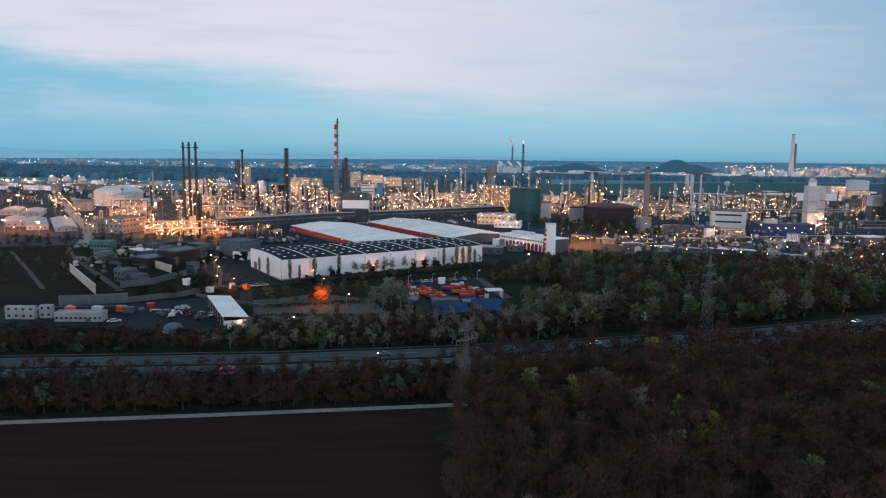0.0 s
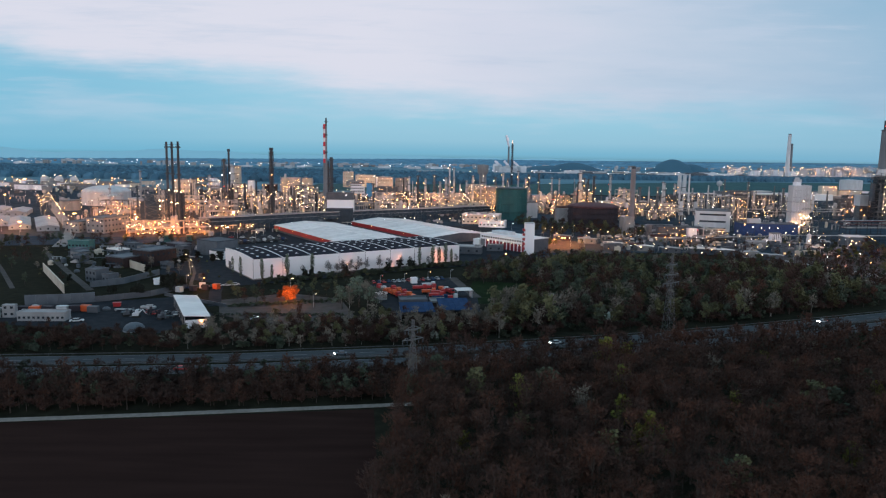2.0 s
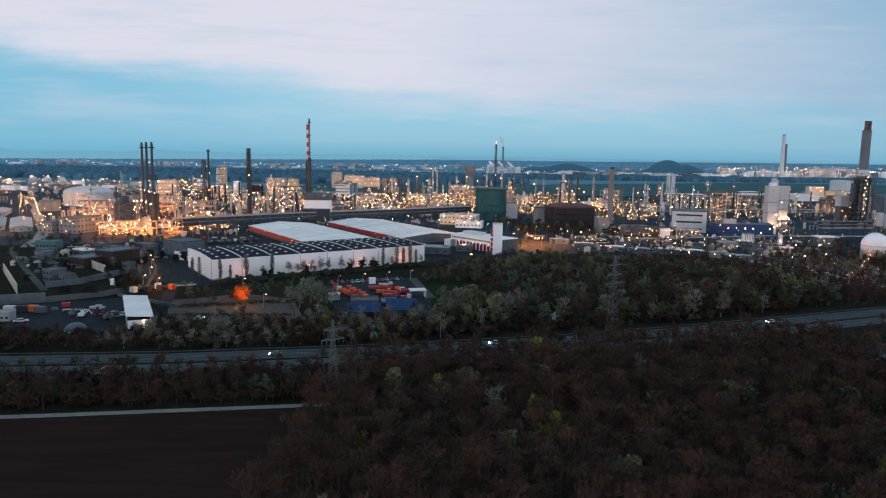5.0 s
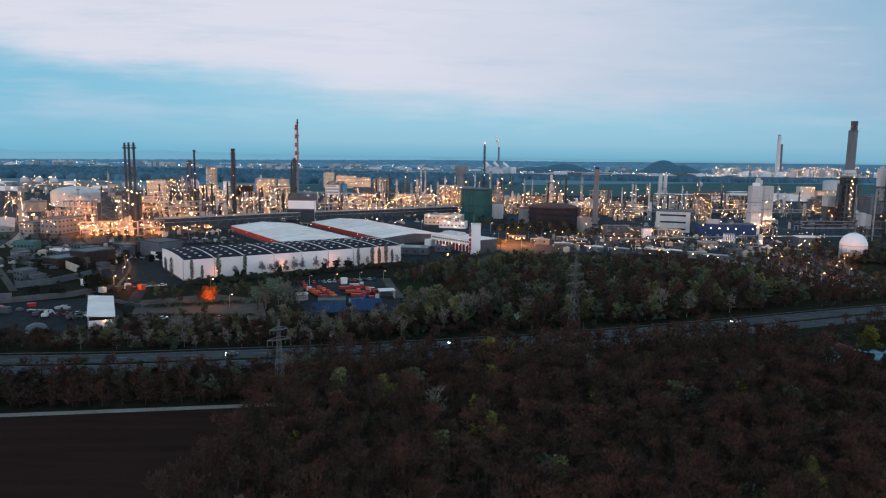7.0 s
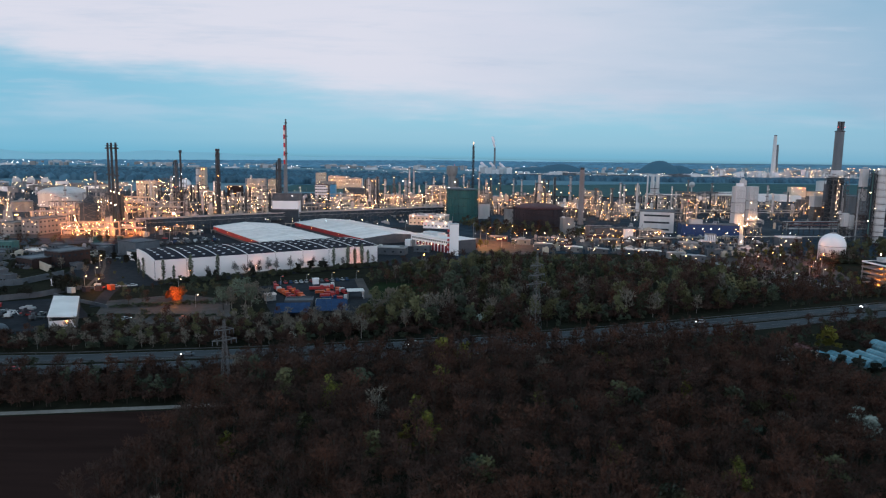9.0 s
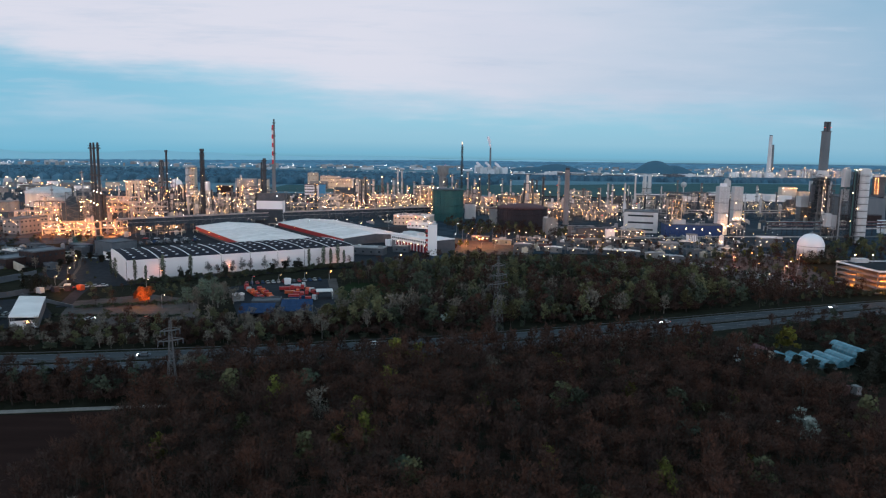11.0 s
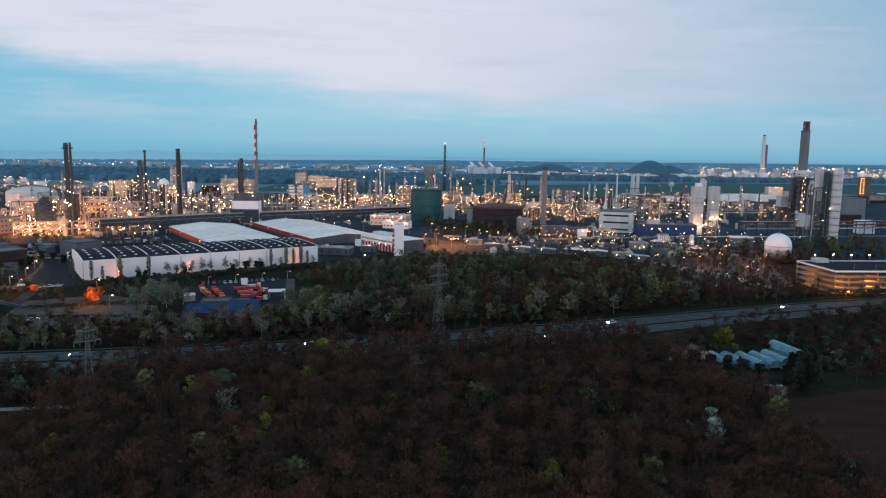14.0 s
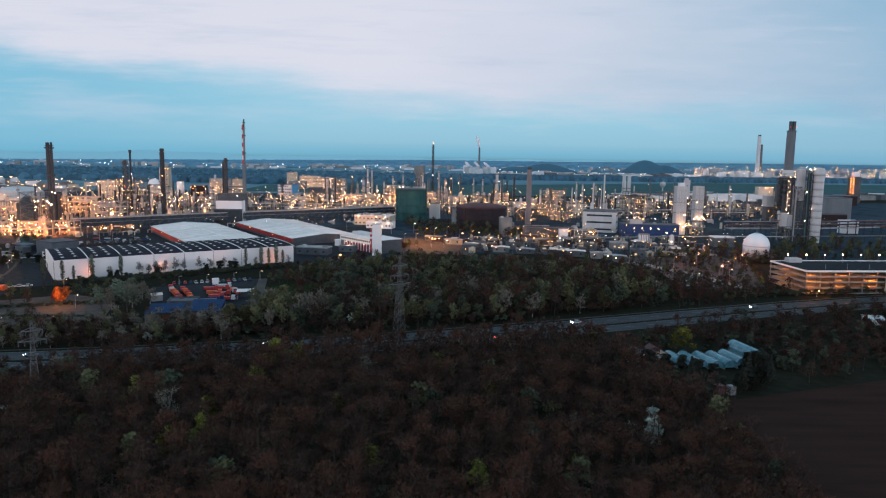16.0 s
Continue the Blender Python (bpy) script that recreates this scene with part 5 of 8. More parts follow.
tall_air_separator()
process_unit(440, 640, 14, 10, 24, lamps=8, label="process frame at the foot of the tall white tower", vessels=5)

# ---- tanks ----
storage_tank(-417, 897, 29.0, 16.0, 8.5, "very large white domed storage tank", lamps=5)
storage_tank(-386, 845, 13.0, 14.5, 1.5, "white storage tank under bright lamps", lamps=5)
storage_tank(-353, 838, 8.0, 12.0, 1.2, "smaller white storage tank", lamps=3)
storage_tank(-416, 806, 11.0, 11.0, 1.2, "grey weathered storage tank", material=GREY, lamps=1)
storage_tank(-635, 1240, 26, 6.5, 1.0, "low wide grey storage tank", material=GREY, lamps=2)
for x, y in ((-762, 1365), (-738, 1372), (-697, 1350)):
    sphere_tank(x, y, 7.8, 8.8, "white spherical gas tank with lamps on top", lamps=3, legs=8)
sphere_tank(-420, 1330, 11, 8, "white domed gas tank", lamps=2, legs=8)
sphere_tank(357.0, 507.0, 9.2, 10.6, "large white spherical gas tank behind bushes", lamps=0, legs=12)
storage_tank(145, 748, 8.0, 16.5, 0.8, "plain grey storage tank with a domed lid", material=GREY, roof=RUSTRED)
storage_tank(975, 1640, 24, 22, 2.5, "large white storage tank in the distance", stair=False)
for x in (203, 211, 219):
    storage_tank(x, 622, 3.7, 10.5, 0.7, "rusty squat silo tank in a row", material=STACKPINK, stair=False)
storage_tank(-199.5, 541, 2.6, 4.6, 0.6, "small turquoise tank on a plinth", material=TEAL, stair=False)
storage_tank(-185.0, 549, 2.4, 4.2, 0.6, "small turquoise tank on a plinth", material=TEAL, stair=False)
storage_tank(-205.5, 545, 2.0, 2.6, 0.3, "small pale tank beside turquoise tanks", stair=False)

# ---- process areas ----
def furnace():
    t = thing("cracking_furnace", -243, 636, 0, 0, "dark cracking furnace block with lit stair towers", "process unit")
    part("casing", Geo().box(-8, 0, 8, 15, 11, 16), NAVY, t)
    part("frame", lattice(Geo(), 19, 19, 0, 34, 5, 0.45), STEEL, t)
    part("side_tower", Geo().box(22, -8, 0, 6.0, 6.0, 33), NAVY, t)
    part("stair_frame", lattice(Geo(), 6, 6, 0, 30, 6, 0.3), CREAM, t)
    for k in range(14):
        lamp(t, rng.choice((-18, -15, 4, 8, 18.5, 26)) + rng.uniform(-1, 1), -10.5, 4 + 27 * rng.random(), "warm", rng.uniform(0.35, 0.6))
    work_light(t, -12, -19, 8, 6000)
    work_light(t, 16, -19, 9, 5000)
    part("hood", Geo().box(-8, 0, 24, 12, 8, 6, 0, 0.4), DARKSTEEL, t)
    return t


furnace()
for x, y, w, d, h, n, s in ((-240, 590, 22, 10, 11, 26, 0.7), (-217, 588, 22, 10, 12, 30, 0.7), (-197, 600, 18, 10, 12, 12, 0.6), (-290, 640, 26, 12, 16, 18, 0.7), (-308, 700, 24, 12, 15, 14, 0.65), (-275, 690, 30, 12, 20, 18, 0.65),
                            (-340, 760, 30, 14, 16, 14, 0.7), (-300, 800, 36, 14, 20, 18, 0.65), (-262, 760, 30, 14, 22, 16, 0.6), (-205, 700, 26, 12, 22, 16, 0.6)):
    process_unit(x, y, w, d, h, lamps=n, size=s, warmth=0.99, label="steel process structure flooded by orange lamps", frame_mat=rng.choice((STEEL, CREAM, GALV)), vessels=5, glow=32000, tone=(1.0, 0.24, 0.04))
for x, y, w, d, h, n in ((-330, 1030, 40, 16, 31, 34), (-280, 1000, 26, 14, 24, 20), (-245, 960, 26, 14, 18, 16), (-205, 900, 30, 14, 15, 18), (-180, 860, 26, 12, 16, 14), (-228, 1120, 30, 16, 30, 22), (-190, 1060, 34, 14, 20, 18),
                         (-140, 880, 30, 12, 14, 14), (-60, 900, 30, 14, 20, 22), (-45, 940, 26, 14, 20, 24), (-15, 960, 22, 12, 22, 16), (5, 935, 24, 12, 18, 18), (35, 930, 20, 12, 20, 14), (62, 960, 26, 14, 30, 24), (85, 968, 26, 14, 28, 26),
                         (108, 950, 20, 12, 22, 14), (130, 1000, 24, 12, 22, 14), (150, 960, 20, 12, 16, 10), (178, 960, 22, 12, 18, 12), (205, 940, 24, 12, 24, 14), (232, 900, 26, 12, 14, 14), (255, 860, 22, 12, 16, 14)):
    process_unit(x, y, w, d, h, turn=rng.uniform(-6, 6), lamps=int(n * 1.7), size=0.66, frame_mat=rng.choice((STEEL, CREAM, GALV, DARKSTEEL)), vessels=6, glow=15000 if n > 15 else 9000, clad=rng.choice((None, None, CREAM, GREY, None, ALU)))
for x, y, w, d, h, n in ((190, 820, 24, 12, 14, 12), (222, 790, 26, 12, 14, 14), (262, 800, 24, 12, 15, 14), (285, 830, 16, 10, 16, 10), (330, 960, 26, 12, 20, 12), (375, 1000, 30, 14, 18, 14), (420, 1010, 30, 14, 16, 12), (460, 1020, 24, 14, 24, 12),
                         (222, 605, 40, 14, 12, 26), (250, 600, 20, 10, 11, 14), (196, 640, 22, 10, 9, 8), (330, 745, 18, 12, 37, 18), (342, 760, 10, 10, 34, 10), (300, 1080, 30, 14, 20, 14), (520, 1080, 40, 14, 16, 14), (600, 1000, 36, 14, 16, 18), (640, 1060, 26, 14, 18, 12)):
    process_unit(x, y, w, d, h, turn=rng.uniform(-5, 5), lamps=int(n * 1.3), size=0.6, frame_mat=rng.choice((STEEL, DARKSTEEL, CREAM)), vessels=6, warmth=0.85, glow=3600 if n > 12 else 0, clad=rng.choice((None, None, None, STEEL, None, DARKGREY)))
# columns
for x, y, h, r in ((-395, 860, 30, 1.0), (-322, 1010, 36, 1.6), (-318, 1110, 47, 4.0), (-212, 770, 26, 1.6), (-195, 820, 32, 1.4), (-150, 840, 30, 1.8), (-70, 860, 34, 1.6), (-30, 950, 40, 1.7), (-18, 945, 42, 1.8), (-8, 952, 38, 1.6), (4, 955, 43, 1.9), (12, 948, 34, 1.5),
                   (25, 956, 55, 1.5), (31, 954, 53, 1.4), (20, 950, 40, 2.0), (48, 950, 36, 1.6), (58, 975, 42, 1.5), (72, 980, 44, 1.4), (90, 985, 40, 1.8), (100, 975, 46, 1.5), (108, 990, 38, 1.3), (122, 985, 50, 1.5), (131, 970, 40, 1.6),
                   (140, 1010, 44, 1.4), (152, 990, 46, 1.6), (172, 1000, 40, 1.4), (186, 1020, 38, 1.5), (200, 935, 50, 2.6), (208, 950, 42, 1.4), (216, 960, 40, 1.3), (228, 980, 44, 1.8), (246, 960, 46, 1.6), (258, 930, 30, 1.6),
                   (262, 870, 34, 2.0), (275, 840, 36, 1.6), (300, 900, 40, 1.4), (318, 950, 36, 1.5), (345, 990, 34, 1.4), (362, 930, 24, 2.2), (440, 1050, 40, 1.3), (480, 1060, 36, 1.3), (505, 1000, 30, 1.6), (560, 1050, 34, 1.5)):
    column(x, y, h, r * 0.9, rng.choice((DARKSTEEL, STEEL, ALU, GALV)) if x < 260 else rng.choice((ALU, GALV, STEEL, TANKWHITE)), lamps=rng.choice((1, 2, 3, 4)), size=0.5)
column(-357, 860, 46, 0.9, GALV, platforms=2, lamps=0, label="slim pale vent mast among tanks", name="vent_mast")
for x, y, h, r in ((314, 868, 17, 2.5), (330, 864, 17, 2.4)):
    column(x, y, h, r, TANKWHITE, platforms=1, lamps=1, label="stout white upright pressure vessel", name="pressure_vessel")
for x, y, h, r in ((322, 900, 40, 1.3), (340, 918, 50, 1.1)):
    column(x, y, h, r, TANKWHITE, platforms=1, lamps=1, label="tall slim white vent stack", name="vent_stack")
t = sphere_tank(567, 1390, 5.6, 20, "white ball-shaped water tank on a mast", legs=0, name="ball_tower")
part("mast", Geo().cyl(0, 0, 0, 16, 1.4, 1.0, 10), TANKWHITE, t)
for x in (499, 509):
    column(x, 1425, 37, 4.2, TANKWHITE, platforms=1, lamps=0, label="white twin silo in the distance", name="silo")

# ---- buildings of the plant ----
block("process_building", -377, 1062, 30, 16, 26, 0, CREAM, GREY, "cream process hall lit from outside", rows=3, cols=6, lamps=12, units=4)
block("process_building", -205, 1140, 16, 12, 28, 0, CREAM, GREY, "cream process tower lit by lamps", lamps=5, units=2)
block("lit_tower", -318, 1128, 14, 12, 46, 0, CREAM, GREY, "tall cream tower with a column of lamps", rows=6, cols=2, lamps=10)
block("white_tower_block", -290, 1115, 9, 8, 24, 0, WHITE, GREY, "plain white tower block beside columns", lamps=2)
block("red_building", -262, 1120, 22, 14, 18, 0, BROWNBRICK, GREY, "red-brown process building studded with lamps", lamps=8)
block("filter_store", -87.5, 706, 26, 12, 24.0, 0, WHITE, DARKGREY, "white clad store on a dark base", lamps=2)
block("filter_store", -90, 722, 27, 14, 29.5, 0, DARKGREY, DARKGREY, "dark taller store behind the white one", lamps=2)
block("store_base", -87.5, 697, 27, 5, 15.0, 0, NAVY, DARKGREY, "dark low wing before the white store")
block("tower_block", -95, 1057, 8.5, 9, 25, 0, BRIGHTBLUE, DARKGREY, "bright blue clad tower", rows=0)
block("office_block", -116, 1082, 20, 12, 23, 0, WHITE, RUSTRED, "office block banded red and white", rows=5, cols=6, lit=0.3, win=(3.0, 1.6))
block("chemical_building", -142, 1430, 40, 18, 25, 0, CREAM, GREY, "cream plant building with rooftop equipment", rows=3, cols=8, lamps=8, units=6)
block("chemical_building", -177, 1425, 20, 14, 31, 0, CREAM, GREY, "tall cream plant building with rooftop equipment", rows=4, cols=4, lamps=6, units=5)
block("chemical_building", -108, 1440, 26, 16, 21, 0, WHITE, GREY, "white plant building, lit in places", rows=3, cols=6, lamps=6, units=6, lit=0.25)
block("chemical_building", -160, 1396, 34, 10, 15, 0, GREY, GREY, "low grey plant building before the cream ones", rows=2, cols=9, lamps=6, units=3, lit=0.2)
block("chemical_building", -85, 1225, 26, 16, 28, 0, CREAM, GREY, "cream plant building with rooftop equipment", rows=3, cols=6, lamps=5, units=5)
block("chemical_building", -55, 1240, 26, 16, 26, 0, GREY, GREY, "pale grey plant building, lit in places", rows=3, cols=6, lamps=8, units=5, lit=0.2)
block("grey_hall", -75, 1150, 34, 20, 15, 0, SLATE, SLATE, "plain blue-grey hall with a flat roof", lamps=2)
block("switch_house", 118.5, 800, 12.5, 9, 17, 0, TANKWHITE, GREY, "plain white windowless switch house")
block("lab_building", 57, 724, 38, 22, 9.5, -12, CREAM, ROOFWHITE, "pale laboratory building with rooftop equipment", rows=2, cols=9, units=14, lamps=4, lit=0.1)
block("lab_annex", 66, 690, 26, 14, 6.0, -12, WHITE, ROOFWHITE, "low white annex of the laboratory", rows=1, cols=7, units=3, lamps=4)
block("filter_house", 184.5, 634, 10.0, 10, 16.5, 8, GREY, GREY, "grey concrete filter house", units=1, lamps=1)
block("sign_tower", 231, 597, 7.2, 6, 10.5, 0, WHITE, WHITE, "white cube tower with a round sign", lamps=1)
block("office_building", 284, 690, 32, 26, 20.0, -18, TANKWHITE, DARKGREY, "white office block with long window bands", rows=3, cols=1, side=1, win=(28.0, 1.7))
block("blue_hall", 322, 655, 52, 18, 11.0, -6, DEEPBLUE, DARKGREY, "deep blue low hall with small lamps", lamps=7, units=2)
block("white_container", 309, 652, 11, 5, 3.4, -6, TANKWHITE, TANKWHITE, "white plant room on the blue hall roof", z=11.4)
block("coil_house", 297, 584, 7.5, 6, 9.0, 0, WHITE, GREY, "white cabinet building with upright ribs", rows=1, cols=5, win=(0.5, 6.0))
column(311, 556, 12.5, 2.0, TANKWHITE, platforms=1, lamps=1, label="short white silo beside low buildings", name="silo")
block("plain_shed", 363, 585, 17, 12, 7.5, 0, SLATE, ROOFWHITE, "low grey shed with a pale roof", lamps=1)
block("white_box", 522, 838, 14, 12, 12, 0, TANKWHITE, TANKWHITE, "white clad box on a steel base", z=17)
block("steel_base", 522, 838, 13, 11, 16.9, 0, STEEL, STEEL, "steel base carrying a white box", lamps=3)
block("grey_mill_hall", 594, 850, 50, 30, 28, 0, STACKGREY, SLATE, "long blue-grey mill hall with plain walls", lamps=0)
block("brown_mill", 585, 828, 44, 12, 9, 0, BROWNBRICK, DARKGREY, "brown low hall before the grey one")
block("white_store", 540, 705, 16, 10, 12.5, 0, WHITE, WHITE, "white annex half hidden by trees")
block("lamp_tower", 830, 1190, 16, 12, 45, 0, STEEL, STEEL, "dark tower with two columns of orange lamps")
t = thing("lamp_column", 822, 1183, 0, 0, "ladder of orange lamps on the tower", "lamp column")
part("rail", Geo().box(0, 0, 0, 0.4, 0.4, 45), STEEL, t)
for k in range(8):
    for s in (-2.4, 2.4):
        lamp(t, s, -0.6, 18 + 3.6 * k, "sodium", 0.55)
block("cream_plant", 700, 1240, 26, 14, 24, 0, CREAM, GREY, "cream plant building with bright lamps", lamps=10)
block("cream_plant", 735, 1235, 40, 14, 17, 0, CREAM, GREY, "low cream plant building with bright lamps", lamps=8)
block("dark_hall", 760, 1150, 90, 30, 15, 0, BROWNBRICK, DARKGREY, "long dark brick hall beside the plant")

for x, y, z, p in ((-172, 646, 6, 9000), (-377, 1038, 16, 12000), (-318, 1108, 30, 8000), (-142, 1406, 14, 10000), (-70, 1206, 16, 9000), (57, 698, 9, 3500), (-142, 1398, 24, 9000), (40, 705, 8, 2500), (720, 1214, 14, 8000), (-430, 852, 16, 14000), (-385, 806, 12, 14000), (-352, 690, 9, 7000), (-402, 768, 9, 7000), (-300, 600, 8, 5000), (-409, 772, 9, 5000)):
    work_light(None, x, y, z, p)

# denser ranks of lesser frames and columns between the large units
for x, y in scatter(78, [(-300, 790), (-140, 745), (-20, 790), (120, 850), (230, 830), (290, 920), (250, 1020), (60, 1040), (-130, 1000), (-260, 900)], 17, 71):
    small_unit(x, y, rng.uniform(9, 16), rng.uniform(6, 10), rng.uniform(8, 20), 0.9, rng.randint(5, 12))
for x, y in scatter(24, [(290, 790), (520, 860), (620, 1010), (420, 1090), (300, 1010)], 22, 72):
    small_unit(x, y, rng.uniform(10, 18), rng.uniform(6, 10), rng.uniform(7, 17), 0.7, rng.randint(4, 9))
for x, y in scatter(44, [(-60, 860), (30, 905), (170, 890), (260, 880), (270, 1000), (200, 1060), (60, 1060), (-60, 1000)], 9, 73):
    thin_column(x, y, rng.uniform(16, 40), rng.uniform(0.6, 1.3), rng.choice((DARKSTEEL, ALU, STEEL, GALV, ALU)), rng.choice((0, 1, 2, 3)))
for x, y in scatter(34, [(-330, 760), (-200, 730), (-120, 800), (-180, 950), (-330, 960)], 14, 74):
    thin_column(x, y, rng.uniform(16, 34), rng.uniform(0.7, 1.5), rng.choice((DARKSTEEL, STEEL, ALU, NAVY)), rng.choice((1, 2, 3)))
for x, y in scatter(30, [(270, 830), (420, 900), (560, 960), (560, 1090), (320, 1080)], 20, 75):
    thin_column(x, y, rng.uniform(14, 32), rng.uniform(0.7, 1.6), rng.choice((TANKWHITE, STEEL, ALU, NAVY)), rng.choice((0, 1, 2)))

# ---- pipe bridges ----
pipe_rack([(-198, 610), (-181, 622), (-102, 689), (11, 767), (70, 812)], 7.0, 12.0, 7, "long steel pipe bridge crossing the plant", tiers=3, thick=0.42, step=8, skin=True)
pipe_rack([(395, 655), (470, 664), (560, 690), (700, 720)], 9.0, 14.0, 7, "broad steel pipe bridge with several tiers", tiers=3, material=RUST, pipe_mat=RUSTRED, step=10, thick=0.6)
pipe_rack([(200, 560), (330, 600), (430, 610), (600, 640)], 5.0, 6.0, 5, "low steel pipe bridge with dull pipes", tiers=1, thick=0.4, pipe_mat=STEEL)
pipe_rack([(120, 860), (260, 850), (400, 860), (520, 880)], 6.0, 9.0, 5, "steel pipe bridge with insulated pipes", tiers=2)
pipe_rack([(-300, 830), (-100, 850), (110, 880)], 6.0, 10.0, 5, "steel pipe bridge between process units", tiers=2)


# ---- yard of the plant ----
def yard_lighting(name, poly, n, gap, seed, tints, label, low=5.0, high=9.0, size=1.0):
    """Many small post lamps: posts and heads joined, as they stand too thick to count."""
    r = random.Random(seed)
    root = thing(name, 0, 0, 0, 0, label, "yard lighting", kind="stuff")
    posts, spots = Geo(), {}
    for x, y in scatter(n, poly, gap, seed):
        h = r.uniform(low, high)
        posts.box(x, y, 0, 0.16, 0.16, h).box(x, y - 0.4, h, 0.25, 0.9, 0.14)
        spots.setdefault(r.choice(tints), []).append((x, y - 0.7, h - 0.1, size * r.uniform(0.16, 0.34)))
    part("posts", posts, DARKSTEEL, root)["kind"] = "stuff"
    lamp_cluster(root, spots)


yard_lighting("plant_lighting", [(-330, 600), (-190, 640), (-100, 720), (70, 830), (260, 830), (300, 1030), (-60, 1130), (-330, 1100), (-420, 900)], 300, 8, 81, ("warm", "warm", "sodium", "cool"), "scattered small work lamps across the process area", 3.0, 14.0)
yard_lighting("east_plant_lighting", [(200, 620), (400, 700), (560, 780), (700, 1000), (620, 1150), (300, 1080), (270, 820)], 200, 11, 82, ("warm", "sodium", "sodium", "cool"), "scattered small yard lamps in the eastern plant")
yard_lighting("front_lighting", [(150, 520), (330, 530), (420, 620), (330, 650), (200, 600), (130, 640)], 130, 6, 83, ("warm", "sodium", "cool", "sodium"), "small lamps among low buildings before the plant", 4.0, 8.0, 0.7)
yard_lighting("tank_lighting", [(-420, 780), (-380, 1000), (-520, 1300), (-800, 1420), (-720, 1100)], 110, 16, 84, ("warm", "cool", "sodium", "cool"), "small lamps among storage tanks")
yard_lighting("bridge_lighting", [(-190, 606), (-100, 675), (12, 752), (70, 795), (76, 770), (14, 725), (-96, 640), (-180, 580)], 46, 9, 85, ("warm", "cool", "warm"), "small lamps on the ground before the pipe bridge", 3.0, 8.0)


def clutter(name, poly, n, gap, seed, label, tall=1.0):
    """Pumps, cabins, pipe stubs and crates, too many and too small to count."""
    r = random.Random(seed)
    kinds = [(STEEL, Geo()), (ALU, Geo()), (GALV, Geo()), (CREAM, Geo()), (DARKGREY, Geo()), (SLATE, Geo())]
    for x, y in scatter(n, poly, gap, seed):
        g = kinds[r.randrange(6)][1]
        q, h = r.random(), r.uniform(1.8, 6.5) * tall
        if q < 0.4:
            w, d = r.uniform(2, 7), r.uniform(2, 5)
            g.box(x, y, 0, w, d, h * 0.8, r.uniform(-20, 20)).box(x + w * 0.1, y, h * 0.8, w * 0.4, d * 0.5, 0.8, 0)
        elif q < 0.7:
            rr = r.uniform(0.7, 2.0)
            g.lathe(x, y, [(rr, 0), (rr, h), (rr * 0.5, h + rr * 0.4), (0.1, h + rr * 0.5)], 10)
        else:
            ln = r.uniform(4, 12)
            for k in range(3):
                g.beam((x - ln / 2, y + k * 0.7, h), (x + ln / 2, y + k * 0.7, h), 0.25, 5)
            for sx in (-0.45, 0.0, 0.45):
                g.box(x + sx * ln, y + 0.7, 0, 0.25, 1.8, h - 0.1)
    root = thing(name, 0, 0, 0, 0, label, "plant equipment", kind="stuff")
    for material, g in kinds:
        part("equipment", g, material, root)["kind"] = "stuff"


work_light(None, -182, 630, 7, 26000, (1.0, 0.25, 0.04))
t = street_lamp(-178, 640, 15, "warm", 1.9)
work_light(t, 1.2, -1.5, 14, 9000)
t = street_lamp(-292, 706, 18, "warm", 1.9)
work_light(t, 1.2, -1.5, 17, 9000)
small_unit(-186, 640, 14, 7, 8, 1.0, 10)
small_unit(-168, 654, 12, 7, 7, 1.0, 8)
clutter("process_equipment", [(-330, 620), (-190, 650), (-100, 730), (70, 830), (260, 820), (300, 1030), (-60, 1130), (-330, 1100), (-400, 900)], 900, 7, 91, "pumps, vessels, cabins and pipe stubs between process units", 1.7)
clutter("east_equipment", [(240, 640), (400, 700), (560, 760), (700, 1000), (620, 1150), (300, 1080), (270, 820)], 320, 11, 92, "low sheds, vessels and pipework in the eastern plant")
clutter("front_equipment", [(146, 524), (330, 506), (345, 560), (340, 640), (200, 640), (146, 600)], 170, 7, 98, "cabins, vessels and pipework along the plant front", 0.75)
clutter("bridge_equipment", [(-190, 595), (-100, 665), (12, 742), (66, 785), (72, 750), (14, 715), (-96, 640), (-176, 575)], 70, 8, 93, "low cabins and pipework before the pipe bridge", 0.6)
clutter("tank_farm_equipment", [(-420, 780), (-360, 1000), (-520, 1300), (-800, 1420), (-720, 1100)], 160, 18, 94, "low sheds and pipework among storage tanks")


# ---- woods ----
near = scatter(1150, [(3, 122), (200, 122), (202, 178), (196, 205), (186, 262), (150, 262), (90, 244), (48, 234), (6, 223), (4, 190)], 4.15, 11)
near.sort(key=lambda p: p[1])


def wood_kind(r):
    q = r.random()
    return "dusky" if q < 0.43 else "brown" if q < 0.935 else "green" if q < 0.955 else "yellow" if q < 0.965 else "dark" if q < 0.985 else "grey"


r1 = random.Random(3)
for x, y in near[:230]:
    tree(wood_kind(r1), x, y, r1.uniform(0.7, 1.1), "trees of the near wood")
wood("near_wood", [(wood_kind(r1), x, y, r1.uniform(0.7, 1.1)) for x, y in near[230:700]], "leafless brown wood with a few greening trees", True)
wood("near_wood_edge", [(wood_kind(r1), x, y, r1.uniform(0.7, 1.1)) for x, y in near[700:]], "leafless brown wood beside the motorway")
belt = scatter(420, [(-330, 168), (-120, 180), (0, 197), (5, 222), (-57, 213), (-152, 203), (-330, 193)], 3.6, 12)
under = scatter(520, [(-330, 168), (-120, 180), (0, 197), (5, 222), (-57, 213), (-152, 203), (-330, 193)], 2.8, 112)
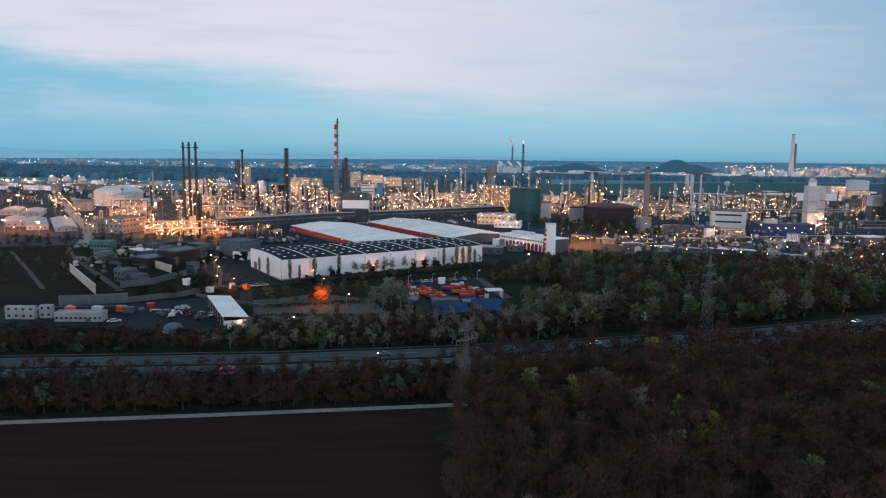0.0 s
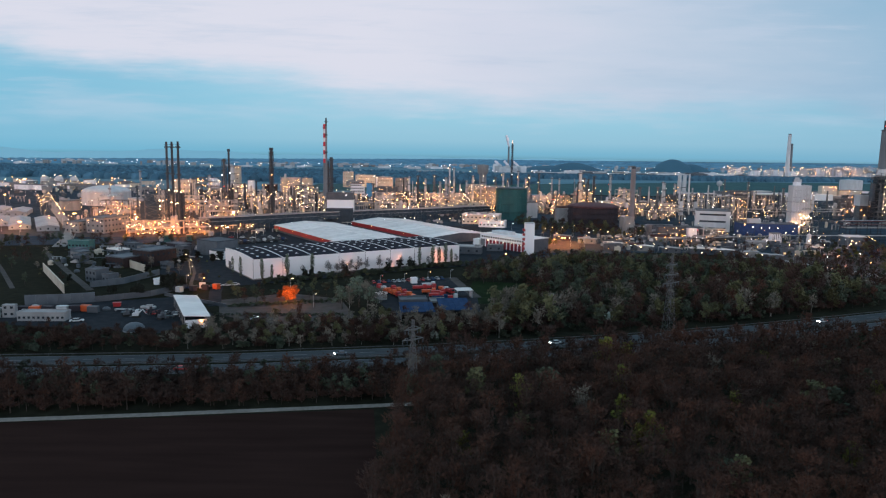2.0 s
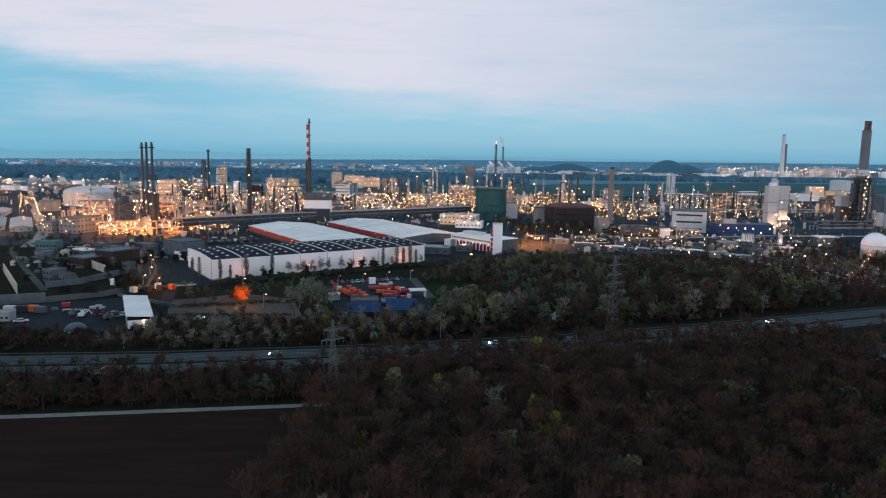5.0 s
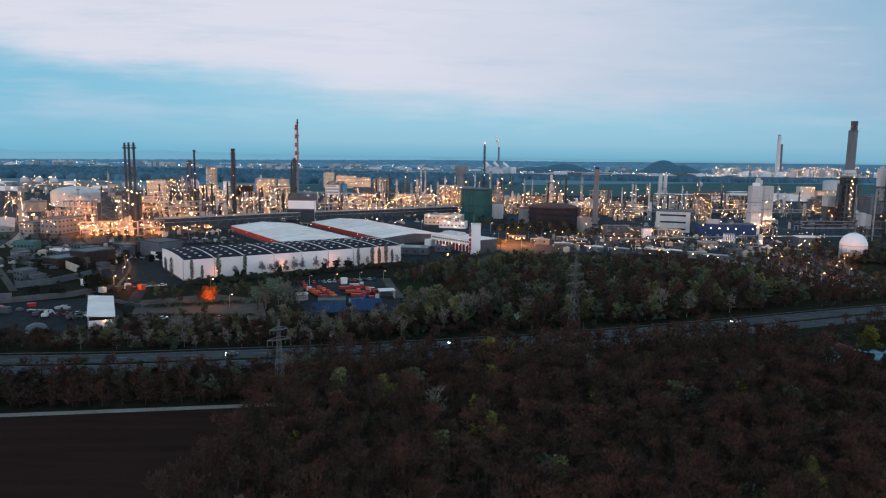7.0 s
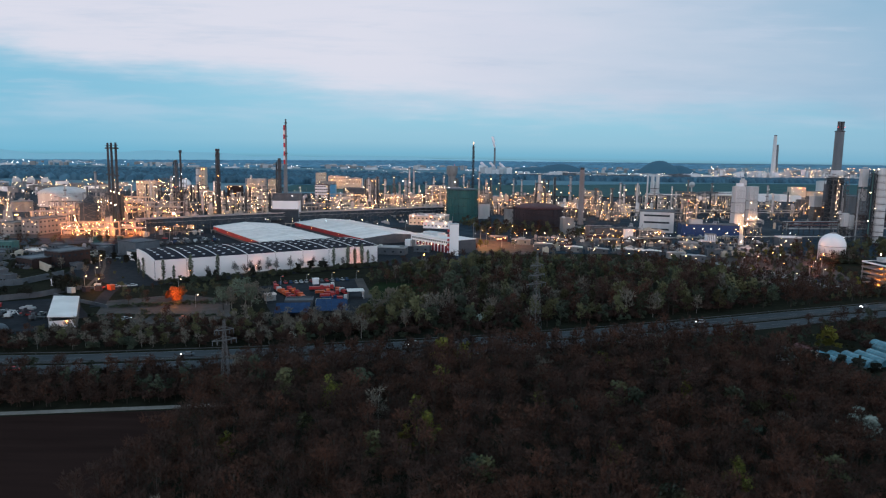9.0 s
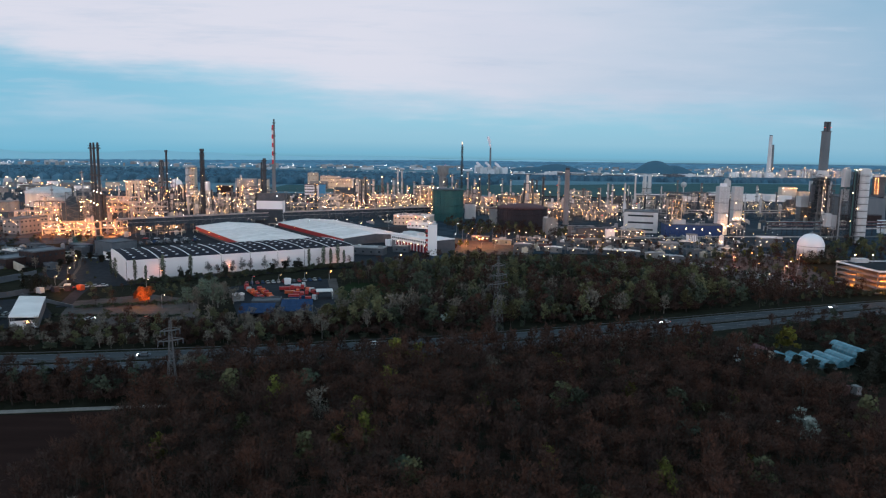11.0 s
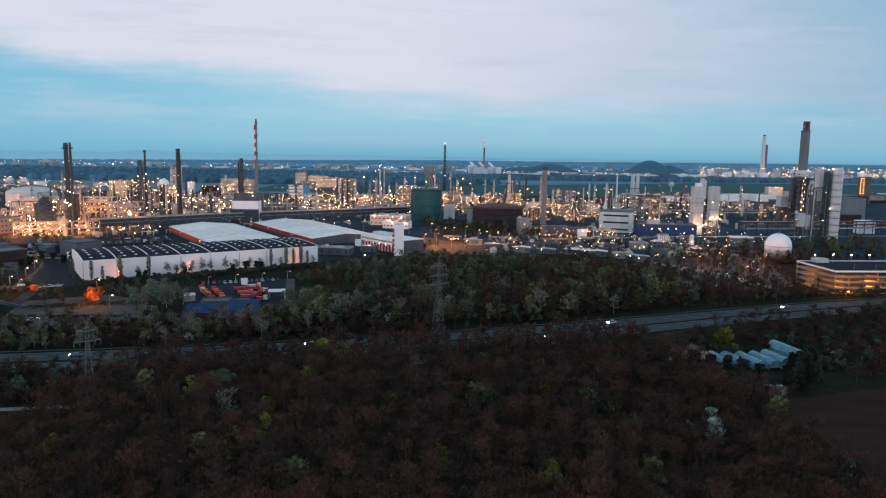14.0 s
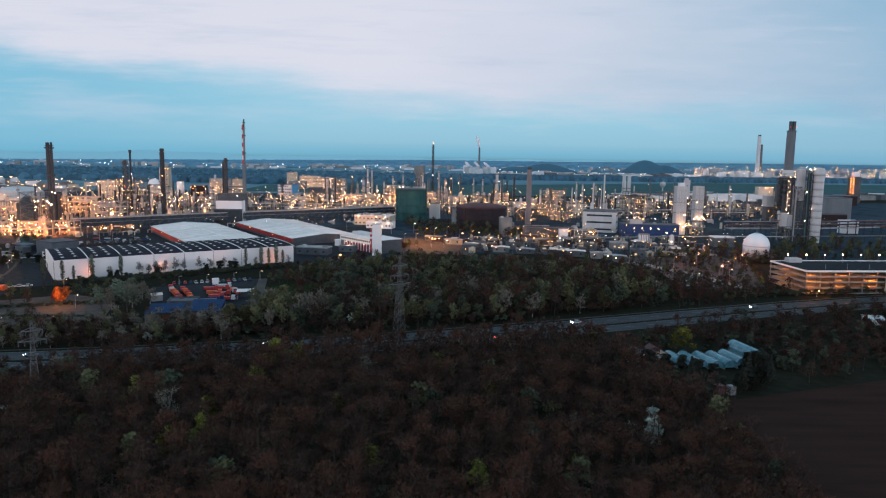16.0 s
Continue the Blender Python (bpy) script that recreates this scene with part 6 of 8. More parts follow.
wood("roadside_belt", [("scrub", x, y, r1.uniform(0.6, 1.1)) for x, y in under] + [(r1.choice(("dusky", "dusky", "dusky", "dark", "brown")), x, y, r1.uniform(0.45, 0.75)) for x, y in belt], "dark belt of trees between track and motorway")
belt = scatter(420, [(-330, 226), (-152, 238), (-57, 248), (4, 258), (40, 268), (40, 300), (4, 296), (-60, 288), (-95, 262), (-140, 270), (-330, 278)], 4.2, 13)
under = scatter(520, [(-330, 226), (-152, 238), (-57, 248), (4, 258), (60, 272), (60, 296), (4, 290), (-60, 280), (-95, 260), (-140, 266), (-330, 274)], 2.9, 113)
wood("far_roadside_belt", [(r1.choice(("dusky", "brown", "dusky", "dark") if x < -92 else ("grey", "grey", "green", "grey", "brown")), x, y, r1.uniform(0.28, 0.5) if x < -84 else r1.uniform(0.45, 0.72) if x < 26 else r1.uniform(0.6, 0.95)) for x, y in belt] + [(r1.choice(("scrub", "darkbush", "scrub", "scrub")), x, y, r1.uniform(0.7, 1.2)) for x, y in under], "grey-twigged belt of trees beyond the motorway")
belt = scatter(640, [(36, 276), (92, 284), (145, 302), (205, 328), (240, 341), (247, 362), (250, 400), (246, 445), (170, 470), (100, 470), (60, 440), (40, 400), (72, 385), (66, 335), (40, 325)], 5.2, 14)
under = scatter(420, [(36, 276), (92, 284), (145, 302), (205, 328), (240, 344), (246, 370), (240, 400), (150, 340), (66, 325), (40, 315)], 3.6, 114)
wood("park_wood", [(r1.choice(("darkbush", "scrub", "scrub")), x, y, r1.uniform(0.7, 1.2)) for x, y in under] + [(r1.choice(("dusky", "green", "green", "dark", "brown", "green", "grey", "dusky", "dark")), x, y, r1.uniform(0.6, 1.3) * (1 - 0.24 * min(1.0, max(0.0, (y - 370) / 90)))) for x, y in belt], "mixed wood beyond the motorway, partly in leaf")
belt = scatter(150, [(262, 350), (320, 372), (318, 400), (300, 470), (275, 500), (268, 438)], 5.0, 15)
wood("garden_trees", [(r1.choice(("dusky", "brown", "green", "dark", "bush")), x, y, r1.uniform(0.3, 0.55)) for x, y in belt if abs((x - 287) * 0.91 + (y - 438) * 0.29) > 7], "loose trees and shrubs round parking places")
belt = scatter(130, [(243, 338), (262, 345), (300, 364), (322, 378), (300, 384), (264, 392), (252, 384), (247, 360)], 3.4, 27)
wood("motorway_scrub", [(r1.choice(("scrub", "darkbush", "scrub", "dusky", "brown")), x, y, r1.uniform(0.5, 0.9)) for x, y in belt], "dark scrub between motorway and parking lot")
belt = scatter(260, [(190, 262), (186, 215), (203, 208), (240, 222), (277, 234), (420, 286), (420, 372), (308, 328), (240, 304)], 4.2, 16)
belt = [(x, y) for x, y in belt if not (204 < x < 248 and 214 < y < 264)]
under = scatter(300, [(190, 262), (186, 215), (203, 209), (240, 223), (277, 235), (420, 287), (420, 372), (308, 328), (240, 304)], 3.4, 116)
wood("garden_belt", [(r1.choice(("scrub", "scrub", "darkbush")), x, y, r1.uniform(0.7, 1.3)) for x, y in under if not (206 < x < 246 and 217 < y < 262)] + [(r1.choice(("dusky", "dark", "dusky", "brown", "dusky")), x, y, r1.uniform(0.4, 0.75)) for x, y in belt], "dark trees round the garden plots")
belt = scatter(170, [(372, 470), (620, 520), (620, 600), (470, 590), (390, 560), (330, 540), (300, 520)], 6.5, 17)
wood("works_trees", [(r1.choice(("dark", "green", "dusky", "green")), x, y, r1.uniform(0.6, 1.1)) for x, y in belt], "dark green trees at the edge of the plant")
belt = scatter(120, [(-420, 490), (-270, 492), (-200, 528), (-160, 528), (-160, 540), (-280, 535), (-420, 530)], 5.0, 18)
wood("works_hedge", [(r1.choice(("dark", "darkbush", "dusky")), x, y, r1.uniform(0.5, 0.8)) for x, y in belt], "dark hedge of trees along the plant fence")
belt = scatter(90, [(110, 720), (200, 640), (190, 600), (110, 600), (90, 700)], 7.0, 19)
wood("gasholder_trees", [(r1.choice(("green", "dark", "dusky")), x, y, r1.uniform(0.6, 1.0)) for x, y in belt], "green trees round the gasholders")

belt = scatter(150, [(-420, 345), (-240, 345), (-190, 360), (-150, 350), (-120, 345), (-100, 372), (-130, 440), (-160, 470), (-260, 500), (-420, 500)], 8.0, 20)
wood("works_scrub", [(r1.choice(("dusky", "dark", "darkbush", "bush", "dusky", "grey")), x, y, r1.uniform(0.35, 0.65)) for x, y in belt if not (-178 < x < -140 and 340 < y < 372)], "dark scrub and small trees round the old works")
belt = scatter(60, [(-84, 336), (-20, 366), (24, 412), (60, 440), (40, 460), (20, 440), (-96, 352)], 6.0, 24)
wood("hedge_trees", [(r1.choice(("dusky", "dark", "darkbush", "green")), x, y, r1.uniform(0.35, 0.6)) for x, y in belt if y < 364 + (x + 88) * 0.64 and not (-24 < x < 22 and y > 370)], "dark hedge trees before the warehouse")

belt = scatter(90, [(26, 388), (66, 382), (70, 440), (62, 456), (40, 440)], 4.5, 131)
wood("lane_trees", [(r1.choice(("dark", "dusky", "green", "dark", "brown")), x, y, r1.uniform(0.4, 0.75)) for x, y in belt], "dark trees between the depot and the warehouse")

# distant woods as uneven clumps of canopy, haze painted into their colour
def far_woods(name, poly, n, gap, seed, label, h=14, material=None):
    r = random.Random(seed)
    g = Geo()
    for x, y in scatter(n, poly, gap, seed):
        z, w = land_height(x, y), gap * r.uniform(0.7, 1.3)
        k = 6
        rings = []
        for rr, q in ((1.05, 0.0), (0.95, 0.5), (0.65, 0.88), (0.2, 1.05)):
            rings.append([(x + w * rr * math.cos(6.283 * i / k + seed) * r.uniform(0.75, 1.25), y + w * rr * math.sin(6.283 * i / k + seed) * r.uniform(0.75, 1.25), z - 1 + h * q * r.uniform(0.8, 1.25)) for i in range(k)])
        vs = [p for row in rings for p in row]
        g.add(vs, [(a * k + i, a * k + (i + 1) % k, (a + 1) * k + (i + 1) % k, (a + 1) * k + i) for a in range(3) for i in range(k)] + [tuple(range(3 * k, 4 * k))])
    return whole(name, g, material or HAZEWOOD, label, "woodland", kind="stuff")


far_woods("distant_wood", [(-2400, 1780), (-900, 1650), (-200, 1560), (250, 1700), (250, 2150), (-300, 2300), (-2600, 2500)], 3600, 12.5, 21, "broad distant wood with haze blue put into its colour")
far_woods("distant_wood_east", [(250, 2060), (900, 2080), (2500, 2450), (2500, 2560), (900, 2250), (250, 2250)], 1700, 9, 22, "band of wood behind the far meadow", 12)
far_woods("skyline_wood", [(-3300, 2900), (0, 3250), (3300, 2900), (3600, 3200), (0, 4700), (-3600, 3200)], 2200, 38, 23, "wooded plain below the horizon", 8, HAZESKYWOOD)
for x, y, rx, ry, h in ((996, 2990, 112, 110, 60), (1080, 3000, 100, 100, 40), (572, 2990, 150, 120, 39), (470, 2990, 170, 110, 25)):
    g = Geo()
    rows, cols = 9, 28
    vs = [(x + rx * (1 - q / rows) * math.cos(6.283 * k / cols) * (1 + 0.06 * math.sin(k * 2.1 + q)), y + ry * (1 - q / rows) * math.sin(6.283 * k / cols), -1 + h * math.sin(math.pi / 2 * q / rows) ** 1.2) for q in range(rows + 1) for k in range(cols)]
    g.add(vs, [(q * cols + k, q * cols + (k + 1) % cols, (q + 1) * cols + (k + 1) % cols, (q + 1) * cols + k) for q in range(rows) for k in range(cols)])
    whole("distant_hill", g, HAZEHILL, "low wooded hill in the distance", "hill", kind="structure", smooth=True)

# faint mountains on the western skyline, a self-glowing strip in haze colour
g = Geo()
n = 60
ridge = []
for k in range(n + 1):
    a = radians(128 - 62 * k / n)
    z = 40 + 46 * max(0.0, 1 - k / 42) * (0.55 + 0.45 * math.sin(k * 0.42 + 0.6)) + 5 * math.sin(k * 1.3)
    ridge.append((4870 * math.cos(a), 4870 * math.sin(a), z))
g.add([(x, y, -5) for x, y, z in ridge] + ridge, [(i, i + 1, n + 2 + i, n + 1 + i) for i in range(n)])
whole("backdrop", g, MOUNTAIN, "glowing backdrop strip for a faint blue mountain range", "backdrop", kind="structure")


# ---- vehicles and small things ----
def car(x, y, turn, paint, label="small parked car", lights="", z=0.1, long=4.4):
    t = thing("car", x, y, z, turn, label, "car", "cars")
    w = 1.8
    part("body", Geo().box(0, 0, 0.28, long, w, 0.55, 0, 0.96).box(-long * 0.04, 0, 1.37, long * 0.40, w * 0.7, 0.07), paint, t)
    part("cabin", Geo().box(-long * 0.04, 0, 0.83, long * 0.55, w * 0.92, 0.55, 0, 0.78), GLASS, t)
    g = Geo()
    for sx in (-0.32, 0.32):
        for sy in (-0.5, 0.5):
            g.beam((long * sx, w * sy - 0.1, 0.32), (long * sx, w * sy + 0.1, 0.32), 0.46, 10)
    part("wheels", g, RUBBER, t)["kind"] = "stuff"
    if "h" in lights:
        for s in (-0.6, 0.6):
            lamp(t, long / 2 + 0.02, s, 0.62, "cool", 0.28)
    if "t" in lights:
        for s in (-0.6, 0.6):
            lamp(t, -long / 2 - 0.02, s, 0.66, "red", 0.2)
    return t


PAINTS = (TANKWHITE, DARKGREY, SLATE, TANKWHITE, RED, GALV, BLUE)
SAYS = {"white_tank_paint": "white", "dark_grey_sheet": "dark grey", "blue_grey_roof": "blue-grey", "red_cladding": "red", "galvanised_steel": "silver", "blue_sheet": "blue", "orange_paint": "orange"}


def parked(x, y, turn):
    m = rng.choice(PAINTS)
    return car(x, y, turn, m, SAYS[m.name] + " car parked on the asphalt")


def truck(x, y, turn, paint, label, cab=None):
    t = thing("truck", x, y, 0.1, turn, label, "truck", "trucks of the depot")
    part("chassis", Geo().box(0, 0, 0.55, 7.6, 1.0, 0.3), DARKSTEEL, t)
    part("cab", Geo().box(2.9, 0, 0.7, 1.9, 2.4, 2.2, 0, 0.92), cab or paint, t)
    part("windscreen", Geo().box(3.86, 0, 1.8, 0.06, 2.0, 0.8), GLASS, t)
    part("load_bed", Geo().box(-1.1, 0, 0.9, 5.2, 2.4, 1.3), paint, t)
    part("tailboard", Geo().box(-3.75, 0, 0.9, 0.1, 2.4, 1.6), DARKSTEEL, t)
    for sx in (-2.8, -1.6, 2.7):
        part("axle", Geo().beam((sx, -1.25, 0.5), (sx, -0.95, 0.5), 0.7, 10).beam((sx, 0.95, 0.5), (sx, 1.25, 0.5), 0.7, 10).beam((sx, -1, 0.5), (sx, 1, 0.5), 0.15), RUBBER, t)
    return t


def container(x, y, z, turn, paint, label, long=6.0, windows=2, name="site_container"):
    t = thing(name, x, y, z, turn, label, "container", "site containers")
    g = Geo().box(0, 0, 0.1, long, 2.45, 2.6)
    for sx in (-1, 1):
        for sy in (-1, 1):
            g.box(sx * (long / 2 - 0.08), sy * 1.15, 0, 0.2, 0.2, 2.7)
    part("box", g, paint, t)
    part("roof_rim", Geo().box(0, 0, 2.7, long + 0.05, 2.5, 0.1), paint, t)
    for k in range(windows):
        part("window", Geo().box(-long / 2 + long * (k + 0.5) / windows, -1.23, 1.1, 1.1, 0.08, 1.0), GLASS, t)
    return t


def wall_run(line, h, thick, material, label, name="concrete_wall", panel=4.0):
    """A free wall of upright panels between posts."""
    t = thing(name, 0, 0, 0, 0, label, "wall")
    for a, b in zip(line, line[1:]):
        a, b = Vector(a), Vector(b)
        n = max(1, int((b - a).length / panel))
        turn = math.degrees(math.atan2(b.y - a.y, b.x - a.x))
        for k in range(n):
            c = a + (b - a) * (k + 0.5) / n
            part("panel", Geo().box(c.x, c.y, 0, (b - a).length / n - 0.08, thick, h, turn), material, t)
        part("coping", Geo().box((a.x + b.x) / 2, (a.y + b.y) / 2, h, (b - a).length, thick + 0.15, 0.15, turn), material, t)
    return t


def pylon(x, y, h, turn, arms):
    t = thing("power_pylon", x, y, 0, turn, "slender grey lattice power pylon with crossarms", "pylon", "power pylons")
    part("mast", lattice(Geo(), h * 0.12, h * 0.05, 0, h * 0.62, 6, 0.11), PYLONGREY, t)
    part("upper_mast", lattice(Geo(), h * 0.05, 0.5, h * 0.62, h, 6, 0.10), PYLONGREY, t)
    for z, w in arms:
        g = Geo()
        for s in (-1, 1):
            g.beam((0, -0.5, z), (s * w, 0, z + 0.1), 0.18).beam((0, 0.5, z), (s * w, 0, z + 0.1), 0.18).beam((0, 0, z + 1.1), (s * w, 0, z + 0.15), 0.14)
            for q in (0.33, 0.66):
                g.beam((s * w * q, -0.5 * (1 - q), z), (s * w * q, 0.5 * (1 - q), z), 0.12)
        arm = part("crossarm", g, PYLONGREY, t)
        for s in (-1, 1):
            for q in (0.55, 0.97):
                part("insulator", Geo().cyl(s * w * q, 0, z - 1.3, z, 0.12, n=6), SLATE, arm)
    return t


pylon(108.9, 278.0, 33.0, 35, ((21.5, 5.2), (25.0, 4.4), (29.0, 3.4)))
pylon(7.6, 197.4, 24.5, 35, ((18.5, 3.6), (21.5, 2.8)))

# ---- contractor yard ----
for k in range(2):
    for lev in (0, 2.85):
        container(-181.0 + 6.2 * k, 288.5, lev, 4, ROOFGREY, "pale grey two-storey office container with windows")
for lev in (0, 2.85):
    container(-168.6, 291.2, lev, 4, ROOFGREY, "pale grey two-storey office container with windows", 5.2)
block("site_office", -152, 287.5, 19.5, 5.5, 3.3, 3, ROOFGREY, ROOFGREY, "long low pale site office with small windows", rows=1, cols=10, win=(1.0, 0.9))
t = thing("tent_dome", -107.4, 272.5, 0, 0, "pale round tent dome in the yard", "tent")
part("cover", Geo().lathe(0, 0, [(4.2, 0), (4.0, 1.2), (3.2, 2.3), (1.8, 3.0), (0.1, 3.25)], 18), SLATE, t, smooth=True)
part("hoop", Geo().lathe(0, 0, [(4.25, 0), (4.3, 0.3), (4.2, 0.35)], 18), GALV, t)
t = thing("skip", -133.5, 314.0, 0, 20, "bright red waste skip on asphalt", "skip")
part("bin", Geo().box(0, 0, 0.2, 3.0, 2.0, 1.7, 0, 1.15), RED, t)
part("rim", Geo().box(0, 0, 1.9, 3.6, 2.4, 0.15), RED, t)
for x, y, m in ((-163, 300, ORANGE), (-158, 301, RUST), (-152, 302, TANKWHITE), (-147, 303, RUST), (-143, 304, ORANGE), (-138.5, 302, DARKGREY), (-168, 300, RUST)):
    container(x, y, 0.1, rng.uniform(-12, 12), m, SAYS.get(m.name, "rusty brown") + " storage container in the yard", 4.5, 0, "storage_container")
for x, y in ((-137, 285),):
    car(x, y, 20, TANKWHITE, "white delivery van parked in the yard", long=5.6)
for k in range(6):
    parked(-124 + 4.6 * k + rng.uniform(-0.6, 0.6), 303 - 0.5 * k + rng.uniform(-1, 1), 95 + rng.uniform(-12, 12))
for x, y, m in ((-121, 296, DARKGREY), (-116, 294, TANKWHITE), (-107, 297, RUST), (-104, 291, DARKGREY), (-113, 301, RUST)):
    t = thing("digger", x, y, 0.1, rng.uniform(0, 360), SAYS.get(m.name, "rusty brown") + " digger parked on asphalt", "digger", "diggers")
    part("track_unit", Geo().box(0, -0.9, 0, 3.2, 0.6, 0.8).box(0, 0.9, 0, 3.2, 0.6, 0.8), RUBBER, t)
    part("cab", Geo().box(-0.2, 0, 0.8, 2.4, 2.0, 1.2).box(0.2, 0.4, 2.0, 1.2, 1.0, 1.1), m, t)
    part("boom", Geo().beam((0.8, 0, 1.6), (2.8, 0, 3.4), 0.35).beam((2.8, 0, 3.4), (4.2, 0, 1.4), 0.28), m, t)
    part("bucket", Geo().box(4.3, 0, 0.9, 0.7, 0.9, 0.7), DARKSTEEL, t)


def canopy():
    t = thing("open_shed", -93.5, 297.5, 0, -64, "open shed with a pale monopitch roof", "shed")
    L, W = 45.0, 10.5
    part("roof", Geo().add([(-L / 2, -W / 2, 5.4), (L / 2, -W / 2, 5.4), (L / 2, W / 2, 4.4), (-L / 2, W / 2, 4.4), (-L / 2, -W / 2, 5.7), (L / 2, -W / 2, 5.7), (L / 2, W / 2, 4.7), (-L / 2, W / 2, 4.7)],
                           [(3, 2, 1, 0), (4, 5, 6, 7), (0, 1, 5, 4), (1, 2, 6, 5), (2, 3, 7, 6), (3, 0, 4, 7)]), ROOFWHITE, t)
    for k in range(7):
        for s in (-1, 1):
            part("post", Geo().box(-L / 2 + 0.5 + (L - 1) * k / 6, s * (W / 2 - 0.4), 0, 0.3, 0.3, 5.3 if s < 0 else 4.4), GALV, t)
    part("back_wall", Geo().box(0, W / 2 - 0.1, 0, L - 1, 0.2, 4.2), DARKGREY, t)
    part("end_wall", Geo().box(L / 2 - 0.2, 0, 0, 0.2, W - 1.2, 3.6), WHITE, t)
    lamp(t, L / 2 + 0.3, 1.5, 3.0, "sodium", 0.45)


canopy()

# ---- the old works with its walls ----
wall_run([(-218, 403), (-172.5, 341)], 4.8, 0.5, CREAM, "pale concrete retaining wall of the old works", panel=9)
wall_run([(-176, 314), (-162, 317), (-148, 323)], 4.6, 0.5, SLATE, "grey-blue concrete wall beside the yard", panel=4)
wall_run([(-176.1, 422), (-158.7, 404)], 4.4, 0.5, CREAM, "pale concrete wall segment", panel=9)
wall_run([(-167.5, 357), (-155.3, 369), (-147.6, 397)], 3.2, 0.5, SLATE, "grey concrete wall round the works yard", panel=4)
wall_run([(-148, 323), (-128, 338), (-118, 360)], 2.6, 0.3, DARKGREY, "dark boundary wall", panel=4)
whole("works_path", Geo().strip([(-262, 482), (-212, 414), (-164, 350)], 3.6, -0.2, 0.12), LOT, "worn path between the walls", "path", kind="structure")
whole("works_path_west", Geo().strip([(-300, 480), (-240, 400), (-205, 352)], 2.4, -0.2, 0.12), LOT, "narrow worn path through dark grass", "path", kind="structure")
block("brick_works", -166, 436, 16, 20, 9.5, -28, BROWNBRICK, SLATE, "dark brick works with flat grey roof", rows=2, cols=5, side=5)
block("brick_works", -181, 428, 16, 16, 6, -28, BROWNBRICK, SLATE, "lower dark brick works wing", rows=1, cols=5)
block("garden_house", -245.5, 500, 15, 9, 5.4, 0, TEAL, TEAL, "low turquoise works shed", rows=1, cols=6)
block("tent_hall", -136.6, 369, 3.2, 4.0, 2.6, -30, WHITE, WHITE, "small bright white shed")
block("tool_shed", -173, 376, 9, 8, 6.5, -30, SLATE, DARKGREY, "grey roofless works ruin", rows=2, cols=3)
block("tool_shed", -164, 372, 6, 6, 4.5, -30, SLATE, DARKGREY, "small grey works shed", rows=1, cols=2)
for x, y, w, d, h, m, r in ((-222, 455, 12, 9, 4.5, GREY, SLATE), (-205, 470, 14, 8, 4, SLATE, ROOFWHITE), (-190, 480, 9, 8, 5, GREY, SLATE), (-232, 470, 8, 7, 4, DARKGREY, SLATE), (-175, 500, 18, 8, 4.5, RUST, SLATE), (-150, 505, 12, 9, 4, DARKGREY, SLATE),
                             (-165, 482, 9, 6, 5, DARKGREY, SLATE), (-210, 505, 12, 7, 3.5, SLATE, SLATE), (-152, 420, 6, 5, 3.5, SLATE, DARKGREY), (-215, 440, 8, 6, 4, DARKGREY, SLATE)):
    block("works_shed", x, y, w, d, h, rng.uniform(-35, -20), m, r, "low works shed among rubble and weeds", rows=1, cols=3)
clutter("works_rubble", [(-236, 430), (-196, 400), (-150, 440), (-150, 515), (-240, 515)], 80, 6, 95, "rubble, crates and low sheds of the old works", 0.42)
clutter("yard_goods", [(-200, 292), (-140, 296), (-104, 280), (-100, 300), (-125, 322), (-170, 312)], 12, 5.0, 96, "pallets, pipes and machine parts on the yard", 0.25)
for x, y, s in ((-134, 338, 0.75), (-132, 336, 0.7), (-135, 335, 0.65), (-124, 356, 1.0), (-122, 353, 0.95), (-126, 352, 0.95), (-123, 349, 0.85), (-120, 357, 0.8), (-149, 345, 0.5), (-151, 343, 0.45), (-146, 430, 0.8), (-149, 425, 0.75), (-128, 446, 0.85), (-131, 441, 0.8), (-155, 398, 0.6), (-186, 372, 0.5), (-190, 420, 0.6), (-200, 450, 0.6), (-152, 452, 0.8), (-146, 456, 0.7)):
    tree("yew", x, y, s, "dark round trees beside the old works")
block("blue_grey_store", -141, 482, 22, 18, 10, -35, SLATE, NAVY, "blue-grey store with a flat dark roof", rows=0, parapet=0.3)
block("white_store", -133, 461, 11, 8, 5.5, -35, WHITE, SLATE, "small white store beside the access road")
for x, y, m in ((-112, 352, RUST), (-107, 355, RUST), (-118, 349, TANKWHITE), (-102, 358, ORANGE), (-110, 360, TANKWHITE)):
    container(x, y, 0.1, rng.uniform(-40, 20), m, SAYS.get(m.name, "rusty brown") + " container under orange light", 3.0, 0, "storage_container")
street_lamp(-109, 357, 6, "sodium", 0.4)
work_light(None, -109, 353, 5.5, 4200, (1.0, 0.33, 0.10))
for k in range(7):
    parked(-116 + 3.4 * k + rng.uniform(-0.5, 0.5), 358 + 1.8 * k, 30 + rng.uniform(-8, 8))
whole("lit_footway", Geo().strip([(-116, 360), (-121, 374), (-130, 405), (-140, 430), (-158, 466)], 1.8, -0.2, 0.13), LOT, "narrow footway beside the access road, lit by lamps", "path", kind="structure")
for x, y in ((-122, 370), (-130, 398), (-140, 424), (-126, 352), (-150, 444)):
    t = street_lamp(x, y, 5, "warm", 0.3)
    work_light(t, 1.2, -1.0, 4.6, 900, (1.0, 0.5, 0.22))
wall_run([(-122, 340), (-84, 316)], 1.5, 0.3, DARKGREY, "low dark boundary wall", panel=6)

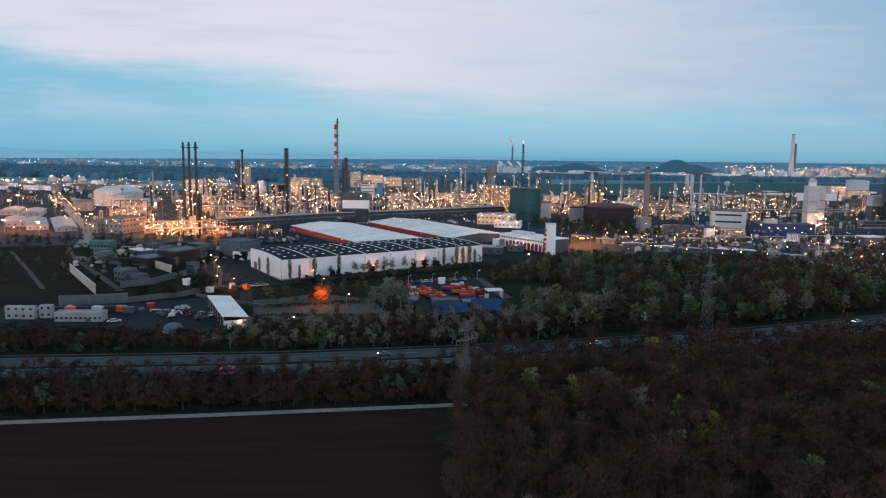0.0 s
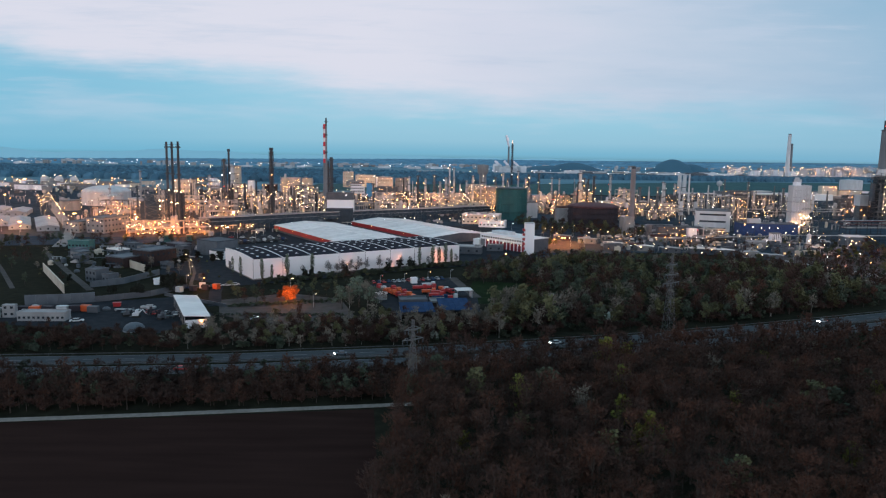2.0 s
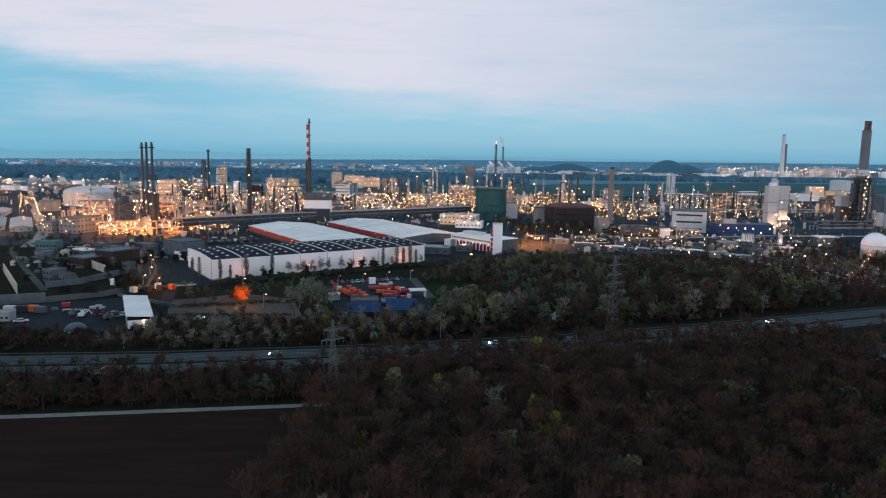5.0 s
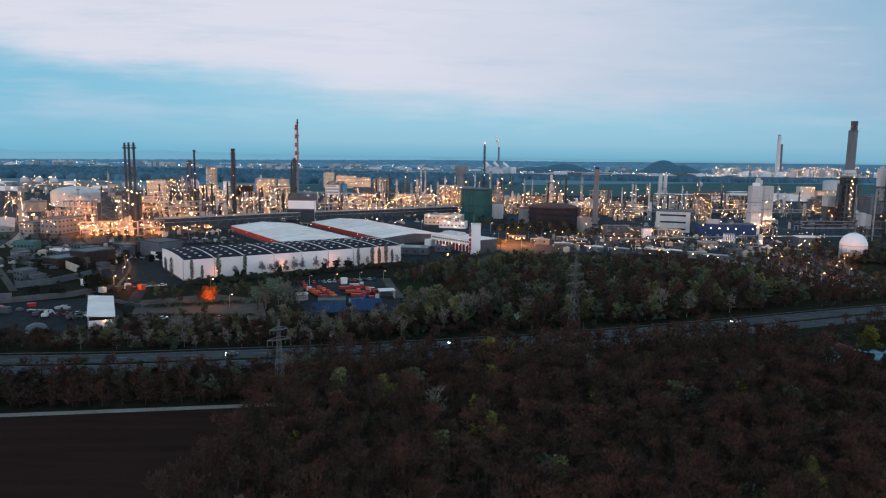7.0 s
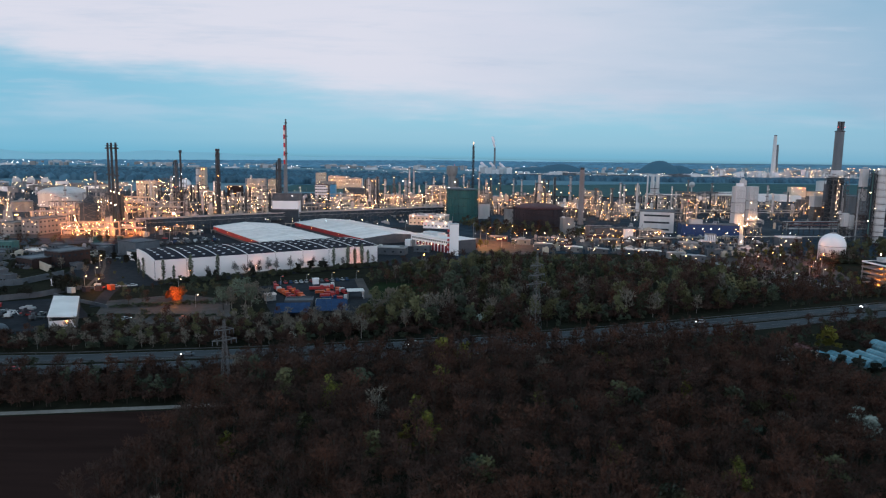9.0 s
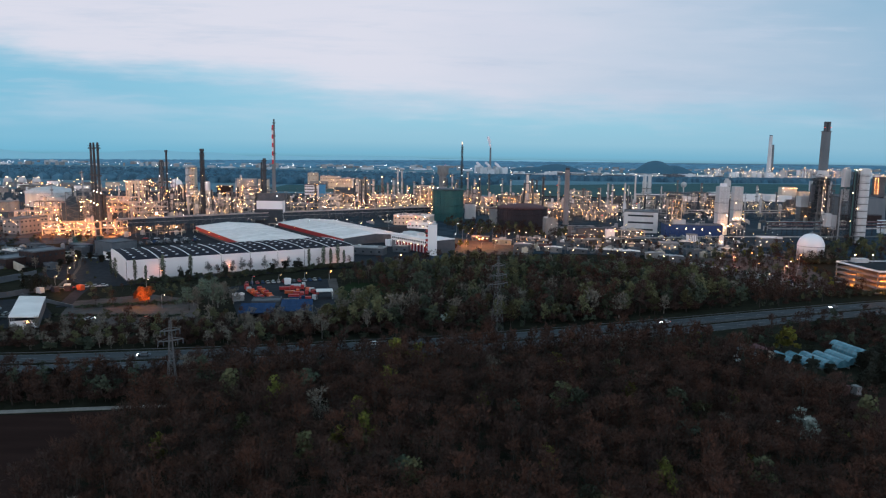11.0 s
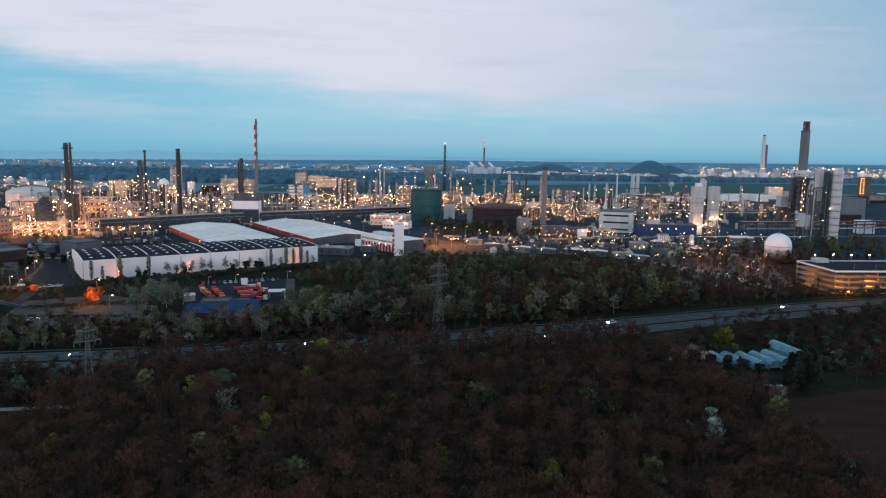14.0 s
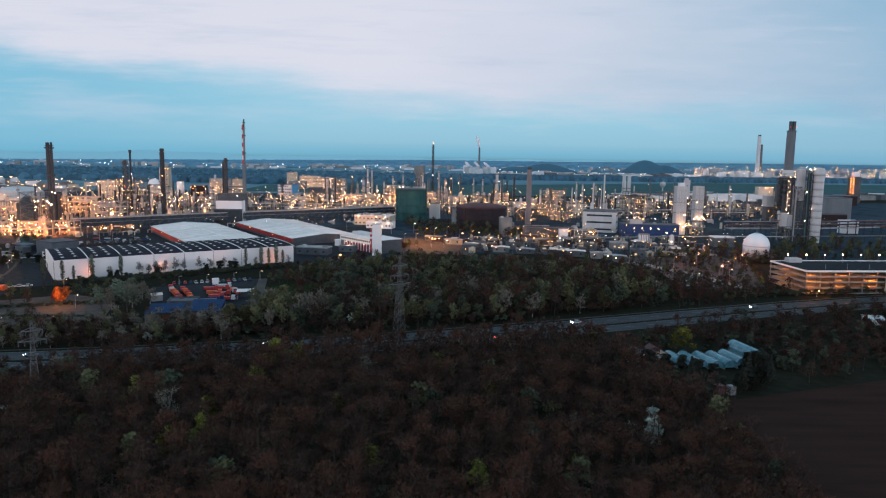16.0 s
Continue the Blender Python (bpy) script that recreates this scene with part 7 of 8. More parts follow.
# ---- planting and lamps before the warehouse ----
for u, v, s in ((-4, 9, 0.95), (-4, 24, 0.8), (4, -4, 1.0), (9.5, -4.5, 0.75), (19, -3.5, 1.15), (34, -4, 1.05), (107, -4, 1.0), (117, -4, 1.2), (122, -4, 0.9), (127, -4, 1.1), (131.5, -4, 0.85)):
    tree("poplar", *uv(u, v), s * 0.93, "poplars beside the warehouse")
for u, v, s in ((28, -5, 0.7), (44, -4, 0.85), (49, -5, 0.8), (53, -4, 0.9), (58, -5, 0.75), (64, -4, 0.9), (69, -5, 0.8), (78, -4, 0.85), (85, -4, 0.8), (93, -5, 0.75), (100, -4, 0.7), (113, -5, 0.7), (135, -5, 0.6)):
    tree("ash", *uv(u, v), s * 0.98, "bare trees beside the warehouse")
wood("shrubbery", [("darkbush", *uv(4 + 1.5 * k + rng.uniform(-1, 1), -9 - rng.uniform(0, 7)), rng.uniform(0.6, 1.2)) for k in range(90)], "dark shrubbery along the warehouse front")
for u, v in ((27, -9), (31, -10), (52, -10), (80, -11), (89, -10), (95, -12), (99, -9)):
    tree("yew", *uv(u, v), rng.uniform(0.6, 0.8), "dark evergreens before the warehouse")
for u, tint, p in ((18, "sodium", 700), (57, "sodium", 900), (92, "sodium", 1000), (123, "sodium", 1900)):
    x, y = uv(u, -4.5)
    t = street_lamp(x, y, 5.2, tint, 0.42, 0.8, 120)
    work_light(t, 0.8, 0.0, 4.9, p, (1.0, 0.25, 0.12))
t = street_lamp(57.5, 462, 6.0, "sodium", 0.8)
work_light(t, 1.2, -0.6, 6, 900, (1.0, 0.36, 0.08))
t = street_lamp(-58.5, 336.5, 10.3, "warm", 0.42)
# unseen fill light, added well before the lamp head to brighten the crowns
work_light(t, 1.0, -11.0, 5.0, 9000, (1.0, 0.26, 0.04))
for x, y, s in ((-60, 333, 0.95), (-56, 332.5, 1.0), (-58, 331, 0.8), (-63.5, 337, 0.6)):
    tree("copper", x, y, s, "trees glowing under an orange street lamp")
street_lamp(-44, 318.8, 6.4, "warm", 0.36)
wood("hedge", [("darkbush", -82 + 1.5 * k, 316 + 0.46 * k + rng.uniform(-0.5, 0.5), rng.uniform(0.45, 0.7)) for k in range(36)] + [("darkbush", -84 + 1.6 * k, 299 + 0.1 * k, rng.uniform(0.35, 0.5)) for k in range(36)], "clipped dark hedge round the parking lot")
for x, y, s in ((-78, 325, 0.6), (-73, 328, 0.65), (-69, 323, 0.55), (-50, 340, 0.6), (-46, 336, 0.5), (-42, 343, 0.7), (-36, 340, 0.6), (-84, 334, 0.6), (-90, 345, 0.7)):
    tree(rng.choice(("green", "dusky", "dark")), x, y, s)
for x, y, s in ((-24, 330, 1.0), (-19, 322, 1.15), (-27, 318, 0.95), (-14, 330, 0.9), (-22, 340, 0.85), (-32, 326, 0.8)):
    tree("grey", x, y, s, "pale trees beside the depot")
for x, y, s in ((-23, 321, 1.2), (-18, 314, 1.0), (-30, 315, 0.95), (-24, 332, 1.1)):
    tree("willow", x, y, s, "willows beside the depot")
car(-65.5, 294, 60, TANKWHITE, "white car standing on the parking lot", "h")
car(-42, 297, 95, ORANGE, "orange car on the parking lot")

# ---- depot ----
def blue_shed(x, y, w, d, turn, h0, h1):
    t = thing("blue_shed", x, y, 0, turn, "shed with a blue monopitch roof", "shed", "blue-roofed sheds")
    part("wall", Geo().box(0, d / 2 - 0.2, 0, w - 0.4, 0.3, h1 - 0.3).box(-w / 2 + 0.3, 0, 0, 0.3, d - 0.4, h0 - 0.3).box(w / 2 - 0.3, 0, 0, 0.3, d - 0.4, h0 - 0.3), DARKGREY, t)
    n = int(w / 2.1)
    for k in range(n):
        a, b = -w / 2 + w * k / n + 0.03, -w / 2 + w * (k + 1) / n - 0.03
        vs = [(a, -d / 2, h0), (b, -d / 2, h0), (b, d / 2, h1), (a, d / 2, h1)]
        vs += [(p, q, r + 0.2) for p, q, r in vs]
        part("roof_sheet", Geo().add(vs, [(3, 2, 1, 0), (4, 5, 6, 7), (0, 1, 5, 4), (1, 2, 6, 5), (2, 3, 7, 6), (3, 0, 4, 7)]), BLUE, t)


blue_shed(5.0, 301, 15.0, 13, 8, 4.0, 5.6)
blue_shed(21.5, 305.5, 14.0, 16, 8, 4.4, 6.4)
for x, y, a, m in ((-13, 356, 120, ORANGE), (-10, 351, 120, ORANGE), (-7, 346, 120, ORANGE), (-4.5, 341, 120, RED), (-1.5, 336, 118, RED), (4, 364, 10, RED), (9, 366, 15, RED), (17, 361, -60, ORANGE), (20, 356, -60, RED), (13, 345, 8, RED), (15, 338, 8, BLUE), (-16, 362, 118, RED), (-8, 358, 120, RED), (-5, 353, 120, ORANGE), (-2, 348, 120, RED), (1, 342, 118, ORANGE), (9, 354, 12, ORANGE), (14, 352, 10, RED), (20, 340, 8, RED)):
    truck(x, y, a, m, SAYS[m.name] + " depot truck with an open load bed", TANKWHITE if rng.random() < 0.2 else None)
truck(8.5, 372, 15, TANKWHITE, "white box truck on the depot yard")
block("depot_cabin", 0.3, 383, 3.2, 2.6, 2.6, 20, WHITE, WHITE, "small white cabin on the depot")
block("depot_cabin", -14, 338, 5.0, 3.0, 3.0, 30, ROOFGREY, ROOFWHITE, "white storage cabin beside willows")
block("depot_bay", 2, 330, 13, 9, 2.2, 8, DARKGREY, DARKGREY, "dark concrete storage bay", parapet=0.6)
block("depot_bay", 14, 328, 7, 8, 2.0, 8, BROWNBRICK, GREY, "brown storage bay with rubble", parapet=0.6)
t = thing("canopy_roof", 27, 347, 0, 12, "pale curved canopy on posts", "shed")
part("roof", Geo().box(0, 0, 4.0, 8.5, 7.0, 0.3, 0, 0.97), ROOFWHITE, t)
for sx in (-1, 1):
    for sy in (-1, 1):
        part("post", Geo().box(sx * 3.8, sy * 3.0, 0, 0.25, 0.25, 4.0), GALV, t)
part("back_wall", Geo().box(3.9, 0, 0, 0.25, 6, 3.9), WHITE, t)
for k in range(15):
    parked(-22 + 2.7 * k, 381 + 1.1 * k + rng.uniform(-0.5, 0.5), 110 + rng.uniform(-8, 8))
for k in range(4):
    street_lamp(-18 + 13 * k, 378 + 7 * k, 5, rng.choice(("sodium", "red", "warm")), 0.25)
whole("depot_lane", Geo().strip([(22, 402), (28, 372), (34, 346)], 5.0, -0.2, 0.14), LOT, "worn depot lane", "lane", kind="structure")

block("delivery_shed", 33, 505, 24, 10, 5.0, -10, DARKGREY, ROOFGREY, "low grey delivery shed between warehouse and fire station", rows=1, cols=4, units=2)
block("delivery_shed", 56, 520, 12, 8, 4.0, -10, SLATE, SLATE, "small blue-grey shed beside the delivery shed", rows=1, cols=2)

# ---- traffic on the motorway ----
for x, y, turn, m, lights, say in ((-70, 222.5, 10, RED, "t", "red car with tail lights on the motorway"), (150, 276.0, 21, DARKGREY, "ht", "dark car with headlights on the motorway"), (60, 261.2, 193, TANKWHITE, "h", "white car with headlights on the motorway"),
                                   (186, 303.5, 203, TANKWHITE, "ht", "white car with headlights on the motorway"), (282, 341, 200, SLATE, "h", "blue-grey car with headlights on the motorway"), (-20, 242.5, 190, SLATE, "h", "blue-grey car with headlights on the motorway")):
    car(x, y, turn, m, say, lights, 0.15)

# ---- gardens and greenhouses beyond the near wood ----
def greenhouse(x, y, w, d, h, turn, ribs):
    t = thing("greenhouse", x, y, 0, turn, "pale polytunnel greenhouse with ribs", "greenhouse", "greenhouses")
    n = 8
    for k in range(ribs):
        a, b = -d / 2 + d * k / ribs + 0.04, -d / 2 + d * (k + 1) / ribs - 0.04
        vs = [(-w / 2 * math.cos(math.pi * i / n), q, 0.6 + (h - 0.6) * math.sin(math.pi * i / n)) for q in (a, b) for i in range(n + 1)]
        vs += [(p * 0.985, q, r - 0.06) for p, q, r in vs]
        m = n + 1
        fs = [(i, i + 1, m + i + 1, m + i) for i in range(n)] + [(2 * m + i, 3 * m + i, 3 * m + i + 1, 2 * m + i + 1) for i in range(n)]
        fs += [(i, 2 * m + i, 2 * m + i + 1, i + 1) for i in range(n)] + [(m + i, m + i + 1, 3 * m + i + 1, 3 * m + i) for i in range(n)]
        part("pane", Geo().add(vs, fs), GREENHOUSE, t)
    for k in range(ribs + 1):
        q = -d / 2 + d * k / ribs
        part("rib", Geo().add([(-w / 2 * 1.01 * math.cos(math.pi * i / n), q + s, 0.62 + (h - 0.58) * math.sin(math.pi * i / n)) for s in (-0.06, 0.06) for i in range(n + 1)], [(i, i + 1, n + 2 + i, n + 1 + i) for i in range(n)]), SLATE, t)
    for s in (-1, 1):
        part("side_wall", Geo().box(s * w / 2, 0, 0, 0.12, d, 0.7), GREY, t)
        vs = [(-w / 2 * 0.98 * math.cos(math.pi * i / n), s * (d / 2 + e), 0.6 + (h - 0.66) * math.sin(math.pi * i / n)) for e in (-0.1, 0.0) for i in range(n + 1)]
        part("end_wall", Geo().add(vs, [tuple(range(n + 1)), tuple(range(2 * n + 1, n, -1))] + [(i, i + n + 1, i + n + 2, i + 1) for i in range(n)]), GREENHOUSE, t)


for x, y, d in ((211, 245.5, 11), (216.4, 245, 12), (221.8, 244.5, 13), (227.2, 245.5, 13), (232.6, 248, 12)):
    greenhouse(x, y, 5.2, d, 3.3, 12, 8)
greenhouse(241.0, 257, 6.2, 15, 4.2, 12, 9)
for x, y, s in ((222, 216, 0.72), (226.5, 217.5, 0.62), (197, 206, 0.85), (202, 210, 0.75), (231, 220, 0.6), (217, 219, 0.5), (228, 224, 0.55), (207, 213, 0.6), (204, 236, 0.8), (209, 234, 0.8), (213, 231, 0.75), (199, 238, 0.85), (218, 229, 0.6), (236, 238, 0.85), (240, 241, 0.8), (233, 235, 0.8), (244, 244, 0.75)):
    tree("yew", x, y, s, "dark trees before the greenhouses")
gabled("garden_house", 197.6, 246, 6, 7, 3.2, 1.8, 25, WHITE, SLATE, "small white gabled garden house", windows=2)
gabled("garden_house", 204.5, 250, 6, 7, 3.0, 1.8, 15, CREAM, RUSTRED, "small garden house with a red roof", windows=2)
gabled("garden_house", 193, 232, 3.5, 4, 2.4, 0.9, 35, WHITE, SLATE, "tiny white garden shed", windows=1)
gabled("garden_house", 323, 311, 9, 6, 2.8, 0.8, 80, WHITE, TANKWHITE, "low white shed by the fields", windows=2)
gabled("garden_house", 262, 262, 4, 5, 2.4, 0.9, 60, WHITE, SLATE, "small white garden shed", windows=1)
container(214, 213.5, 0, 20, RUSTRED, "small red tool box by the field", 2.5, 0, "tool_box")
container(217.5, 212.8, 0, 15, GREY, "small pale trailer by the field", 1.8, 0, "tool_box")
whole("garden_plot", Geo().prism([(238, 238), (290, 258), (300, 285), (246, 268)], -0.3, 0.07), GRASS, "dim grassy garden plots", "garden", kind="structure")
for x, y, s in ((181, 213, 0.95), (184, 215, 0.85), (190, 217, 1.0), (187, 211, 0.8), (225, 218, 0.9), (230, 222, 0.8), (221, 214, 0.7), (208, 222, 0.8), (236, 226, 0.75)):
    tree("conifer", x, y, s, "dark conifers beside the greenhouses")
for x, y, s in ((179, 168, 1.05), (182, 179, 0.95), (176, 176, 0.7), (13, 262, 0.6), (88, 292, 0.7)):
    tree("blossom", x, y, s, "trees in pale blossom")
for x, y, s in ((64, 177, 1.0), (61.8, 156, 1.0), (98, 185, 0.8), (68, 164, 0.95), (70.7, 202, 1.05), (71.7, 226, 1.1), (78, 228, 1.0), (110, 150, 0.8), (140, 190, 0.9), (134, 140, 0.95), (214, 255, 1.0), (219, 258, 1.0)):
    tree("yellow", x, y, s * 1.2, "greening trees in the brown wood")

# ---- parking garage ----
def parking_garage():
    t = thing("parking_garage", 327.5, 379.5, 0, 4.5, "open parking garage glowing orange between its decks", "parking garage")
    L, D = 92.0, 37.0
    for k in range(5):
        z = 0.1 + 3.1 * k
        part("deck", Geo().box(L / 2, D / 2, z - 0.1, L, D, 0.35), ASPHALT if k == 4 else GREY, t)
        if k:
            for x, y, w, d in ((L / 2, 0.12, L + 0.2, 0.25), (L / 2, D - 0.12, L + 0.2, 0.25), (0.12, D / 2, 0.25, D - 0.5), (L - 0.12, D / 2, 0.25, D - 0.5)):
                part("parapet", Geo().box(x, y, z - 0.3, w, d, 0.95), WHITE if k == 4 else GREY, t, "pale parapet band")
    for k in range(12):
        for y in (0.4, D / 2, D - 0.4):
            part("pillar", Geo().box(0.4 + (L - 0.8) * k / 11, y, 0.2, 0.4, 0.4, 12.2), GREY, t)
    part("stair_house", Geo().box(50, -1.2, 0, 6, 4, 15), WHITE, t)
    part("roof_house", Geo().box(12, D - 4, 12.8, 8, 5, 2.4), TANKWHITE, t)
    for k in range(4):
        for j in range(9):
            lamp(t, 4 + 9.8 * j, 2.6, 3.1 * k + 2.8, "sodium", 0.22)
        for j in range(3):
            lamp(t, 2.4, 8 + 13 * j, 3.1 * k + 2.8, "sodium", 0.22)
            work_light(t, 6 + 17 * j, 4, 3.1 * k + 1.9, 3000, (1.0, 0.22, 0.025))
        work_light(t, 4, 26, 3.1 * k + 1.9, 2200, (1.0, 0.22, 0.025))
    for k in range(7):
        x = 8 + 11.5 * k
        part("roof_lamp_pole", Geo().cyl(x, D - 5, 12.8, 17.2, 0.1, n=6), GALV, t)
        lamp(t, x, D - 5, 17.4, "warm", 0.42)
    for k in range(5):
        part("roof_lamp_pole", Geo().cyl(14 + 13 * k, 5, 12.8, 16, 0.1, n=6), GALV, t)
    for k in range(5):
        part("tie_bar", Geo().box(6 + 10 * k, -0.1, 1, 0.12, 0.12, 11), DARKGREY, t)


parking_garage()
street_lamp(330, 372, 3.0, "sodium", 0.6)
work_light(None, 331, 371, 3.0, 1500, (1.0, 0.32, 0.06))
whole("garage_road", Geo().strip([(250, 505), (267, 474), (287, 438), (299, 392), (306, 376)], 8.5, -0.2, 0.12), PAVING, "pale service road with parking places", "road", kind="structure")
whole("works_lot", Geo().prism([(264, 392), (300, 382), (318, 404), (346, 500), (330, 532), (300, 512), (264, 512), (252, 488), (268, 450)], -0.2, 0.1), LOT, "worn parking lot among shrubs, lamp light's pink in its colour", "parking lot", kind="structure")
for x, y in ((270, 398), (276, 402), (283, 397), (289, 402), (295, 410), (288, 418), (281, 425), (300, 420), (305, 428), (296, 432), (272, 412), (310, 412)):
    parked(x, y, rng.uniform(0, 180))
for x, y in ((283, 430), (268, 452), (297, 408), (308, 440), (272, 392), (252, 462), (318, 452), (300, 470), (330, 470)):
    street_lamp(x, y, 8.5, rng.choice(("warm", "sodium", "cool")), 0.3)
for x, y, p in ((276, 462, 9000), (292, 424, 7000), (330, 480, 8000), (318, 522, 7000)):
    work_light(street_lamp(x + 7, y + 3, 7.5, "sodium", 0.3), 1.2, -0.8, 6.8, p, (1.0, 0.34, 0.20))
wood("tank_shrubs", [(r, 344 + 1.7 * k, 493 + rng.uniform(-3, 2), rng.uniform(0.5, 0.75)) for k, r in enumerate(("dusky", "grey", "dark", "dusky", "grey", "dusky", "green", "grey", "dusky", "dark", "grey", "dusky", "grey", "dusky", "dark", "grey"))] + [("darkbush", 340 + 1.4 * k, 490 + rng.uniform(-3, 3), rng.uniform(0.9, 1.4)) for k in range(26)], "grey bushes screening the spherical tank")
wood("garage_hedge", [("darkbush", 296 + 2.2 * k, 370 + 0.5 * k + rng.uniform(-3, 3), rng.uniform(0.6, 1.1)) for k in range(40)], "dark hedge below the parking garage")
for x, y, s in ((336, 500, 0.8), (345, 497, 0.75), (352, 496, 0.7), (360, 497, 0.7), (366, 500, 0.8), (330, 504, 0.9), (372, 505, 0.9)):
    tree(rng.choice(("dusky", "green", "grey")), x, y, s)
for x, y in ((340, 362), (334, 366), (346, 372), (358, 374), (372, 374), (386, 375), (365, 371)):
    tree(rng.choice(("dark", "green", "dusky")), x, y, rng.uniform(0.5, 0.75))

wood("lot_trees", [(rng.choice(("dusky", "brown", "green", "dark", "dusky", "yellow")), x, y, rng.uniform(0.4, 0.72)) for x, y in scatter(120, [(262, 394), (300, 384), (318, 404), (344, 496), (330, 528), (300, 508), (256, 500), (266, 450)], 5.5, 127) if abs((x - 287) * 0.91 + (y - 438) * 0.29) > 6], "loose small trees among the parking places")

# ---- low workshops along the plant front ----
r2 = random.Random(31)
for x, y in [p for p in scatter(26, [(96, 520), (170, 525), (330, 500), (330, 585), (200, 592), (110, 600)], 17, 32) if p[0] > 142 or p[1] > 572]:
    w, d, h = r2.uniform(6, 14), r2.uniform(5, 9), r2.uniform(2.6, 5.2)
    block("workshop", x, y, w, d, h, r2.uniform(-18, -4), r2.choice((DARKGREY, SLATE, GREY, SLATE, BROWNBRICK, NAVY)), r2.choice((ROOFWHITE, ROOFGREY, SLATE, DARKGREY, DARKGREY, RUSTRED)), "low works building with a flat roof", rows=1, cols=2, lit=0.15, units=r2.choice((0, 1, 2)), lamps=r2.choice((0, 1, 1, 2)))
for x, y in ((104, 600), (112, 612), (120, 604), (131, 608), (142, 606), (152, 600), (96, 560), (106, 552), (118, 548), (128, 544), (164, 560), (182, 552), (205, 560), (226, 552), (246, 548), (262, 545), (283, 530), (300, 535), (320, 530), (338, 548)):
    street_lamp(x, y, r2.uniform(7, 11), r2.choice(("warm", "sodium", "sodium", "cool")), 0.28)
wood("workshop_trees", [(r2.choice(("dusky", "dark", "green", "brown", "dusky")), x, y, r2.uniform(0.4, 0.75)) for x, y in scatter(64, [(96, 515), (170, 520), (330, 495), (340, 590), (200, 600), (110, 605)], 8, 33) if x > 145], "dark trees between low works buildings")
for x, y, p in ((104, 552, 26000), (118, 560, 26000), (97, 584, 14000), (150, 560, 3500), (176, 548, 3500), (210, 548, 4500), (252, 556, 3500), (300, 528, 3500)):
    work_light(None, x, y, 7, p, (1.0, 0.30, 0.07))
for x, y in ((-40, 655), (10, 640), (35, 668), (80, 640), (100, 650), (-100, 665), (-150, 560), (-160, 600), (-130, 540), (-170, 580), (-190, 600)):
    street_lamp(x, y, 9, r2.choice(("warm", "sodium", "cool")), 0.4)
for k in range(12):
    truck(-158 + 4.2 * k, 524 + 3.0 * k + rng.uniform(-1, 1), 124, (DARKGREY, SLATE, TANKWHITE, DARKGREY, NAVY, BLUE)[k % 6], "lorry parked in a row beside the storage hall")
for k in range(20):
    parked(-160 + rng.uniform(0, 50), 545 + rng.uniform(0, 45), rng.choice((20, 110)) + rng.uniform(-4, 4))

for x, y, w, d in ((226, 512, 13, 6), (241, 503, 12, 5), (249, 496, 11, 5), (252, 487, 9, 5), (210, 520, 14, 6), (136, 572, 15, 6), (152, 549, 15, 7), (172, 530, 12, 6), (190, 524, 13, 6)):
    t = gabled("carport", x, y, w, d, r2.uniform(3.4, 4.4), 0.5, r2.uniform(-14, -4), r2.choice((DARKGREY, GREY, SLATE)), r2.choice((ROOFWHITE, ROOFWHITE, ROOFGREY)), "low open shed with a pale sheet roof", "shed", windows=2)
    lamp(t, -w * 0.3, -d / 2 - 0.4, 3.2, "warm", 0.3)
# red wall colour carries the orange lamp glow on this low house
block("gate_house", 122, 592, 9, 6, 3.6, -10, RUSTRED, GREY, "low gate house with orange lamp light put into its wall colour", rows=1, cols=4, lit=0.5, lamps=3)
for x, y, k, q in ((101, 545, "yellow", 0.75), (97, 538, "copper", 0.5), (106, 552, "green", 0.6), (128, 556, "green", 0.5)):
    tree(k, x, y, q)
for x, y, w, h in ((190, 640, 9, 8.5), (199, 637, 10, 7.5)):
    t = thing("duct_loop", x, y, 0, -10, "thick pale insulated duct bent into a loop", "duct")
    pts = [(-w / 2, 0, 0), (-w / 2, 0, h * 0.7), (-w / 2 + 1.4, 0, h - 0.6), (-w / 2 + 3, 0, h), (w / 2 - 3, 0, h), (w / 2 - 1.4, 0, h - 0.6), (w / 2, 0, h * 0.7), (w / 2, 0, 0)]
    g = Geo()
    for p, q in zip(pts, pts[1:]):
        g.beam(p, q, 1.3, 10)
    part("tube", g, ALU, t, smooth=True)
    part("flange", Geo().cyl(-w / 2, 0, h * 0.35, h * 0.35 + 0.4, 1.25, n=12).cyl(w / 2, 0, h * 0.35, h * 0.35 + 0.4, 1.25, n=12), STEEL, t)

# ---- white halls and lit units at the western edge ----
for x, y, w, d, h in ((-350, 640, 17, 96, 3.6), (-377, 644, 17, 84, 3.4), (-403, 655, 16, 60, 4.0), (-438, 745, 18, 56, 4.5), (-470, 760, 18, 50, 4.5)):
    gabled("barrel_hall", x, y, w, d, h, 1.7, 31 if y < 700 else 24, ROOFGREY, ROOFGREY, "long white gabled hall lit by orange lamps", windows=3)
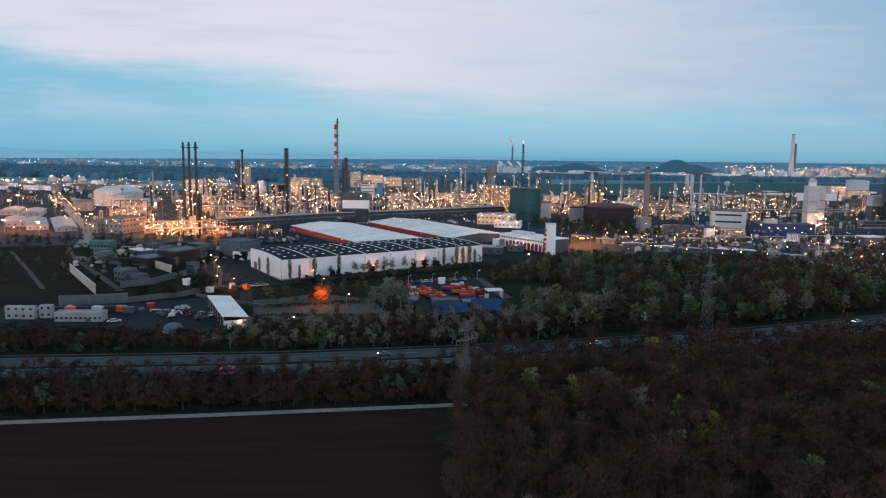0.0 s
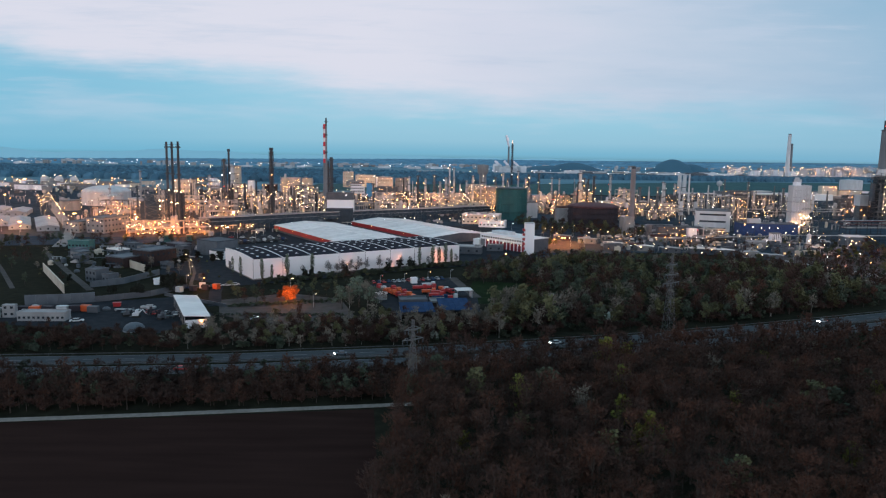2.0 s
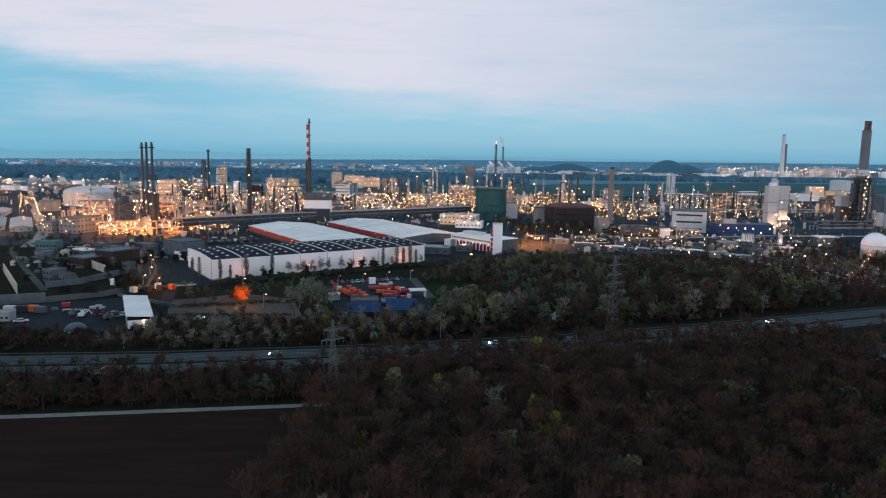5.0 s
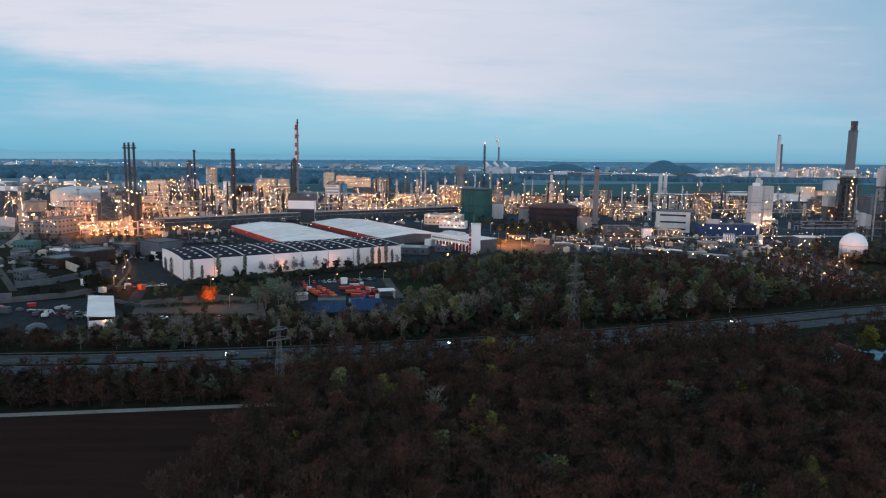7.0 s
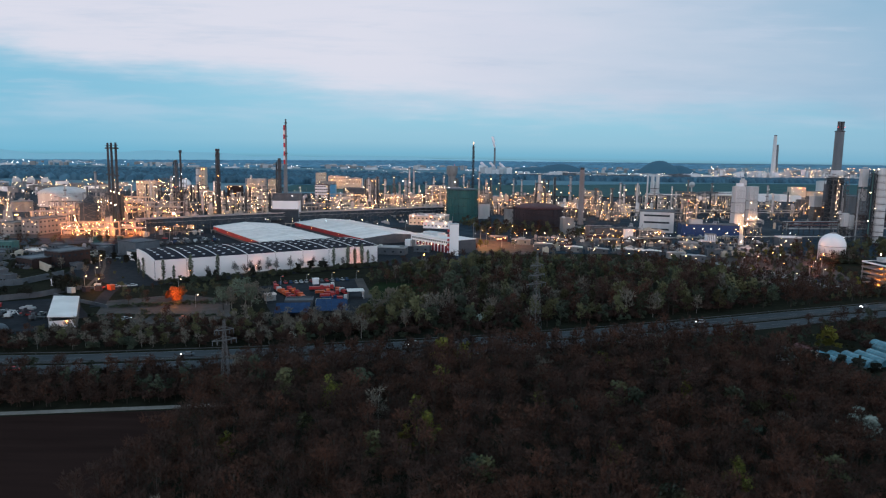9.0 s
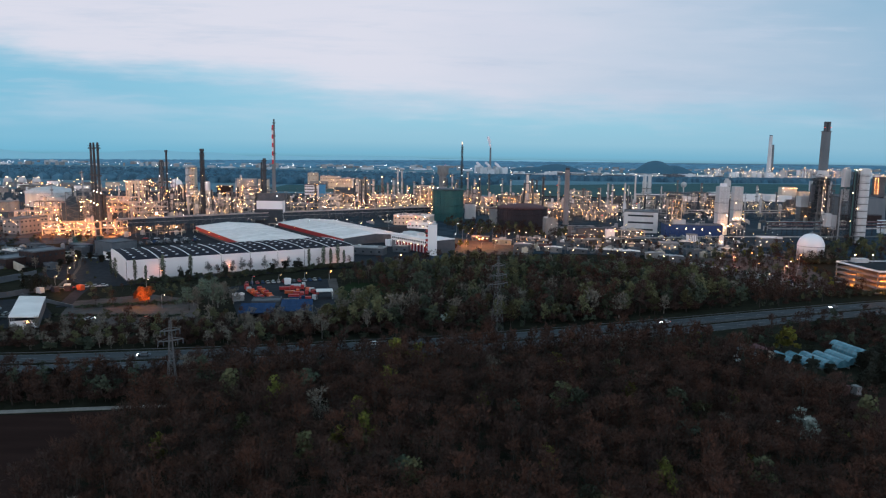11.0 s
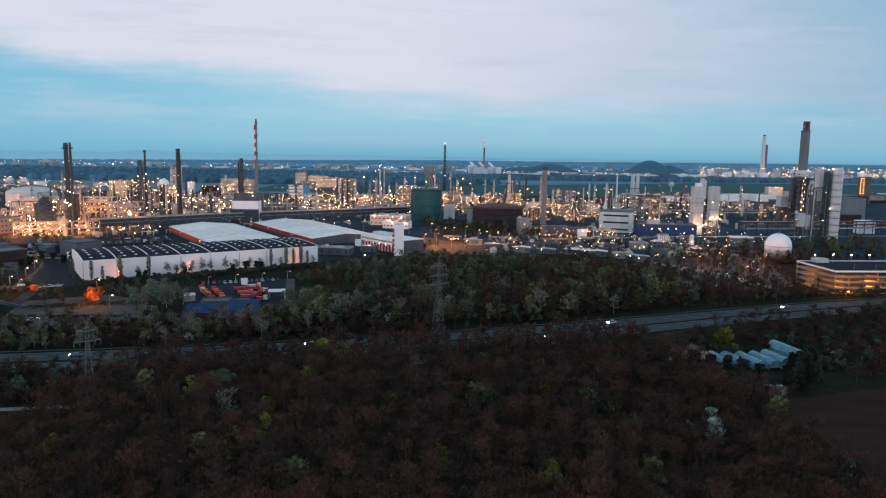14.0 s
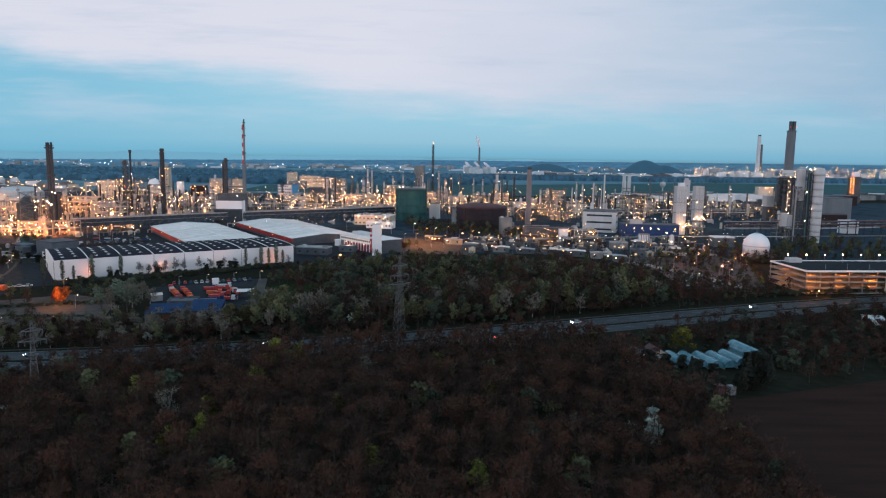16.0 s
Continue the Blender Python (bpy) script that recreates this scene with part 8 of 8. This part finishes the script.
for x, y, h, p in ((-372, 588, 11, 20000), (-425, 640, 13, 26000), (-459, 737, 16, 34000), (-661, 1061, 22, 50000), (-640, 1095, 22, 40000), (-500, 820, 16, 30000), (-345, 592, 9, 12000), (-335, 662, 10, 12000)):
    t = thing("flood_mast", x, y, 0, 0, "steel flood-light mast glowing pinkish orange", "flood light", "flood lights")
    part("mast", Geo().cyl(0, 0, 0, h, 0.25, 0.14, 8).box(0, 0, h - 0.4, 3.4, 0.3, 0.3), GALV, t)
    for k in (-1.2, 0, 1.2):
        lamp(t, k, -0.4, h - 0.3, "sodium", 0.5 if y < 1000 else 1.0)
    work_light(t, 0, -2.0, h - 0.8, p, (1.0, 0.36, 0.14))
block("grey_works_hall", -500, 716, 26, 18, 8, 30, ROOFGREY, ROOFGREY, "low pale grey works hall", lamps=4)
block("white_works", -585, 842, 24, 16, 10, -10, CREAM, RUSTRED, "pale works hall with a reddish roof", lamps=5)
block("grey_works_hall", -446, 655, 20, 18, 7, 30, GREY, SLATE, "grey works hall with a dark roof", lamps=4)
block("grey_works", -276, 604, 18, 30, 13, -14, GREY, SLATE, "grey works building with a lit flank", rows=3, cols=4, side=7, lit=0.15, lamps=3)
block("grey_works", -298, 602, 14, 22, 9, -14, GREY, SLATE, "grey works building with flat roof", rows=2, cols=3, side=5, lamps=2)
for x, y, w, h, n in ((-560, 860, 26, 12, 10), (-500, 905, 20, 10, 8)):
    process_unit(x, y, w, 10, h, lamps=n, size=0.8, warmth=1.0, label="steel process structure flooded by orange lamps", frame_mat=STEEL, vessels=4, glow=6000)
for x, y, tint in ((-528, 850, "red"), (-510, 845, "sodium"), (-360, 590, "sodium"), (-385, 620, "red"), (-420, 700, "sodium"), (-335, 540, "sodium"), (-318, 546, "sodium"), (-440, 800, "warm"), (-430, 770, "warm"), (-470, 860, "warm"), (-412, 740, "warm"), (-350, 660, "sodium"), (-330, 640, "warm")):
    t = street_lamp(x, y, 10, tint, 0.6)
    work_light(t, 1.2, -1, 9, 2200, (1.0, 0.40, 0.14) if tint != "red" else (1.0, 0.2, 0.12))
for k in range(26):
    q = k / 25
    street_lamp(-292 - 262 * q + rng.choice((-8, 8)), 560 + 430 * q, 9, rng.choice(("warm", "sodium")), 0.55)

# ---- far town, estates and the second refinery ----
r3 = random.Random(51)


def far_block(x, y, w, d, h, m, roof, label):
    if m == roof:
        t = whole("far_building", Geo().box(0, 0, -0.5, w, d, h).box(0, 0, h - 0.5, w + 0.5, d + 0.5, 0.6).box(w * 0.2, 0, h, w * 0.3, d * 0.5, 2.2), m, label, "building", "distant buildings")
        t.matrix_basis = pose(x, y, land_height(x, y), 0, 0, r3.uniform(-25, 25))
        return t
    t = thing("far_building", x, y, land_height(x, y), r3.uniform(-25, 25), label, "building", "distant buildings")
    part("wall", Geo().box(0, 0, 0, w, d, h), m, t)
    part("roof", Geo().box(0, 0, h, w + 0.4, d + 0.4, 0.5), roof, t)
    return t


for x, y in scatter(60, [(-1150, 1250), (-480, 1120), (-480, 1400), (-1250, 1500)], 32, 41):
    far_block(x, y, r3.uniform(12, 30), r3.uniform(10, 16), r3.uniform(5, 9), r3.choice((CREAM, GREY, WHITE)), r3.choice((SLATE, RUSTRED, SLATE)), "low house of the far town")
for x, y in scatter(44, [(330, 2260), (900, 2240), (1050, 2420), (420, 2420)], 34, 42):
    far_block(x, y, r3.uniform(25, 60), r3.uniform(15, 25), r3.uniform(9, 20), r3.choice((HAZEBLOCK, GREY, SLATE)), r3.choice((HAZEBLOCK, ROOFWHITE, SLATE)), "pale estate building beyond the meadow")
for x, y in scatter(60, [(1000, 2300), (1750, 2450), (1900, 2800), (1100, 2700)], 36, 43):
    far_block(x, y, r3.uniform(8, 26), r3.uniform(10, 20), r3.uniform(8, 34), HAZEBLOCK, HAZEBLOCK, "pale block of the distant refinery")
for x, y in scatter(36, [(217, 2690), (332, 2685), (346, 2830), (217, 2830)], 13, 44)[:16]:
    far_block(x, y, r3.uniform(14, 29), 14, r3.uniform(14, 32), HAZEBLOCK, HAZEBLOCK, "white block of the distant power station")
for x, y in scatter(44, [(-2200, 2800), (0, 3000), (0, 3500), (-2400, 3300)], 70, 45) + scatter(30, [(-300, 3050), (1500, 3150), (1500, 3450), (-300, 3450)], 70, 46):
    far_block(x, y, r3.uniform(20, 60), 18, r3.uniform(5, 9), HAZEBLOCK, HAZEBLOCK, "long pale hall of a distant estate")


def far_houses(name, spots, low, high, label):
    """Houses far off, too small and too many to pick apart, with flat or gabled roofs."""
    root = thing(name, 0, 0, 0, 0, label, "buildings", kind="stuff")
    for material, some in ((HAZEBLOCK, spots[::3]), (ROOFGREY, spots[1::3]), (GREY, spots[2::3])):
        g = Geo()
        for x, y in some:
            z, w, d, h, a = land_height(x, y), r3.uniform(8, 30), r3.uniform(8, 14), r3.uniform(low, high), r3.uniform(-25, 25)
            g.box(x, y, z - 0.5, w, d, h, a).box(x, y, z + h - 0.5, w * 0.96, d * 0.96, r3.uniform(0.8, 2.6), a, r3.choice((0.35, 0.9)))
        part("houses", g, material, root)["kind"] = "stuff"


far_houses("plain_villages", [p for k in range(9) for p in scatter(22, [(-2250 + 270 * k, 2420 + 40 * (k % 3)), (-2050 + 270 * k, 2440 + 30 * (k % 2)), (-2040 + 270 * k, 2560), (-2240 + 270 * k, 2580)], 17, 300 + k)], 4, 7.5, "small pale houses of villages on the plain")
far_houses("outer_estates", [p for k in (0, 1, 3, 4, 6) for p in scatter(9, [(320 + 105 * k, 2440), (390 + 105 * k, 2450), (390 + 105 * k, 2600), (320 + 105 * k, 2600)], 17, 320 + k)], 6, 14, "pale houses of estates beyond the meadow")
far_houses("skyline_town", [p for k in range(14) for p in scatter(18, [(-3000 + 420 * k, 3150 - abs(k - 7) * 40), (-2750 + 420 * k, 3150 - abs(k - 7) * 40), (-2750 + 420 * k, 3420 - abs(k - 7) * 40), (-3000 + 420 * k, 3420 - abs(k - 7) * 40)], 30, 340 + k)], 9, 18, "pale buildings of towns below the skyline")
for x, y in scatter(26, [(430, 1150), (900, 1250), (1050, 1400), (500, 1340)], 40, 47):
    far_block(x, y, r3.uniform(30, 70), r3.uniform(15, 24), r3.uniform(6, 11), r3.choice((WHITE, GREY, SLATE)), r3.choice((ROOFWHITE, SLATE)), "low pale store beyond the plant")
stack(1361, 2735, 165, 9.0, 6.0, TANKWHITE, "tall white chimney in the distance", top=3)
stack(1374, 2738, 128, 6.0, 4.0, STACKGREY, "shorter grey chimney in the distance", top=3)
t = stack(277, 2800, 101, 4.4, 3.3, STACKGREY, "slim chimney of the distant power station", top=3)
g = Geo()
for k in range(11):
    g.ball(-0.9 * k + r3.uniform(-1.5, 1.5), 0, 102.5 + 3.8 * k, 3.3 + 0.26 * k + r3.uniform(-1.1, 1.1), 9, 6)
part("steam", g, STEAM, t, "pale steam plume rising from the chimney")["kind"] = "stuff"
for k in range(3):
    s = thing("steam_vent", 238 + 36 * k, 2770, 0, 0, "white steam drifting from a vent", "steam")
    part("vent", Geo().cyl(0, 0, 0, 24, 2.2, n=8), GREY, s)
    g = Geo()
    for j in range(6):
        g.ball(-2.9 * j + r3.uniform(-1.5, 1.5), 0, 26 + 2.9 * j, 4.3 + r3.uniform(-1.5, 1.5), 8, 5)
    part("steam", g, STEAM, s)["kind"] = "stuff"


def far_lamps(name, spots, label, size, material):
    """Distant street and yard lamps on their posts."""
    t = thing(name, 0, 0, 0, 0, label, "lamps", kind="stuff")
    heads, posts = Geo(), Geo()
    for x, y, h in spots:
        z = land_height(x, y)
        heads.ball(x, y, z + h, size * r3.uniform(0.6, 1.3), 6, 4)
        posts.box(x, y, z, 0.4, 0.4, h)
    part("lamp_heads", heads, material, t)["kind"] = "stuff"
    part("posts", posts, STEEL, t)["kind"] = "stuff"


spots = [(x, y, r3.uniform(8, 45)) for x, y in scatter(420, [(950, 2250), (1750, 2400), (1900, 2750), (1050, 2600)], 9, 61)]
far_lamps("refinery_lamps", spots[:280], "warm lamps of the distant refinery", 0.6, WARM)
far_lamps("refinery_lamps_orange", spots[280:], "orange lamps of the distant refinery", 0.65, SODIUM)
spots = [(x, y, r3.uniform(5, 12)) for x, y in scatter(150, [(-1200, 1200), (-440, 1080), (-440, 1420), (-1250, 1480)], 12, 62)]
far_lamps("town_lamps", spots[:100], "warm street lamps of the far town", 0.55, WARM)
far_lamps("town_lamps_orange", spots[100:], "orange street lamps of the far town", 0.6, SODIUM)
spots = [(x, y, r3.uniform(8, 14)) for x, y in scatter(120, [(-2300, 2750), (1500, 3000), (1500, 3500), (-2500, 3400)], 30, 63)]
far_lamps("plain_lamps", spots, "scattered lamps on the distant plain", 0.9, COOL)
spots = [(x, y, r3.uniform(3, 16)) for x, y in scatter(240, [(-420, 830), (-150, 690), (60, 820), (260, 800), (520, 830), (700, 1100), (100, 1230), (-460, 1180)], 7, 64)]
far_lamps("yard_lamps", spots[:160], "warm yard lamps all over the plant", 0.3, WARM)
far_lamps("yard_lamps_orange", spots[160:], "orange yard lamps all over the plant", 0.3, SODIUM)
spots = [(x, y, r3.uniform(7, 14)) for x, y in scatter(120, [(-2300, 2450), (-300, 2400), (250, 2350), (250, 2860), (-300, 2860), (-2300, 2700)], 20, 65)]
far_lamps("village_lamps", spots[:60], "pale street lamps of villages on the plain", 0.34, COOL)
far_lamps("village_lamps_warm", spots[60:], "warm street lamps of villages on the plain", 0.4, WARM)
spots = [(x, y, r3.uniform(7, 18)) for x, y in scatter(110, [(300, 2230), (1000, 2220), (1000, 2600), (300, 2560)], 18, 66)]
far_lamps("estate_lamps", spots[:60], "pale lamps of the far estate", 0.6, COOL)
far_lamps("estate_lamps_warm", spots[60:], "warm lamps of the far estate", 0.6, WARM)
